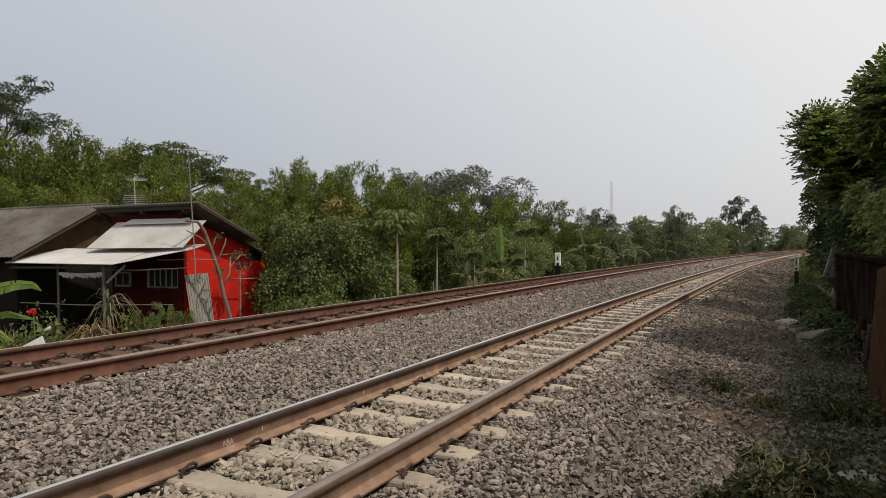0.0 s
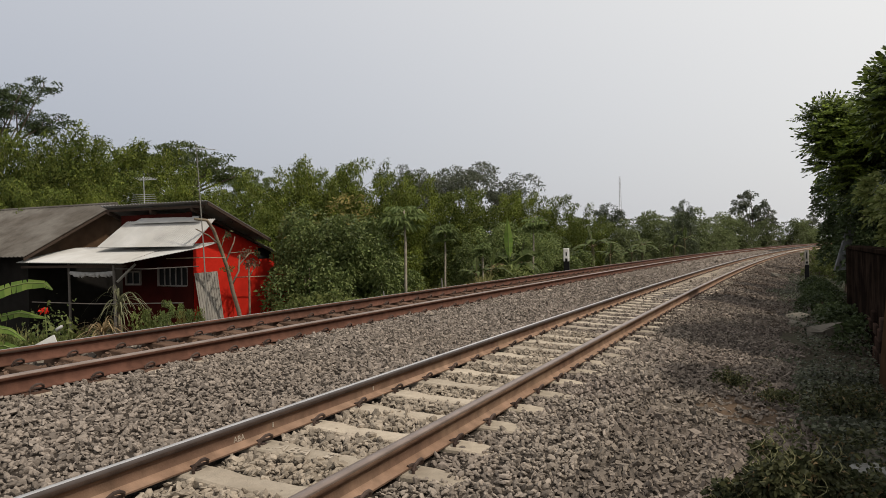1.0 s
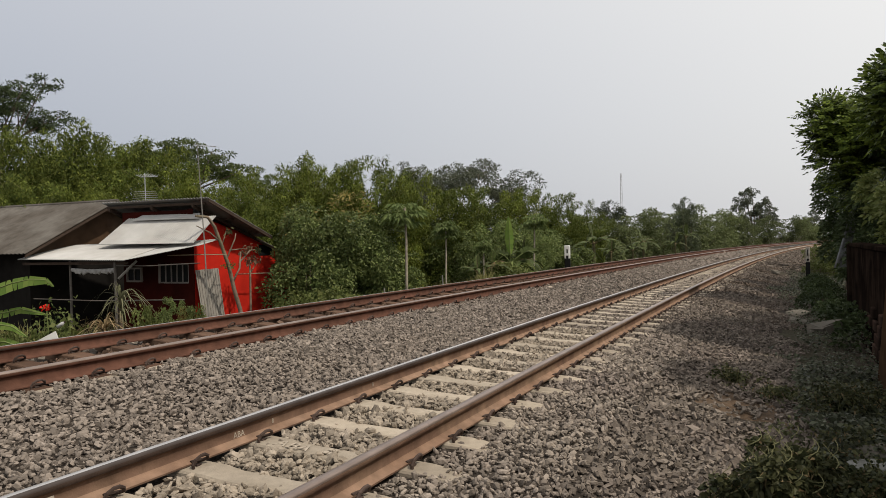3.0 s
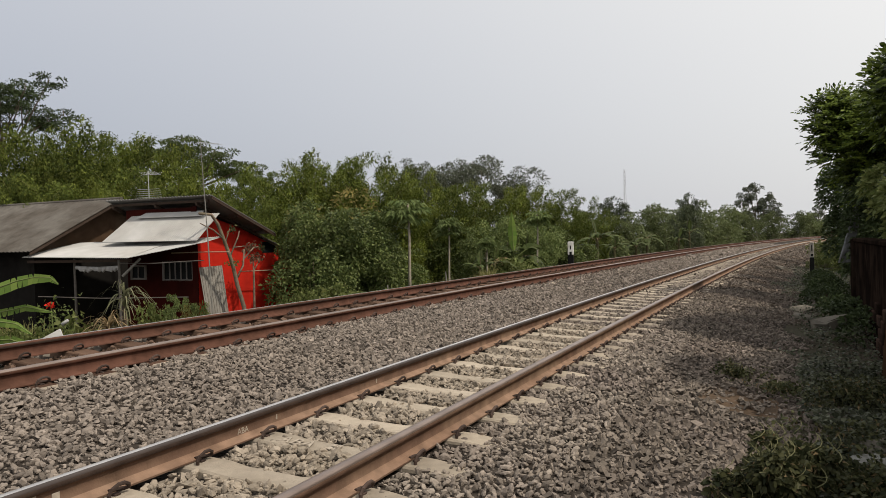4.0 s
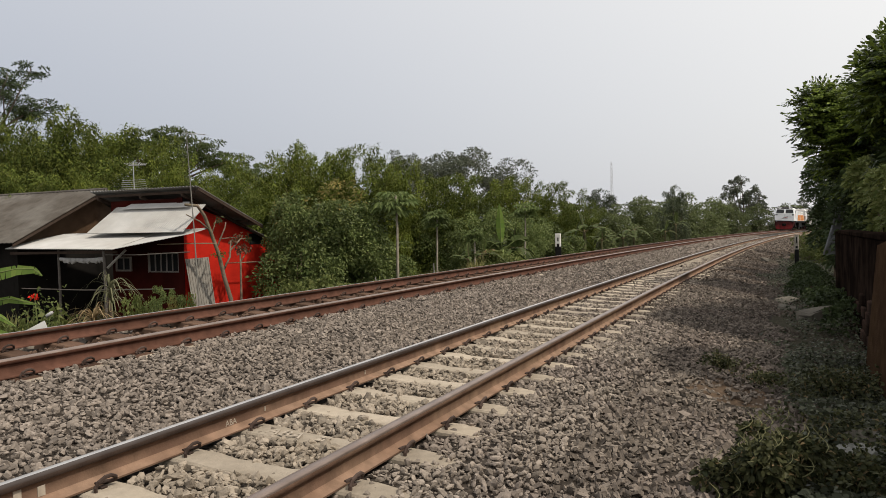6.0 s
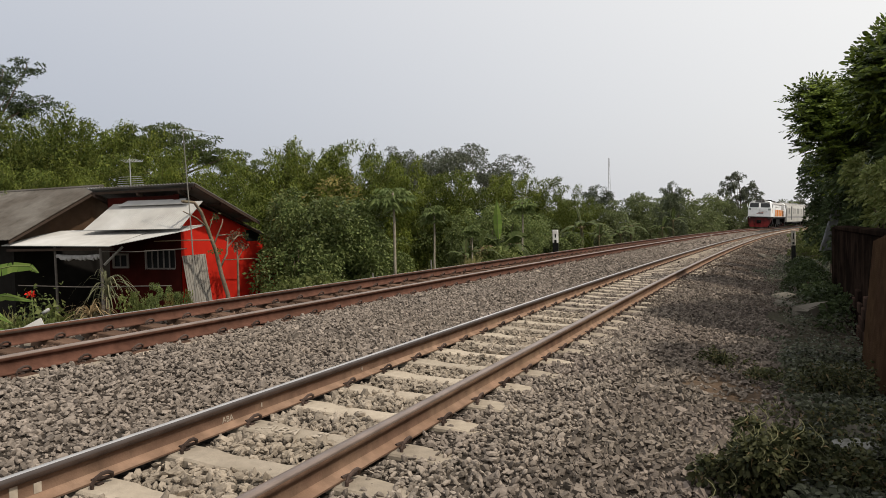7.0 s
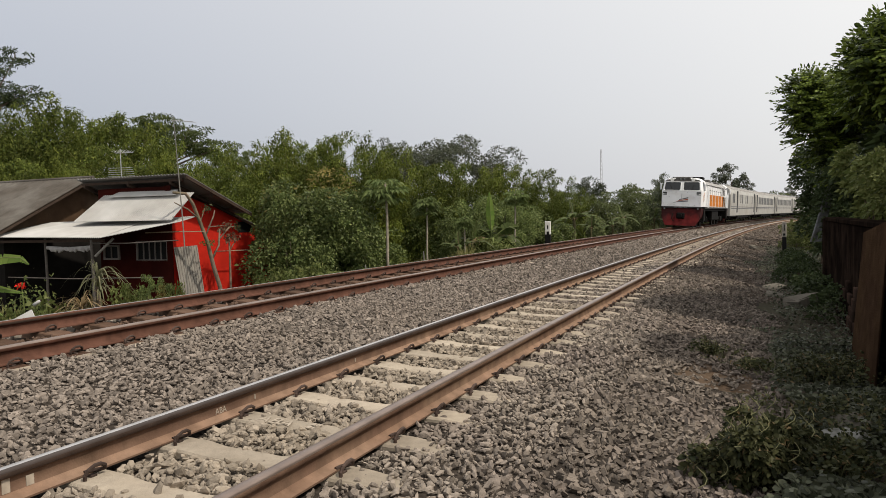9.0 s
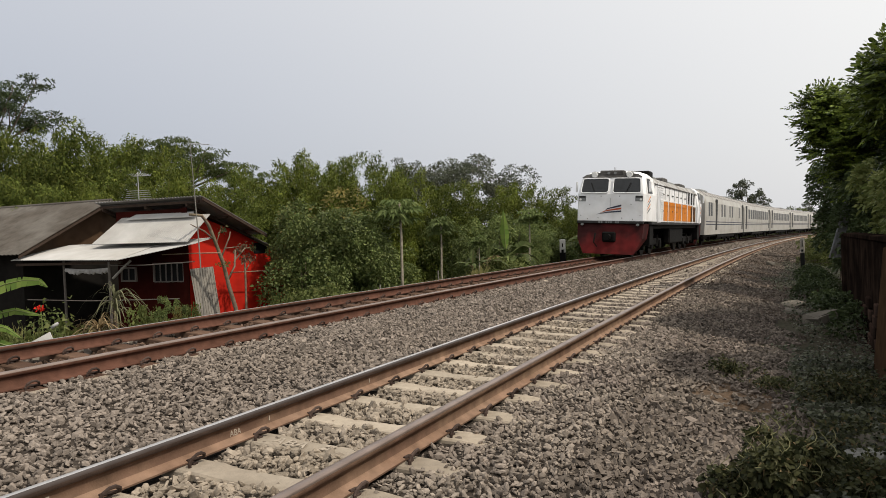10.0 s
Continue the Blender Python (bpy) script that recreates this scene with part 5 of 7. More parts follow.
def plant_rows():
    rng = np.random.default_rng(5)
    # kind, bearing (x per metre ahead), metres ahead, height of the top over z = 0
    table = [
        ("bamboo", -0.585, 26, 6.2), ("bamboo_b", -0.515, 27, 5.9), ("bamboo_c", -0.46, 26, 5.0), ("bamboo", -0.65, 25, 6.1), ("bamboo_b", -0.40, 25, 4.2),
        ("bamboo_c", -0.34, 25, 4.0), ("bamboo", -0.29, 26, 3.7), ("bamboo_b", -0.24, 26, 4.0), ("bamboo_c", -0.195, 25, 4.2), ("bamboo", -0.16, 26, 4.85),
        ("bamboo_b", -0.115, 27, 4.45), ("bamboo_c", -0.07, 28, 3.9), ("bamboo", -0.03, 30, 3.9), ("bamboo_b", 0.02, 31, 3.8), ("bamboo", -0.55, 22.5, 3.6), ("bamboo_c", -0.48, 22.5, 3.3), ("bamboo_b", -0.62, 22, 3.4),
        ("bamboo_c", -0.42, 22.5, 2.8), ("bamboo", -0.31, 22, 2.9), ("bamboo_c", 0.07, 33, 3.8), ("bamboo_b", 0.12, 36, 3.9), ("bamboo", 0.165, 40, 3.6), ("bamboo_b", 0.20, 46, 3.1),
        ("far_bamboo", -0.34, 33, 4.2), ("far_bamboo", -0.27, 33, 4.0), ("far_bamboo", -0.2, 34, 3.8), ("far_bamboo", -0.44, 33, 4.3), ("tall_tree", -0.645, 37, 10.5, 0.95), ("umbrella_tree", -0.385, 36, 6.25, 0.9), ("umbrella_tree", -0.29, 44, 5.6, 0.4), ("dark_tree", -0.05, 44, 6.2, 0.65), ("dark_tree", 0.025, 48, 6.9, 1.05),
        ("shrub", -0.178, 19.2, 2.5, 0.85), ("shrub_b", -0.155, 19.6, 2.3), ("shrub", -0.13, 19.4, 1.9), ("shrub_b", -0.105, 20.2, 1.5), ("yellow_shrub", -0.165, 20.6, 3.0), ("shrub", -0.165, 21, 2.3), ("low_shrub", -0.09, 19, -0.1, 0.9), ("shrub", -0.05, 31, 2.3),
        ("papaya", -0.066, 19.0, 2.45), ("papaya", -0.008, 20.6, 1.95), ("papaya", 0.117, 27, 2.35), ("papaya", 0.045, 23.5, 1.35), ("shrub_b", 0.035, 30.5, 1.7), ("shrub", 0.0, 31.5, 2.2), ("shrub_b", -0.03, 31, 2.4), ("shrub", 0.04, 31, 2.6), ("shrub_b", -0.075, 30, 2.6), ("shrub_b", 0.07, 29, 2.2), ("shrub", 0.105, 31, 2.1), ("shrub_b", 0.145, 34, 2.0),
        ("banana_up", 0.083, 25.5, 2.4), ("shrub_b", 0.04, 26, 1.6, 0.7), ("low_shrub", 0.075, 24.6, 0.45, 0.9), ("banana", 0.098, 25.8, 1.6), ("shrub", 0.125, 29, 1.6, 0.8), ("banana_b", 0.055, 24, 1.3), ("banana_b", 0.1, 26, 1.4), ("banana", 0.035, 22.5, 1.0), ("banana", 0.2, 36, 2.5), ("banana_b", 0.185, 37, 1.9), ("banana", 0.225, 40, 1.6), ("banana_b", 0.27, 45, 2.3), ("banana", 0.255, 44, 1.6), ("banana", 0.33, 55, 2.7), ("banana_b", 0.315, 54, 2.0),
        ("round_tree", 0.222, 58, 4.7), ("round_tree", 0.328, 60, 5.0, 0.52), ("far_bamboo", 0.26, 62, 3.6), ("far_bamboo", 0.30, 70, 4.1), ("far_bamboo", 0.365, 78, 4.6), ("far_bamboo", 0.40, 86, 4.5), ("far_bamboo", 0.445, 98, 4.6), ("far_bamboo", 0.48, 115, 4.4), ("far_bamboo", 0.52, 135, 5), ("far_bamboo", 0.235, 55, 2.8), ("far_bamboo", 0.18, 50, 3.2), ("far_bamboo", 0.34, 64, 3.0),
        ("far_tree", 0.427, 128, 10.4, 1.0), ("far_tree", 0.505, 170, 7.5), ("far_bamboo", 0.56, 150, 5), ("far_bamboo", 0.60, 150, 5),
        ("low_shrub", -0.225, 14.6, 0.1, 0.6), ("low_shrub", -0.19, 15.5, 0.2, 0.8), ("low_shrub", -0.15, 16.3, 0.0, 0.9), ("low_shrub", -0.12, 17.3, -0.1, 0.9), ("low_shrub", 0.06, 24, 0.25), ("shrub_b", -0.405, 12.6, 0.34, 0.5), ("low_shrub", -0.37, 12.8, 0.08, 0.3), ("yellow_shrub", -0.388, 12.5, 0.18, 0.4), ("low_shrub", -0.44, 12.6, 0.12, 0.4), ("low_shrub", -0.68, 9.9, 0.0, 0.5), ("low_shrub", -0.635, 10.4, 0.0, 0.45), ("low_shrub", -0.59, 10.9, -0.1, 0.4),
        ("strap", -0.475, 12.6, 1.2, 0.6), ("dry_strap", -0.5, 12.2, 0.1), ("bamboo_c", -0.545, 28, 6.0), ("bamboo", -0.5, 28, 5.8), ("bamboo_b", -0.18, 28, 4.5), ("shrub", -0.208, 18.5, 2.15, 0.75),
    ]
    for kind, b, d, top, *wide in table:
        x, y = b * d, d
        s, lat = where(x, y)
        if y > 60 and -9 < lat < 4:
            x, y, _ = along(s, -10)
        z = floor_z(x, y) - 0.05
        put(kind, x, y, top - z, 0.0 if kind == "banana_up" else rng.uniform(0, 6.28), rng.uniform(0.9, 1.15) * (wide[0] if wide else 1.0), z)
    # unseen thicket behind the wall, added so that coach windows mirror something dark
    for i in range(7):
        x, y, _ = along(44 + 12 * i, 10 + 1.5 * (i % 2))
        put("far_bamboo", x, y, 4.2 + 0.5 * (i % 3), i * 1.1, 1.1)
    # bushes at the foot of the bank past the marker post
    for i, (s, lat, tall) in enumerate(((27.5, 3.9, 0.9), (29.5, 3.5, 0.8), (31.0, 4.2, 1.2), (33.5, 3.9, 1.3), (36.0, 4.6, 1.6))):
        x, y, _ = along(s, lat)
        put("low_shrub", x, y, tall, i * 1.3, 0.9)
    # unseen trees behind the boundary wall, added to shade the ground before it
    for x, y, tall, turn in ((14.6, 22.6, 5.6, 0.3), (13.2, 18.6, 5.2, 1.7), (17.2, 27.5, 6.0, 2.9), (11.4, 12.6, 5.4, 4.1), (19.8, 33.0, 6.0, 5.0)):
        put("round_tree", x, y, tall, turn, 0.8)
    for i in range(22):
        d = rng.uniform(60, 105)
        b = np.interp(d, [60, 105], [0.345, 0.475]) + rng.uniform(-0.02, 0.02)
        x, y = b * d, d
        s, lat = where(x, y)
        x, y, _ = along(s, min(lat, -9.5))
        put("banana" if i % 2 else "banana_b", x, y, rng.uniform(2.4, 3.4), rng.uniform(0, 6.28), 1.2)


def build_grass():
    """Grass and weeds on the bank beyond the far line."""
    rng = np.random.default_rng(9)
    base, way, long = [], [], []
    for i in range(26000):
        s = rng.uniform(-2, 70) if i % 3 else rng.uniform(-2, 25)
        lat = -rng.uniform(5.7, 16)
        if noise.noise((s * 0.4, lat * 0.5, 2)) < rng.uniform(-0.6, 0.3):
            continue
        x, y, _ = along(s, lat)
        base.append((x, y, ground_z(s, lat) - 0.02))
        way.append((rng.normal(0, 0.35), rng.normal(0, 0.35), 1))
        long.append(rng.uniform(0.2, 0.75))
    for i in range(11000):
        d = rng.uniform(21, 23.5)
        x, y = rng.uniform(-0.11, 0.05) * d, d
        if i % 3 == 0:
            d = rng.uniform(38, 50)
            x, y = rng.uniform(0.12, 0.22) * d, d
        base.append((x, y, floor_z(x, y) - 0.02))
        way.append((rng.normal(0, 0.22), rng.normal(0, 0.22), 1))
        long.append(rng.uniform(0.9, 1.3) if y < 30 and -0.066 < x / y < -0.005 else rng.uniform(0.55, 0.9) if y < 30 else rng.uniform(0.7, 1.1))
    base, way, long = np.array(base), np.array(way), np.array(long)
    tagged(new("grass", soup("grass", leaves(base, way, long, 0.032 - 0.008 * long, rng, 0.2), 4, GRASS)), "dry yellow-green grass on the bank", "grass", kind="stuff")


plant_rows()
build_grass()
build_house_clutter()
build_tray()
build_bare_trees()
build_garden()
build_stakes()
build_near_banana()
build_bits()

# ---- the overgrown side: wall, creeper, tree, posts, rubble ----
# stained brown wall; the trees' shade on it is put into the near-black base
SHADED_STAINED_WALL = material("shaded_stained_wall", (0.011, 0.008, 0.0065), 0.95, spec=0.0, scale=5, vary=0.45, bump=0.6, bump_scale=18, second=(0.03, 0.02, 0.015), blotch=0.8, blotch_scale=1.6)
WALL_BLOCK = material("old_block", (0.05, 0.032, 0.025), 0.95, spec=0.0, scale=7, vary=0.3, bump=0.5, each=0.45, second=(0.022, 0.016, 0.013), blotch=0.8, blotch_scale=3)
RUSTY_SHEET = material("rusty_sheet", (0.06, 0.037, 0.022), 0.95, 0.0, scale=6, vary=0.3, spec=0.0, bump=0.3, second=(0.05, 0.03, 0.02), blotch=0.8, blotch_scale=2)
BLUE_SHEET = material("grey_blue_sheet", (0.3, 0.31, 0.33), 0.7, 0.1, scale=5, vary=0.25, bump=0.2, second=(0.12, 0.11, 0.1), blotch=0.7, blotch_scale=2)
RUBBLE = material("broken_concrete", (0.15, 0.135, 0.112), 0.95, scale=7, vary=0.25, bump=0.5, bump_scale=30, second=(0.112, 0.098, 0.080), blotch=0.8, blotch_scale=2)
BLACK_PAINT = material("black_paint", (0.012, 0.012, 0.012), 0.6, vary=0.2, bump=0.1)
# dirty white paint, greyed as well because that post stands in shade
SHADED_PAINT = material("shaded_dirty_paint", (0.36, 0.34, 0.3), 0.8, scale=6, vary=0.2, second=(0.2, 0.18, 0.15), blotch=0.8, blotch_scale=4, bump=0.2)
WHITE_PAINT = material("white_paint", (0.78, 0.77, 0.74), 0.6, scale=6, vary=0.08, second=(0.5, 0.47, 0.42), blotch=0.5, blotch_scale=3, bump=0.1)


def bent_matrix(s, lat, z=None):
    x, y, a = along(s, lat)
    return Matrix.Translation((x, y, ground_z(s, lat) if z is None else z)) @ Matrix.Rotation(-a, 4, "Z")


def build_wall():
    w = new("boundary_wall")
    w.matrix_basis = bent_matrix(6.0, 3.73, -0.6)
    tagged(w, "stained boundary wall darkened for tree shade, with crumbling blocks at its foot", "wall")
    part("wall_body", a_box(0, -8, -0.2, 0.16, 6.0, 1.55, 0.01), SHADED_STAINED_WALL, w)
    part("coping", a_box(-0.03, -8, 1.55, 0.2, 6.04, 1.62, 0.012), SHADED_STAINED_WALL, w)
    part("pillar", a_box(-0.06, 5.75, -0.2, 0.2, 6.08, 1.6, 0.015), SHADED_STAINED_WALL, w)
    rnd = random.Random(4)
    block = bpy.data.meshes.new("block")
    bm = a_box(-0.03, -0.15, -0.07, 0.03, 0.15, 0.07, 0.012)
    bm.to_mesh(block)
    bm.free()
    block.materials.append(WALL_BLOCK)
    for row in range(5):
        for i in range(14):
            if rnd.random() < 0.16 * row + 0.12:
                continue
            part("block", block, parent=w, m=Matrix.Translation((-0.012 + rnd.uniform(-0.012, 0.008), -1.2 + i * 0.33 + (row % 2) * 0.16, 0.1 + row * 0.155)))


def build_sheets():
    ob = new("corrugated_sheet")
    ob.matrix_basis = bent_matrix(5.62, 3.6)
    tagged(ob, "rust-brown corrugated sheet leaning against the wall", "roof sheet")
    part("sheet", corrugated((-0.02, -1.5, 0.0), (-0.04, 0.0, 0.0), (0.08, 0.0, 1.36), (0.09, -1.5, 1.5), 15, 0.02, 0.006, 3), RUSTY_SHEET, ob)
    ob = new("corrugated_sheet")
    ob.matrix_basis = bent_matrix(15.0, 3.85)
    tagged(ob, "grey-blue corrugated sheet leaning among the creepers", "roof sheet")
    part("sheet", corrugated((-0.3, -0.2, 0.95), (-0.02, 0.2, 0.95), (0.25, 0.4, 2.35), (0.1, 0.1, 2.35), 7, 0.02, 0.006, 3), BLUE_SHEET, ob)


def build_near_tree(name, label, x, y, z0, blobs, sprays, seed, trunk, inner=()):
    """A tree with feathered leaves: sprays of paired leaflets on a crown of blobs."""
    rng = np.random.default_rng(seed)
    t = tagged(new(name), label, "tree")
    t.matrix_basis = Matrix.Translation((x, y, z0))
    bm = bmesh.new()
    for pts, r in trunk:
        tube(bm, pts, [r * (1 - 0.55 * i / (len(pts) - 1)) for i in range(len(pts))], 8)
    for b in list(blobs) + list(inner):
        start = Vector(trunk[0][0][-1])
        tube(bm, [start, (start + Vector(b[:3])) / 2 + Vector((0, 0, 0.1)), b[:3]], [0.04, 0.025, 0.01], 5)
    smooth(part("trunk", bm, BARK, t))
    p, d = crown_points(rng, blobs, sprays)
    d = unit(d + rng.normal(0, 0.45, d.shape) + np.array([0, 0, 0.12]))
    base, way, long = [], [], []
    for q in range(7):
        k = 0.05 + 0.045 * q
        for sgn in (-1, 1):
            side = unit(np.cross(d, np.array([0, 0, 1.0])) + 0.15 * rng.normal(size=d.shape)) * sgn
            base.append(p + d * k + np.array([0, 0, -0.5]) * k * k)
            way.append(side + d * 0.5 + np.array([0, 0, -0.25]))
            long.append(np.full(sprays, 0.085 + 0.015 * math.sin(q)))
    base.append(p + d * 0.36 + np.array([0, 0, -0.06]))
    way.append(d)
    long.append(np.full(sprays, 0.095))
    base, way, long = np.concatenate(base), np.concatenate(way), np.concatenate(long)
    part("crown", soup("crown", round_leaves(base, way, long, long * 0.42, rng, 0.14, np.tile(d, (15, 1)) + np.array([0, 0, 0.45])), 6, NEAR_LEAF), parent=t)
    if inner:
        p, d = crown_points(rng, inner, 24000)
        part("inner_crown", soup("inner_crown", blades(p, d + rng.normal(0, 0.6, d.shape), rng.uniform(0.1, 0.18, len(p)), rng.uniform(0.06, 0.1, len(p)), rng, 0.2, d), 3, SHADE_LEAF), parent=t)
    return t


def build_creeper(name, label, blobs, count, size, leaf, seed, kind=""):
    rng = np.random.default_rng(seed)
    p, d = crown_points(rng, blobs, count)
    ob = new(name)
    part("foliage", soup("foliage", leaves(p, d + rng.normal(0, 0.5, d.shape), rng.uniform(0.6, 1.3, count) * size, rng.uniform(0.5, 0.85, count) * size, rng, 0.25, d + np.array([0, 0, 0.4])), 4, leaf), parent=ob)
    for b in blobs:
        part("vine", a_tube([(b[0], b[1], -0.6), (b[0] + 0.1, b[1] - 0.1, b[2] * 0.5), (b[0], b[1], b[2])], [0.03, 0.022, 0.012], 5), BARK, ob)
    return tagged(ob, label, "creeper", kind=kind)


def build_ground_cover():
    """Low creeping weeds over the foot of the bank."""
    rng = np.random.default_rng(31)
    base, way, long = [], [], []
    for i in range(95000):
        s = rng.uniform(-1.5, 30) if i % 2 else rng.uniform(-1.0, 6)
        lat = rng.uniform(1.9, 5.5)
        edge = 2.75 - 0.012 * s + 0.5 * noise.noise((s * 0.6, 3.3, 1)) - 0.45 * max(0, noise.noise((s * 0.3, 8.3, 1)))
        n = noise.noise((s * 0.9, lat * 0.9, 5))
        if (s < 11.5 and lat > 3.8) or lat < edge + 0.25 * n or n < rng.uniform(-0.75, 0.0):
            continue
        x, y, _ = along(s, lat)
        base.append((x, y, ground_z(s, lat) + rng.uniform(0.0, 0.14) * (1 + n)))
        way.append((rng.normal(), rng.normal(), rng.uniform(-0.1, 0.6)))
        long.append(rng.uniform(0.018, 0.04) if s < 0 else rng.uniform(0.028, 0.06) if s < 1.5 else rng.uniform(0.025, 0.058))
    base, way, long = np.array(base), np.array(way), np.array(long)
    near = np.array([where(x, y)[0] < 3.5 for x, y, _ in base])
    up = np.array([0, -0.2, 0.5])
    for shape, size, pick in ((round_leaves, 6, near), (leaves, 4, ~near)):
        tagged(new("ground_cover", soup("ground_cover", shape(base[pick], way[pick], long[pick], long[pick] * 0.8, rng, 0.15, up), size, IVY_LEAF)), "dusty green creeping weeds over the soil", "weeds", kind="stuff")


def build_leafy_weed(x, y, height, width, seed, label, count):
    """A mound of small leaves on thin curling stems."""
    rng = np.random.default_rng(seed)
    t = tagged(new("weed"), label, "weed", group="weeds beside the ballast")
    t.matrix_basis = Matrix.Translation((x, y, floor_z(x, y) - 0.02))
    blobs = [(rng.normal(0, width * 0.2), rng.normal(0, width * 0.17), height * rng.uniform(0.1, 0.62), width * rng.uniform(0.1, 0.2), 0.9) for _ in range(26)]
    p, d = crown_points(rng, blobs, count)
    p[:, 2] = np.abs(p[:, 2])
    long = rng.uniform(0.02, 0.055, count) if height > 0.3 else rng.uniform(0.018, 0.05, count)
    stems = bmesh.new()
    for b in blobs:
        e = Vector(b[:3]) + Vector((rng.normal(0, 0.06), rng.normal(0, 0.06), rng.uniform(0.02, 0.12)))
        tube(stems, [(b[0] * 0.3, b[1] * 0.3, 0), (b[0] * 0.8, b[1] * 0.8, b[2] * 0.7), e, e + Vector((rng.normal(0, 0.05), rng.normal(0, 0.05), 0.01))], [0.005, 0.004, 0.0025, 0.0015], 4)
    for b in blobs if height > 0.3 else []:
        # pale curling shoots
        for _ in range(5):
            e, a, r = Vector(b[:3]) + Vector(rng.normal(0, 0.06, 3)), rng.uniform(0, 6.28), rng.uniform(0.02, 0.045)
            pts = [e + Vector((r * math.cos(a + 0.9 * i) * (1 - 0.1 * i), r * math.sin(a + 0.9 * i) * (1 - 0.1 * i), 0.02 * i)) for i in range(6)]
            tube(stems, pts, [0.003, 0.0028, 0.0025, 0.0022, 0.002, 0.0015], 4)
    tagged(part("stem", stems, PALE_STEM, t), kind="stuff")
    part("foliage", soup("foliage", round_leaves(p, d + rng.normal(0, 0.7, d.shape), long, long * 0.62, rng, 0.3, d + np.array([0, 0, 0.6])), 6, WEED_LEAF), parent=t)
    q = p[rng.choice(count, count // 14)]
    part("dry_leaves", soup("dry_leaves", leaves(q, rng.normal(size=q.shape), 0.045, 0.018, rng, 0.4), 4, DRY_LEAF), parent=t)


def build_post(s, lat, height, width, label, white_from, marks):
    """A square marker post, black below and white above, with plain dark bars for its figures."""
    p = new("marker_post")
    p.matrix_basis = bent_matrix(s, lat) @ Matrix.Rotation(radians(14 if lat < 0 else -2), 4, "Z")
    tagged(p, label, "marker post", group="marker posts")
    w = width / 2
    part("base", a_box(-w, -w, -0.2, w, w, white_from, 0.01), BLACK_PAINT, p, "black painted base")
    top = part("head", a_box(-w, -w, white_from, w, w, height, 0.015), WHITE_PAINT if lat < 0 else SHADED_PAINT, p, "white painted head")
    for x0, z0, x1, z1 in marks:
        part("mark", a_box(x0 * width, -w - 0.006, height * z0, x1 * width, -w - 0.002, height * z1), BLACK_PAINT, top)


def build_rubble():
    rnd = random.Random(8)
    for x, y, sx, sy, sz, rz in ((6.1, 11.6, 0.46, 0.34, 0.2, 20), (6.45, 13.2, 0.5, 0.35, 0.1, 60), (12.75, 27.6, 0.6, 0.4, 0.16, 35), (13.2, 28.0, 0.45, 0.3, 0.12, 80), (2.95, 4.9, 0.25, 0.2, 0.16, 15), (6.9, 14.2, 0.4, 0.3, 0.12, 5)):
        bm = a_box(-sx / 2, -sy / 2, -sz / 2, sx / 2, sy / 2, sz / 2, 0.03)
        for v in bm.verts:
            v.co += Vector([rnd.uniform(-0.035, 0.035) for _ in range(3)])
        ob = part("concrete_lump", bm, RUBBLE, None, "broken lump of grey concrete among the weeds", pose(x, y, floor_z(x, y) + sz * 0.4, rnd.uniform(-14, 14), rnd.uniform(-14, 14), rz))
        tagged(ob, category="rubble", group="concrete rubble")


def build_rags():
    """Pale crumpled plastic among the weeds."""
    rnd = random.Random(12)
    plastic = material("dirty_plastic", (0.17, 0.168, 0.15), 0.5, scale=9, vary=0.3, bump=0.4, bump_scale=20, spec=0.3)
    for x, y, r in ((2.75, 4.65, 0.12), (2.3, 4.4, 0.05)):
        bm = bmesh.new()
        bmesh.ops.create_icosphere(bm, subdivisions=3, radius=r)
        for v in bm.verts:
            k = 1 + 0.32 * noise.noise(v.co * (1.6 / r) + Vector((x, y, 0))) + rnd.uniform(-0.07, 0.07)
            v.co = Vector((v.co.x * k * 1.3, v.co.y * k, v.co.z * k * 0.55))
        ob = part("plastic_bag", bm, plastic, None, "crumpled dirty pale plastic bag among the weeds", Matrix.Translation((x, y, floor_z(x, y) + 0.1)))
        tagged(ob, category="plastic bag", group="plastic rubbish")


build_rags()
build_wall()
build_sheets()
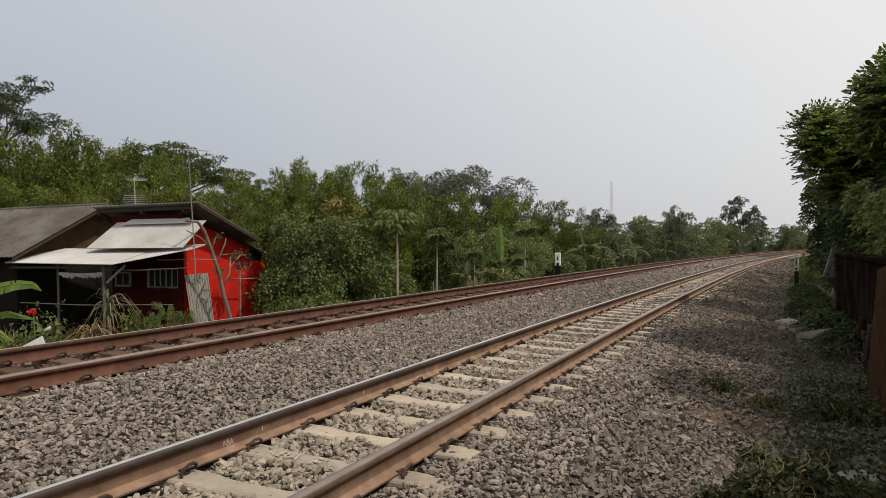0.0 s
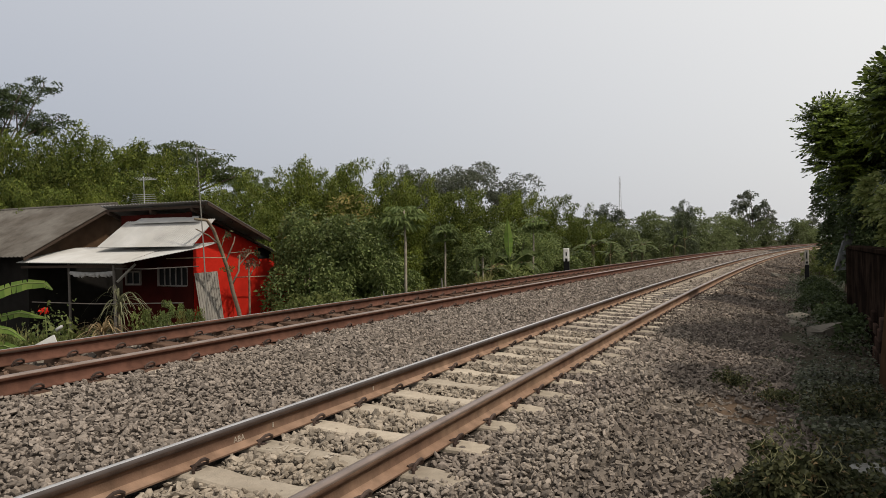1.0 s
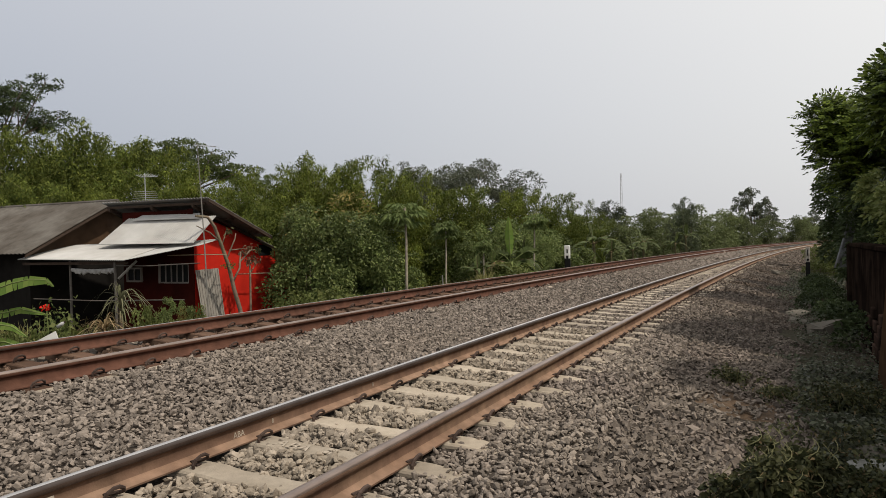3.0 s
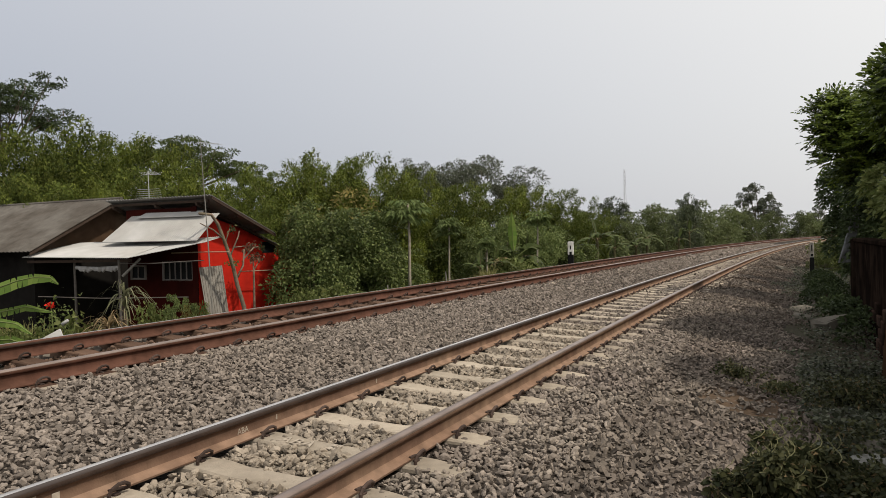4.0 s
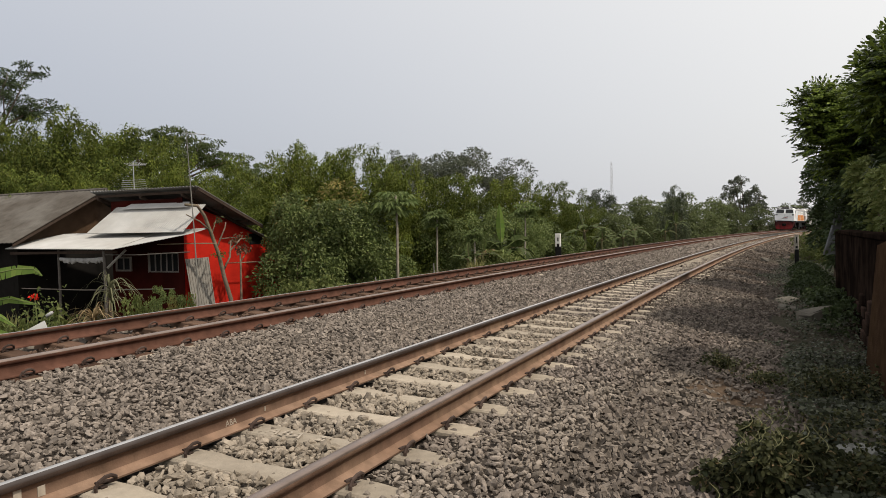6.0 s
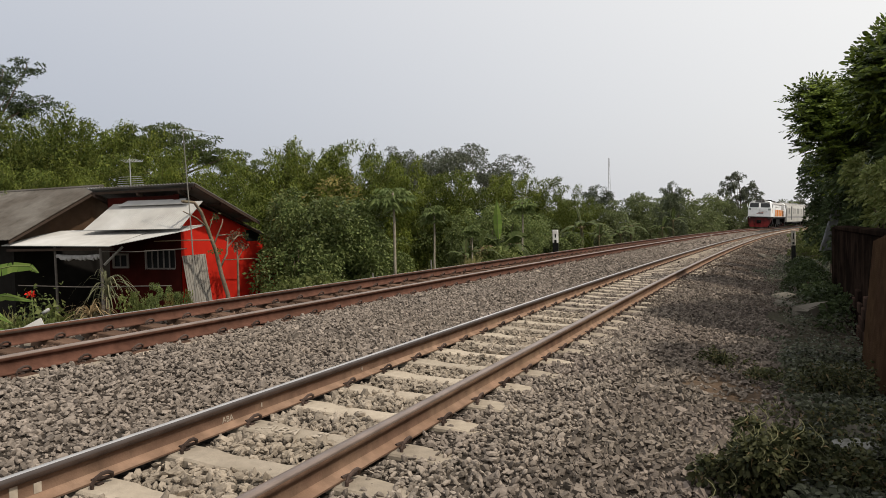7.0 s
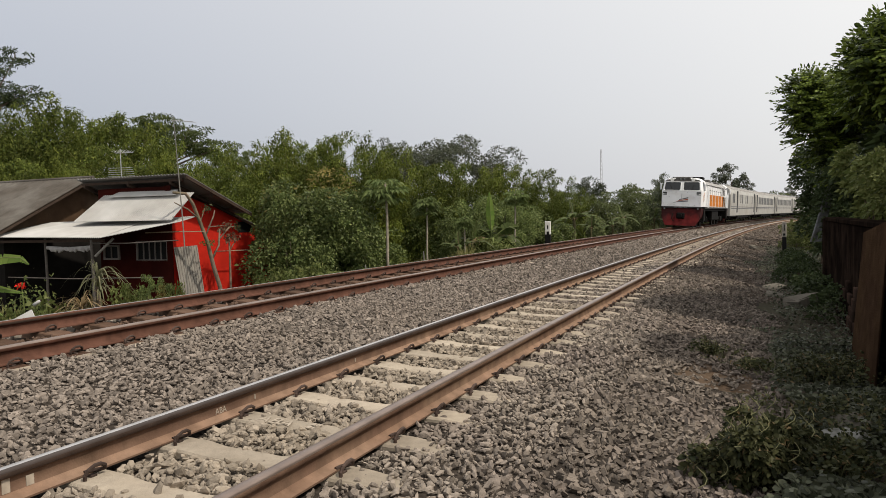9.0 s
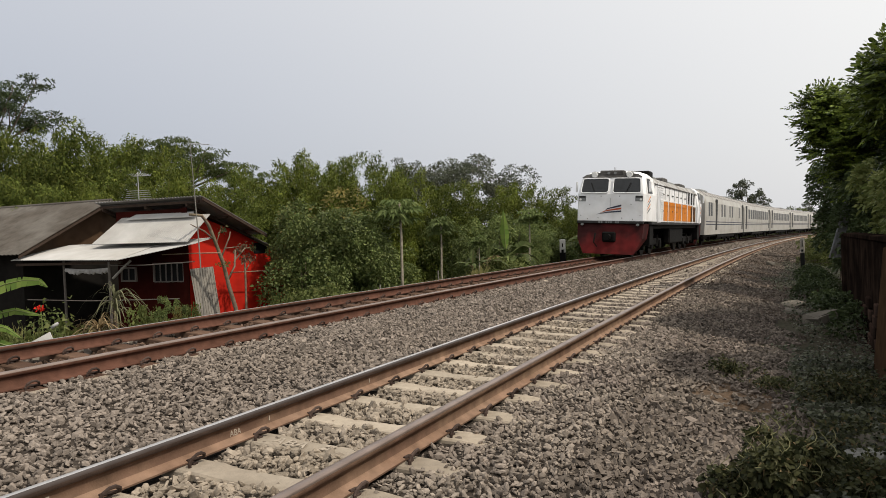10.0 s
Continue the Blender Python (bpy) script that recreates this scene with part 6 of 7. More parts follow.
# most inner blobs of this tree are unseen, added to shade the weeds
build_near_tree("tree", "dark leafy tree with feathered leaves over the wall", 7.6, 9.2, -0.5, [(-1.85, -0.3, 3.4, 0.3, 0.8), (-1.6, -0.2, 3.15, 0.42, 0.9), (-1.35, -0.1, 3.55, 0.55, 0.9), (-1.0, 0.3, 3.3, 0.6, 0.9), (0.2, 0.8, 3.7, 0.6, 0.9)], 3000, 41,
                [([(0, 0, 0), (0.05, 0.1, 1.0), (0, 0, 2.2)], 0.12), ([(0.4, -0.6, 0), (0.3, -0.5, 1.2), (0.3, -0.6, 2.4)], 0.08)],
                inner=[(-1.5, -0.2, 2.5, 0.5, 0.9), (-1.1, 0.4, 2.3, 0.6, 0.9), (-2.0, -4.7, 3.3, 0.9, 0.8), (-2.4, -3.2, 3.4, 0.8, 0.8), (-1.5, -6.2, 3.4, 1.0, 0.9), (-0.1, -3.4, 3.0, 1.2, 0.9), (0.8, -5.0, 3.4, 1.3, 0.9), (1.4, -2.0, 4.2, 1.3, 0.9), (0.9, 0.6, 4.6, 1.1, 0.9), (1.8, 2.0, 4.2, 1.2, 0.9), (0, 0, 3.6, 1.0, 0.9), (0.6, -0.9, 3.3, 0.9, 0.9), (-0.7, -0.8, 2.6, 0.75, 0.8), (0.2, 0.6, 4.4, 0.7, 0.8), (0.4, -1.8, 2.7, 0.8, 0.8), (0, 0, 2.2, 0.9, 0.8)])
build_near_tree("tree", "leafy tree hanging over the line beside the wall", 9.64, 15.0, -0.5, [(-1.5, 0.2, 4.1, 0.42, 0.9), (-1.35, 0.2, 3.2, 0.32, 0.9), (-1.4, 0.2, 3.75, 0.42, 0.9), (-1.0, 0.3, 3.95, 0.5, 0.9), (-0.7, 0.4, 2.9, 0.5, 0.9), (0, 0, 3.7, 0.95, 0.9), (-0.8, 0.6, 3.8, 0.6, 0.9), (-0.6, -0.4, 3.6, 0.75, 0.9), (0.3, -1.0, 3.5, 0.9, 0.9), (0.0, 0.4, 2.6, 0.8, 0.9), (0.4, -0.8, 4.0, 0.6, 0.8)], 5000, 42,
                [([(0, 0, 0), (0.05, 0.1, 1.2), (0, 0, 2.6)], 0.14), ([(0.5, 1.4, 0), (0.5, 1.3, 1.5), (0.3, 1.0, 2.8)], 0.1)],
                inner=[(-1.1, 0.3, 3.6, 0.4, 0.9), (-0.6, 0.4, 2.8, 0.45, 0.9), (0, 0, 3.6, 0.75, 0.9), (-0.6, -0.2, 3.5, 0.55, 0.9), (0.3, -0.9, 3.4, 0.75, 0.9), (0.1, 0.4, 2.5, 0.7, 0.9), (0.4, 0.3, 1.6, 0.7, 0.9)])
build_creeper("creeper", "dark creeper hanging from the fence and trunks", [(11.0, 19.5, 0.2, 0.3, 1.8), (11.2, 20.0, 1.2, 0.35, 1.6), (11.05, 19.5, 2.0, 0.4, 1.2), (11.05, 19.2, 1.4, 0.5, 1.7), (10.5, 18.2, 2.2, 0.6, 1.2), (11.3, 20.3, 0.8, 0.7, 1.7), (9.2, 15.8, 0.9, 0.55, 2.0), (8.8, 14.4, 1.9, 0.6, 0.9), (11.4, 20.6, 2.2, 0.8, 1.2), (9.9, 17.0, 0.4, 0.6, 1.6)], 15000, 0.12, DARK_LEAF, 43)
build_creeper("creeper", "dusty creeper growing over the wall's coping", [(6.7, 9.4, 1.2, 0.45, 0.5), (7.15, 10.6, 1.2, 0.5, 0.6), (6.1, 8.2, 1.15, 0.35, 0.5), (7.7, 11.8, 1.1, 0.5, 0.8), (7.6, 12.3, 1.9, 0.5, 0.8), (7.45, 12.0, 1.5, 0.4, 0.8)], 4600, 0.095, LOW_LEAF, 44)
build_creeper("creeper", "sunlit yellow-green creeper hanging over the wall", [(4.75, 7.3, 1.5, 0.34, 0.8), (5.05, 7.5, 1.3, 0.3, 0.7), (5.2, 7.9, 1.4, 0.35, 0.7)], 2600, 0.062, LOW_LEAF, 45)
build_creeper("creeper", "dark low creeper at the foot of the wall", [(*along(8.5 + 1.05 * i, (3.66 if i < 4 else 3.3) + 0.15 * math.sin(i * 2.1))[:2], -0.33 + 0.06 * math.sin(i * 1.3), 0.34 + 0.06 * math.cos(i * 2.7), 0.85) for i in range(14)], 7000, 0.075, DARK_LEAF, 46)
build_ground_cover()
build_leafy_weed(1.76, 3.95, 0.52, 0.62, 51, "bushy olive-green weed at the edge of the ballast", 5600)
build_leafy_weed(2.4, 4.2, 0.26, 0.9, 52, "low leafy weed on dry soil", 2600)
build_leafy_weed(3.1, 5.0, 0.22, 1.2, 55, "low leafy weed on dry soil", 2600)
build_leafy_weed(3.7, 6.6, 0.25, 1.2, 56, "low leafy weed on dry soil", 2400)
build_leafy_weed(2.9, 7.4, 0.24, 0.4, 53, "small green weed growing through the ballast", 500)
build_leafy_weed(3.15, 6.9, 0.12, 0.7, 57, "low grey-green weed among the stones", 700)
build_post(27.6, 3.05, 1.2, 0.15, "black marker post with a dirty white head greyed for shade", 0.62, [(-0.12, 0.72, 0.12, 0.92), (-0.25, 0.56, 0.25, 0.63)])
build_post(27.7, -6.6, 1.75, 0.25, "white marker post with black figures on a black base", 1.16, [(-0.1, 0.8, 0.12, 0.9), (-0.2, 0.62, 0.22, 0.74)])
build_rubble()

# ---- the radio mast ----
def build_mast():
    t = new("radio_mast")
    t.matrix_basis = pose(0.24 * 330, 330, -1)
    tagged(t, "slim far radio mast of steel lattice", "radio mast")
    for a in (0, 2.09, 4.19):
        part("leg", a_tube([(1.1 * math.cos(a), 1.1 * math.sin(a), 0), (0.3 * math.cos(a), 0.3 * math.sin(a), 33)], 0.09, 4), ALU, t)
    for i in range(16):
        z = i * 2.05
        r0, r1 = 1.1 - 0.8 * z / 33, 1.1 - 0.8 * (z + 2.05) / 33
        for a, b in ((0, 2.09), (2.09, 4.19), (4.19, 0)):
            part("brace", a_tube([(r0 * math.cos(a), r0 * math.sin(a), z), (r1 * math.cos(b), r1 * math.sin(b), z + 2.05)], 0.05, 3), ALU, t)


# ---- the train ----
LOCO_WHITE = material("loco_white", (0.82, 0.83, 0.84), 0.4, scale=2, vary=0.05, bump=0.02, second=(0.66, 0.65, 0.63), blotch=0.5, blotch_scale=1.8)
DARK_BROW = material("sooty_grey", (0.075, 0.072, 0.068), 0.7, scale=4, vary=0.3, bump=0.05, second=(0.13, 0.125, 0.12), blotch=0.6, blotch_scale=2)
LOCO_ORANGE = material("loco_orange", (0.6, 0.2, 0.018), 0.55, scale=2, vary=0.08, bump=0.02)
LOCO_RED = material("pilot_red", (0.115, 0.015, 0.015), 0.8, scale=3, vary=0.3, second=(0.03, 0.012, 0.012), blotch=0.9, blotch_scale=1.1, bump=0.05)
GREY_ROOF = material("loco_grey", (0.22, 0.23, 0.23), 0.6, scale=3, vary=0.2, bump=0.05)
LOCO_ROOF = material("dirty_loco_roof", (0.36, 0.36, 0.35), 0.6, scale=3, vary=0.2, bump=0.05, second=(0.17, 0.15, 0.13), blotch=0.7, blotch_scale=0.9)
BOGIE = material("bogie_black", (0.009, 0.0085, 0.008), 0.7, 0.2, scale=4, vary=0.4, bump=0.1)
WHEEL = material("wheel_steel", (0.025, 0.021, 0.019), 0.5, 0.6, vary=0.2)
CAR_WHITE = material("coach_white", (0.4, 0.395, 0.37), 0.45, scale=2, vary=0.08, bump=0.02, second=(0.28, 0.26, 0.23), blotch=0.5, blotch_scale=0.8)
CAR_ROOF = material("coach_roof", (0.31, 0.3, 0.285), 0.6, scale=2, vary=0.12, bump=0.05, second=(0.27, 0.25, 0.23), blotch=0.7, blotch_scale=0.6)
STRIPE = material("dark_stripe", (0.05, 0.055, 0.08), 0.5, vary=0.1)
CAB_GLASS = material("grey_windscreen_glass", (0.02, 0.022, 0.024), 0.12, spec=0.35, scale=3, vary=0.3, bump=0)
GRIME = material("brown_grime", (0.055, 0.036, 0.024), 0.85, scale=5, vary=0.4, second=(0.16, 0.075, 0.025), blotch=0.6, blotch_scale=2.5, bump=0.1)
EMBLEM_RED = material("emblem_red", (0.42, 0.1, 0.05), 0.55, vary=0.1, bump=0)
LAMP_GLASS = material("lamp_glass", (0.75, 0.75, 0.72), 0.15, spec=0.6, vary=0.05, bump=0)
DARK_GREY = material("dark_grey_steel", (0.045, 0.045, 0.045), 0.6, 0.2, scale=5, vary=0.25)


def loft(sections, closed=True):
    """A body through cross-sections: a list of rings with the same number of points."""
    bm = bmesh.new()
    rings = [[bm.verts.new(p) for p in s] for s in sections]
    n = len(rings[0])
    for r, q in zip(rings, rings[1:]):
        for k in range(n):
            bm.faces.new((r[k], r[(k + 1) % n], q[(k + 1) % n], q[k]))
    for r in (rings[0], rings[-1]):
        for k in range(n // 2 - 1):
            bm.faces.new((r[k], r[k + 1], r[n - 2 - k], r[n - 1 - k]))
    bmesh.ops.recalc_face_normals(bm, faces=bm.faces)
    return bm


def wheel_mesh(r=0.46):
    bm = bmesh.new()
    prof = [(-0.07, 0.05), (-0.07, r - 0.08), (-0.065, r + 0.025), (-0.035, r + 0.025), (-0.03, r), (0.065, r - 0.01), (0.065, r - 0.07), (0.02, r - 0.1), (0.03, 0.12), (0.09, 0.1), (0.09, 0.02)]
    n = 20
    rings = [[bm.verts.new((x, q * math.cos(2 * math.pi * k / n), q * math.sin(2 * math.pi * k / n))) for x, q in prof] for k in range(n)]
    for i in range(n):
        a, b = rings[i], rings[(i + 1) % n]
        for j in range(len(prof) - 1):
            bm.faces.new((a[j], a[j + 1], b[j + 1], b[j]))
    me = bpy.data.meshes.new("wheel")
    bm.to_mesh(me)
    bm.free()
    me.materials.append(WHEEL)
    return me


def bogie(parent, y, axles, wheel):
    reach = (len(axles) > 2 and 2.2) or 1.6
    bm = bmesh.new()
    for sx in (-1, 1):
        box(bm, sx * 0.98 - 0.06, y - reach, 0.45, sx * 0.98 + 0.06, y + reach, 0.72, 0.02)
        for a in axles:
            box(bm, sx * 1.0 - 0.1, y + a - 0.18, 0.3, sx * 1.0 + 0.1, y + a + 0.18, 0.66, 0.03)
        for a in axles[:-1]:
            tube(bm, [(sx * 1.0, y + a + 0.55, 0.38), (sx * 1.0, y + a + 0.55, 0.85)], 0.1, 8)
    box(bm, -0.9, y - 0.3, 0.45, 0.9, y + 0.3, 0.85, 0.02)
    b = part("bogie", bm, BOGIE, parent)
    for a in axles:
        for sx in (-1, 1):
            m = Matrix.Translation((sx * GAUGE / 2, y + a, 0.46)) @ (Matrix.Identity(4) if sx < 0 else Matrix.Rotation(math.pi, 4, "Z"))
            part("wheel", wheel, parent=b, m=m)
    return b


def cab_ring(y, w, z_roof, lean=0.0):
    """Cross-section of a cab: upright sides to the window sill, then leaning in to a domed roof."""
    return [(-w, y, 1.45), (-w, y, 2.5), (-w * 0.9, y - lean, 3.2), (-w * 0.72, y - lean * 1.2, z_roof - 0.06), (-w * 0.3, y - lean * 1.3, z_roof), (w * 0.3, y - lean * 1.3, z_roof), (w * 0.72, y - lean * 1.2, z_roof - 0.06), (w * 0.9, y - lean, 3.2), (w, y, 2.5), (w, y, 1.45)]


def build_locomotive():
    t = new("locomotive")
    tagged(t, "white diesel locomotive with orange sides and a red pilot", "locomotive")
    wheel = wheel_mesh()
    for end in (1, -1):
        def fy(y):
            return end * y
        rings = [cab_ring(fy(q), w, z, end * le) for q, w, z, le in ((7.88, 1.22, 3.26, 0.2), (7.8, 1.27, 3.33, 0.2), (7.3, 1.3, 3.45, 0.0), (5.9, 1.3, 3.45, 0.0))]
        cab = part("cab", loft(rings), LOCO_WHITE, t, "white driver's cab with two wide windscreens")
        # windscreens, leaning with the face
        for sx in (-1, 1):
            pts = []
            for u, v in ((0.09, 0.12), (0.12, 0.03), (0.19, 0.0), (0.93, 0.0), (0.99, 0.03), (1.01, 0.13), (0.97, 0.86), (0.94, 0.94), (0.87, 0.97), (0.19, 0.97), (0.12, 0.94), (0.09, 0.86)):
                z = 2.55 + 0.6 * v
                lean = 0.2 * (z - 2.5) / 0.7
                pts.append((sx * (u * 1.14 - 0.02), fy(7.9 - lean), z))
            part("windscreen", slab(pts, (0, fy(0.012), 0)), CAB_GLASS, cab, "dark grey windscreen")
            rim = bmesh.new()
            for i in range(12):
                a, b = pts[i], pts[(i + 1) % 12]
                tube(rim, [(a[0], a[1] + fy(0.012), a[2]), (b[0], b[1] + fy(0.012), b[2])], 0.022, 5)
            part("windscreen_rim", rim, LOCO_WHITE, cab)
            part("wiper", a_tube([(sx * 0.6, fy(7.93), 2.58), (sx * 0.75, fy(7.84), 2.95)], 0.012, 4), BOGIE, cab)
            lamp = bmesh.new()
            tube(lamp, [(sx * 0.66, fy(7.3), 3.28), (sx * 0.66, fy(7.72), 3.28)], [0.135, 0.135], 16)
            smooth(part("headlight_housing", lamp, GREY_ROOF, cab))
            part("headlight", a_tube([(sx * 0.66, fy(7.72), 3.28), (sx * 0.66, fy(7.745), 3.28)], [0.12, 0.105], 16), LAMP_GLASS, cab, "round clear headlight")
            part("marker_recess", a_box(sx * 0.93, fy(7.86), 2.22, sx * 1.21, fy(7.893), 2.44, 0.006), GREY_ROOF, cab, "grey recess of the marker light")
            # a dark strip stands in for the shade under the recess's upper edge
            part("recess_shade", a_box(sx * 0.95, fy(7.89), 2.36, sx * 1.2, fy(7.905), 2.43), DARK_GREY, cab)
            for u, v in ((0.35, 2.42), (0.78, 2.1), (0.45, 1.56), (0.85, 1.52), (1.12, 1.66)):
                part("bolt", a_tube([(sx * u, fy(7.87), v), (sx * u, fy(7.9), v)], 0.016, 6), DARK_GREY, cab)
            part("marker_light", a_tube([(sx * 1.14, fy(7.87), 2.29), (sx * 1.14, fy(7.91), 2.29)], 0.045, 10), LAMP_GLASS, cab)
            part("lower_lamp", a_tube([(sx * 1.05, fy(7.88), 1.3), (sx * 1.05, fy(7.96), 1.3)], 0.05, 10), GREY_ROOF, cab)
            # side window and door
            part("side_window", slab([(sx * 1.302, fy(7.35), 2.56), (sx * 1.302, fy(6.6), 2.56), (sx * 1.185, fy(6.6), 3.14), (sx * 1.185, fy(7.2), 3.14)], (sx * 0.012, 0, 0)), GLASS, cab, "dark cab side window")
            part("mirror", a_box(sx * 1.36, fy(7.5), 2.6, sx * 1.44, fy(7.56), 3.02, 0.015), LOCO_WHITE, cab)
            for k in range(4):
                part("flash", slab([(sx * 1.302, fy(7.5), 1.75 + 0.13 * k), (sx * 1.302, fy(6.95), 1.95 + 0.15 * k), (sx * 1.302, fy(6.95), 2.0 + 0.15 * k), (sx * 1.302, fy(7.4), 1.83 + 0.13 * k)], (sx * 0.006, 0, 0)), (STRIPE, LOCO_ORANGE, STRIPE, LOCO_ORANGE)[k], cab)
            for q in (5.75, 6.0):
                part("grab_rail", a_tube([(sx * 1.42, fy(q), 1.4), (sx * 1.42, fy(q), 2.7)], 0.02, 5), LOCO_WHITE, t)
        part("number_box", a_box(-0.46, fy(7.1), 3.24, 0.46, fy(7.7), 3.45, 0.04), DARK_BROW, cab)
        for sx in (-0.12, 0.12):
            part("centre_lamp", a_tube([(sx, fy(7.7), 3.34), (sx, fy(7.715), 3.34)], 0.055, 10), GREY_ROOF, cab)
        brow = [(sx * x, fy(y), z) for sx, x, y, z in ((-1, 1.15, 7.7, 3.17), (1, 1.15, 7.7, 3.17), (1, 0.98, 7.66, 3.29), (1, 0.4, 7.65, 3.37), (-1, 0.4, 7.65, 3.37), (-1, 0.98, 7.66, 3.29))]
        part("brow", slab(brow, (0, fy(0.02), 0)), DARK_BROW, cab, "dark grey panel over the windscreens")
        # bow-shaped emblem as plain stripes, and the band under the cab
        for k in range(3):
            part("emblem", slab([(end * (0.55 - 0.16 * k), fy(7.885), 1.7 + 0.06 * k), (end * 0.1, fy(7.885), 1.765 + 0.07 * k), (end * -0.42, fy(7.885), 1.8 + 0.11 * k), (end * -0.42, fy(7.885), 1.86 + 0.115 * k), (end * 0.1, fy(7.885), 1.81 + 0.07 * k)], (0, fy(0.006), 0)), (STRIPE, EMBLEM_RED, STRIPE)[k], cab)
        part("seam", a_box(-0.006, fy(7.87), 2.0, 0.006, fy(7.887), 2.34), GREY_ROOF, cab)
        part("number_band", a_box(-1.26, fy(7.8), 1.34, 1.26, fy(7.93), 1.45, 0.02), DARK_GREY, cab)
        for k in range(9):
            if k in (2, 6):
                continue
            part("mark", a_box(-0.36 + 0.09 * k, fy(7.93), 1.365, -0.3 + 0.09 * k, fy(7.936), 1.43), GREY_ROOF, cab)
        pil = loft([[(-1.25, fy(7.82), 1.34), (1.25, fy(7.82), 1.34), (1.28, fy(6.9), 1.34), (-1.28, fy(6.9), 1.34)], [(-1.22, fy(7.95), 0.75), (1.22, fy(7.95), 0.75), (1.2, fy(6.95), 0.75), (-1.2, fy(6.95), 0.75)], [(-0.95, fy(8.1), 0.14), (0.95, fy(8.1), 0.14), (0.95, fy(7.2), 0.3), (-0.95, fy(7.2), 0.3)]])
        part("pilot", pil, LOCO_RED, t, "dark red snow-plough shaped pilot")
        part("coupler_plate", a_box(-0.26, fy(7.9), 0.6, 0.26, fy(8.05), 1.02, 0.06), BOGIE, t)
        part("coupler", a_tube([(0, fy(7.9), 0.82), (0, fy(8.35), 0.82)], [0.11, 0.13], 8), BOGIE, t)
        part("hose", a_tube([(0.5, fy(8.05), 0.95), (0.52, fy(8.2), 0.6), (0.4, fy(8.15), 0.42)], 0.03, 5), BOGIE, t)
        bogie(t, fy(4.9), [-1.75, 0.0, 1.75], wheel)
        part("cab_step", a_box(-1.3, fy(6.2), 0.5, 1.3, fy(6.9), 1.3, 0.02), BOGIE, t)
    # long hood between the cabs
    w = 1.24
    rings = [[(-w, y, 1.45), (-w, y, 2.98), (-w * 0.8, y, 3.27), (-w * 0.35, y, 3.36), (w * 0.35, y, 3.36), (w * 0.8, y, 3.27), (w, y, 2.98), (w, y, 1.45)] for y in (-5.88, 5.88)]
    hood = part("hood", loft(rings), LOCO_WHITE, t, "white engine hood with grey grilles")
    part("hood_roof", loft([[(-w * 0.98, y, 3.02), (-w * 0.8, y, 3.275), (-w * 0.35, y, 3.366), (w * 0.35, y, 3.366), (w * 0.8, y, 3.275), (w * 0.98, y, 3.02)] for y in (-5.86, 5.86)]), LOCO_ROOF, hood, "dirty grey hood roof")
    for sx in (-1, 1):
        part("orange_panel", a_box(sx * w, -4.5, 1.5, sx * (w + 0.012), 3.75, 2.34), LOCO_ORANGE, hood, "orange side panel")
        part("grimy_panel", a_box(sx * w, -5.5, 1.5, sx * (w + 0.03), -3.9, 2.3, 0.01), GRIME, hood, "brown grimy side panel")
        for y0 in (4.0, 4.75):
            for k in range(15):
                part("louvre", a_box(sx * w, y0, 1.6 + 0.1 * k, sx * (w + 0.03), y0 + 0.6, 1.65 + 0.1 * k), LOCO_WHITE, hood)
        for y0 in (-5.1, -4.2, -3.3):
            part("grille", a_box(sx * w, y0, 2.38, sx * (w + 0.02), y0 + 0.62, 2.98, 0.01), BOGIE, hood, "dark engine grille")
            part("grille_post", a_box(sx * w, y0 + 0.68, 2.3, sx * (w + 0.05), y0 + 0.76, 3.0, 0.01), LOCO_WHITE, hood)
        # panel joints and door latches of the white upper side
        for y0 in (-2.4, -1.2, 0.0, 1.2, 2.4, 3.5):
            part("panel_joint", a_box(sx * w, y0, 1.5, sx * (w + 0.016), y0 + 0.03, 2.98), GREY_ROOF, hood)
            part("latch", a_box(sx * w, y0 + 0.3, 2.62, sx * (w + 0.03), y0 + 0.62, 2.67), DARK_BROW, hood)
            part("latch", a_box(sx * w, y0 + 0.35, 1.9, sx * (w + 0.03), y0 + 0.5, 1.95), DARK_BROW, hood)
        part("roof_gutter", a_box(sx * (w - 0.02), -5.86, 2.97, sx * (w + 0.03), 5.86, 3.02), DARK_BROW, hood)
        for k in range(7):
            y = -5.4 + 1.78 * k
            part("stanchion", a_tube([(sx * 1.38, y, 1.4), (sx * 1.38, y, 2.35)], 0.018, 5), LOCO_WHITE, t)
        part("handrail", a_tube([(sx * 1.38, -5.4, 2.35), (sx * 1.38, 5.3, 2.35)], 0.018, 5), LOCO_WHITE, t)
        part("walkway", a_box(sx * 1.2, -7.0, 1.32, sx * 1.39, 7.0, 1.44, 0.015), DARK_GREY, t)
        part("fuel_tank_side", a_box(sx * 0.9, -1.8, 0.45, sx * 1.2, 1.8, 1.15, 0.06), BOGIE, t)
    for y0, y1, h, wide, paint in ((-4.8, -3.2, 3.5, 0.8, DARK_BROW), (-2.2, -0.2, 3.46, 0.7, GREY_ROOF), (1.0, 2.0, 3.5, 0.9, DARK_BROW), (3.0, 4.6, 3.46, 0.75, GREY_ROOF), (5.0, 5.7, 3.56, 1.0, BOGIE)):
        part("roof_box", a_box(-wide, y0, 3.25, wide, y1, h, 0.05), paint, hood)
    for y0 in (-4.4, -3.6):
        part("fan", a_tube([(0, y0, 3.48), (0, y0, 3.54)], 0.36, 16), BOGIE, hood)
    part("exhaust", a_tube([(0, 0.5, 3.3), (0, 0.5, 3.46)], 0.16, 10), BOGIE, hood)
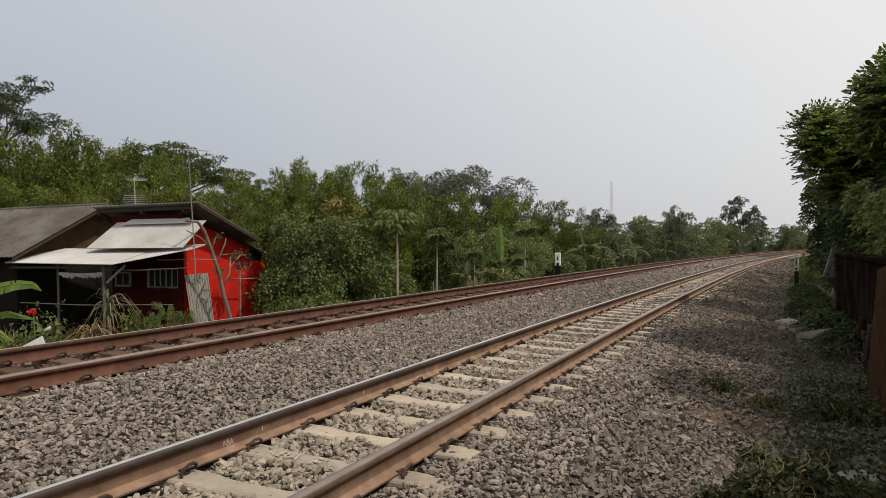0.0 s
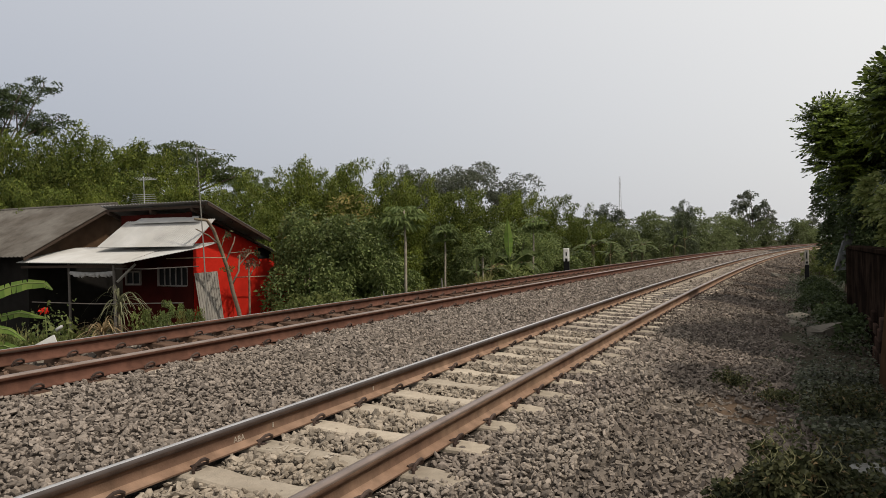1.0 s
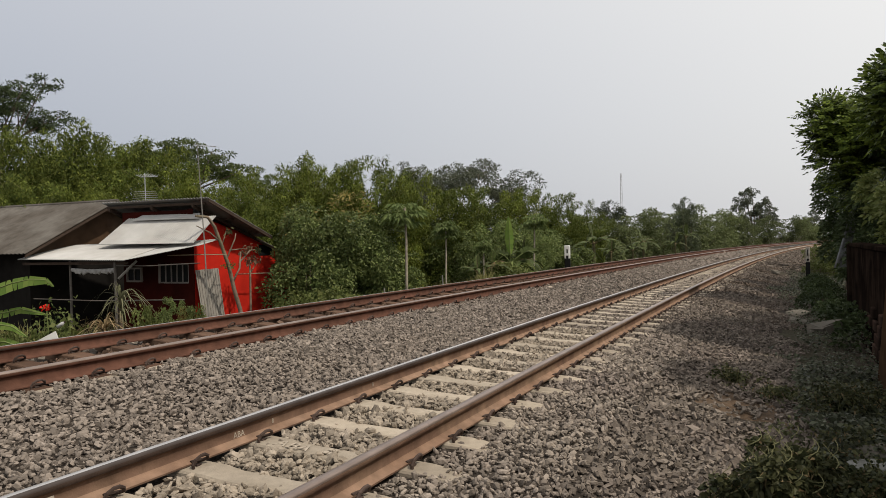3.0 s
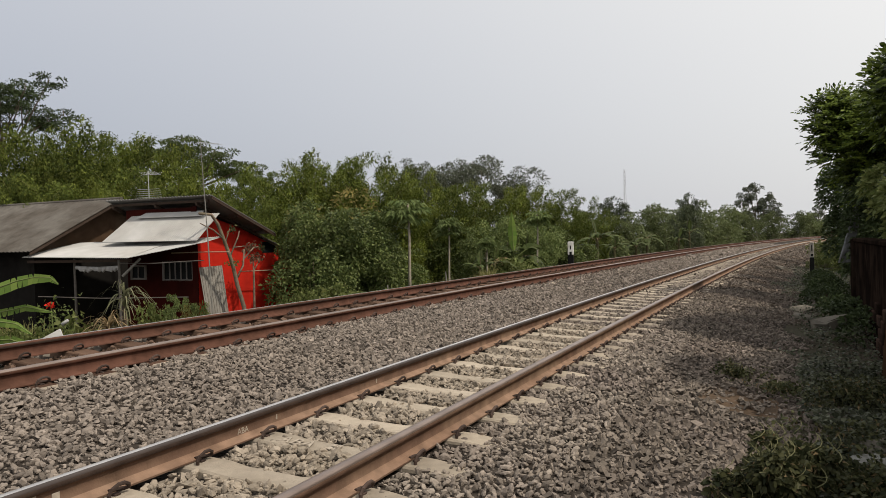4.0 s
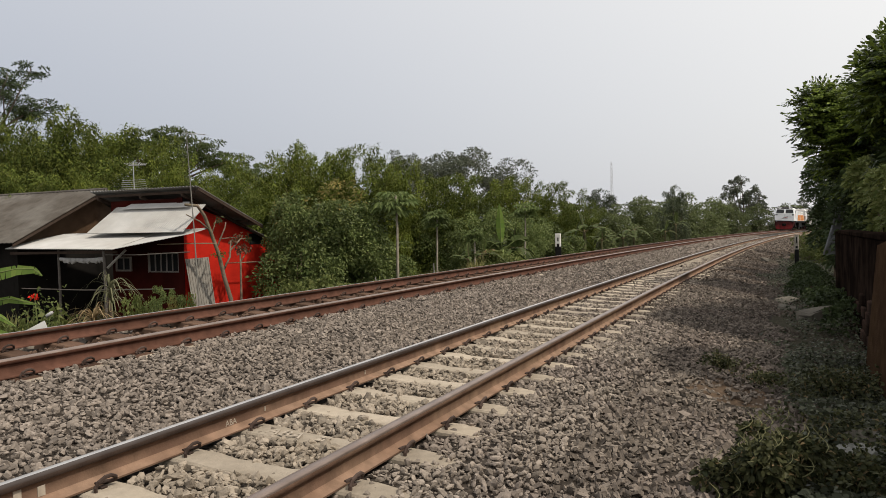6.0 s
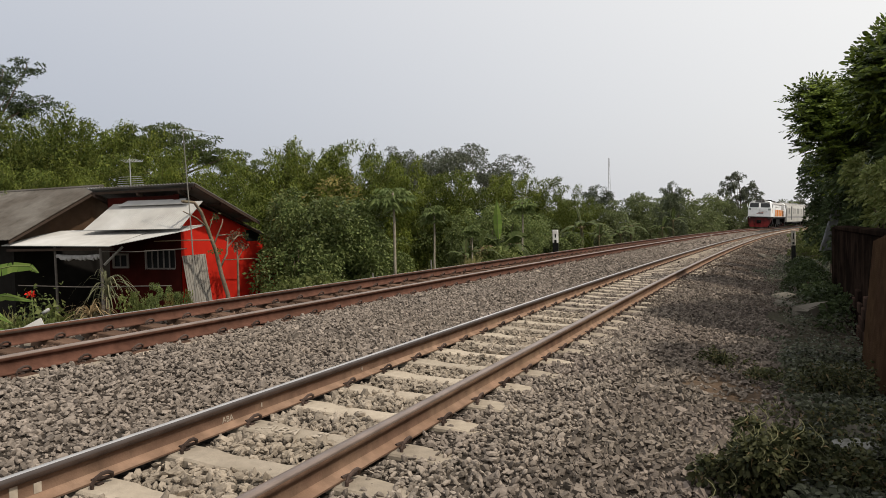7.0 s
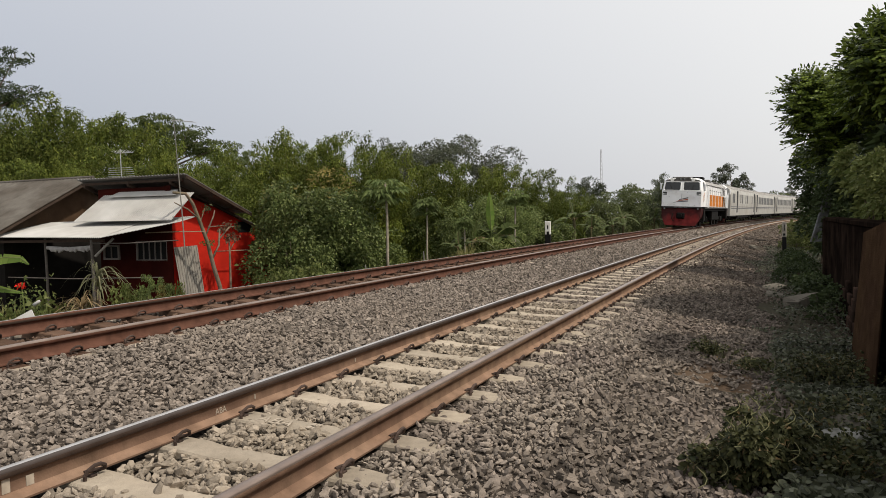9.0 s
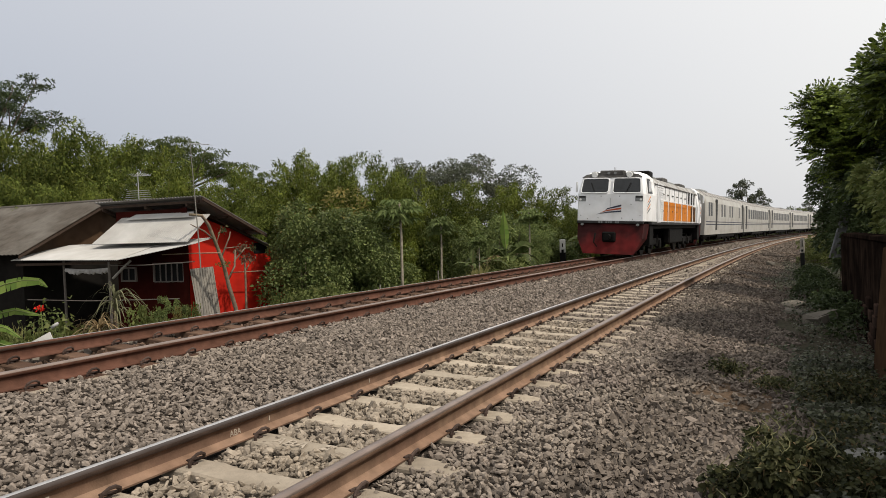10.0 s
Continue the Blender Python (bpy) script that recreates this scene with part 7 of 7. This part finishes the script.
    part("underframe", a_box(-1.2, -7.3, 1.15, 1.2, 7.3, 1.44, 0.02), BOGIE, t)
    # body widened by a twentieth to match its width in the camera's view
    for ob in t.children_recursive:
        if not ob.name.startswith(("wheel", "bogie")):
            ob.data.transform(Matrix.Diagonal((1.05, 1, 1, 1)))
    return t


def build_coach(name, label, windows, doors, end_door=True):
    t = new(name)
    tagged(t, label, "railway coach", group="coaches of the train")
    w, half = 1.46, 10.0
    ring = [(-w, 0.74), (-w - 0.01, 1.8), (-w + 0.02, 2.75), (-w + 0.14, 3.12), (-w * 0.62, 3.4), (-w * 0.25, 3.5)]
    ring = ring + [(-x, z) for x, z in reversed(ring)]
    body = part("body", loft([[(x * k, y, z if z < 1 else 0.95 + (z - 0.95) * (0.5 + 0.5 * k)) for x, z in ring] for y, k in ((-half, 0.96), (-half + 0.12, 1), (half - 0.12, 1), (half, 0.96))]), CAR_WHITE, t, "white coach body")
    roof = [(-w + 0.13, 3.13), (-w * 0.62, 3.415), (-w * 0.25, 3.515), (w * 0.25, 3.515), (w * 0.62, 3.415), (w - 0.13, 3.13)]
    part("roof", loft([[(x, y, z + 0.004) for x, z in roof] for y in (-half + 0.13, half - 0.13)]), CAR_ROOF, t, "pale ribbed roof")
    for k in range(12):
        y = -9.0 + 1.63 * k
        part("roof_rib", a_tube([(x * 1.004, y, z + 0.012) for x, z in roof], 0.018, 4), CAR_ROOF, t)
    for y in (-8.6, 8.6):
        part("roof_vent", a_box(-0.5, y - 0.35, 3.42, 0.5, y + 0.35, 3.58, 0.06), DARK_BROW, t, "dark roof vent")
    for y in (-6.5, 6.5):
        part("air_conditioner", a_box(-0.8, y - 1.3, 3.4, 0.8, y + 1.3, 3.6, 0.08), GREY_ROOF, t, "roof air conditioning unit")
    pane = bpy.data.meshes.new("window")
    bm = a_box(-0.006, -0.5, -0.42, 0.006, 0.5, 0.42)
    bm.to_mesh(pane)
    bm.free()
    pane.materials.append(GLASS)
    for sx in (-1, 1):
        for y, width in windows:
            part("window", pane, parent=t, m=Matrix.Translation((sx * (w - 0.002), y, 2.32)) @ Matrix.Rotation(sx * radians(-1.5), 4, "Y") @ Matrix.Diagonal((1, width, 1, 1)))
        for y in doors:
            part("door", a_box(sx * (w - 0.03), y - 0.36, 1.02, sx * (w + 0.016), y + 0.36, 3.0, 0.008), DARK_GREY, t, "dark recessed coach door")
        for z in (1.36, 1.52):
            part("stripe", a_box(sx * (w + 0.002), -9.85, z, sx * (w + 0.014), 9.85, z + 0.05), STRIPE, t)
        part("skirt", a_box(sx * (w - 0.14), -4.5, 0.5, sx * (w - 0.06), 4.5, 0.74, 0.015), BOGIE, t)
    for y in (-10.25, 10.25):
        part("gangway", a_box(-0.55, y - 0.28, 1.0, 0.55, y + 0.28, 3.1, 0.03), BOGIE, t, "black rubber gangway")
    part("underframe", a_box(-1.3, -9.9, 0.6, 1.3, 9.9, 0.73, 0.02), BOGIE, t)
    for y0, y1 in ((-4.0, -2.0), (-1.4, 0.6), (1.2, 3.8)):
        part("equipment_box", a_box(-1.2, y0, 0.35, 1.2, y1, 0.8, 0.04), BOGIE, t)
    wheel = wheel_mesh(0.4)
    bogie(t, 7.0, [-1.1, 1.1], wheel)
    bogie(t, -7.0, [-1.1, 1.1], wheel)
    return t


build_mast()
LOCO = build_locomotive()
POWER = build_coach("power_car", "white power car with few windows and twin stripes", [(8.6, 0.6), (7.7, 0.6), (3.0, 0.55), (1.6, 0.55), (-1.2, 0.5), (-2.6, 0.5), (-7.0, 0.5)], (5.6, -9.2))
COACH = build_coach("coach", "white passenger coach with dark windows and twin stripes", [(-7.2 + 1.6 * i, 0.95) for i in range(10)], (9.1, -9.1))
COACHES = [COACH] + [copy_thing(COACH, Matrix.Identity(4)) for _ in range(5)]


def on_line(s):
    """Pose of a vehicle whose middle is s metres along the far line, heading towards the eye."""
    x, y, a = along(s, FAR)
    return Matrix.Translation((x, y, FAR_Z + FAR_CANT * GAUGE / 2)) @ Matrix.Rotation(math.pi - a, 4, "Z") @ Matrix.Rotation(-math.atan(FAR_CANT), 4, "Y")


def motions():
    # the bamboo leans a little in the wind
    for k, (ob, at, turn) in enumerate(SWAYING):
        rows = []
        for i in range(21):
            t = 0.5 * i
            a = 0.9 * math.sin(1.9 * t + k * 1.7) + 0.5 * math.sin(3.1 * t + k)
            b = 0.6 * math.sin(1.4 * t + k * 2.3)
            rows.append((t, Matrix.Translation(at) @ Euler((radians(b), radians(a), 0)).to_matrix().to_4x4() @ Matrix.Rotation(turn, 4, "Z")))
        walk(ob, rows)

    def front(t):
        u = 10.0 - t
        return 24.7 + 23.0 * u - 0.13 * u * u
    times = [0.5 * i for i in range(21)]
    walk(LOCO, [(t, on_line(front(t) + 7.9)) for t in times])
    walk(POWER, [(t, on_line(front(t) + 15.85 + 0.7 + 10.2)) for t in times])
    for i, c in enumerate(COACHES):
        walk(c, [(t, on_line(front(t) + 15.85 + 0.7 + 10.2 + 21.05 * (i + 1))) for t in times])


motions()
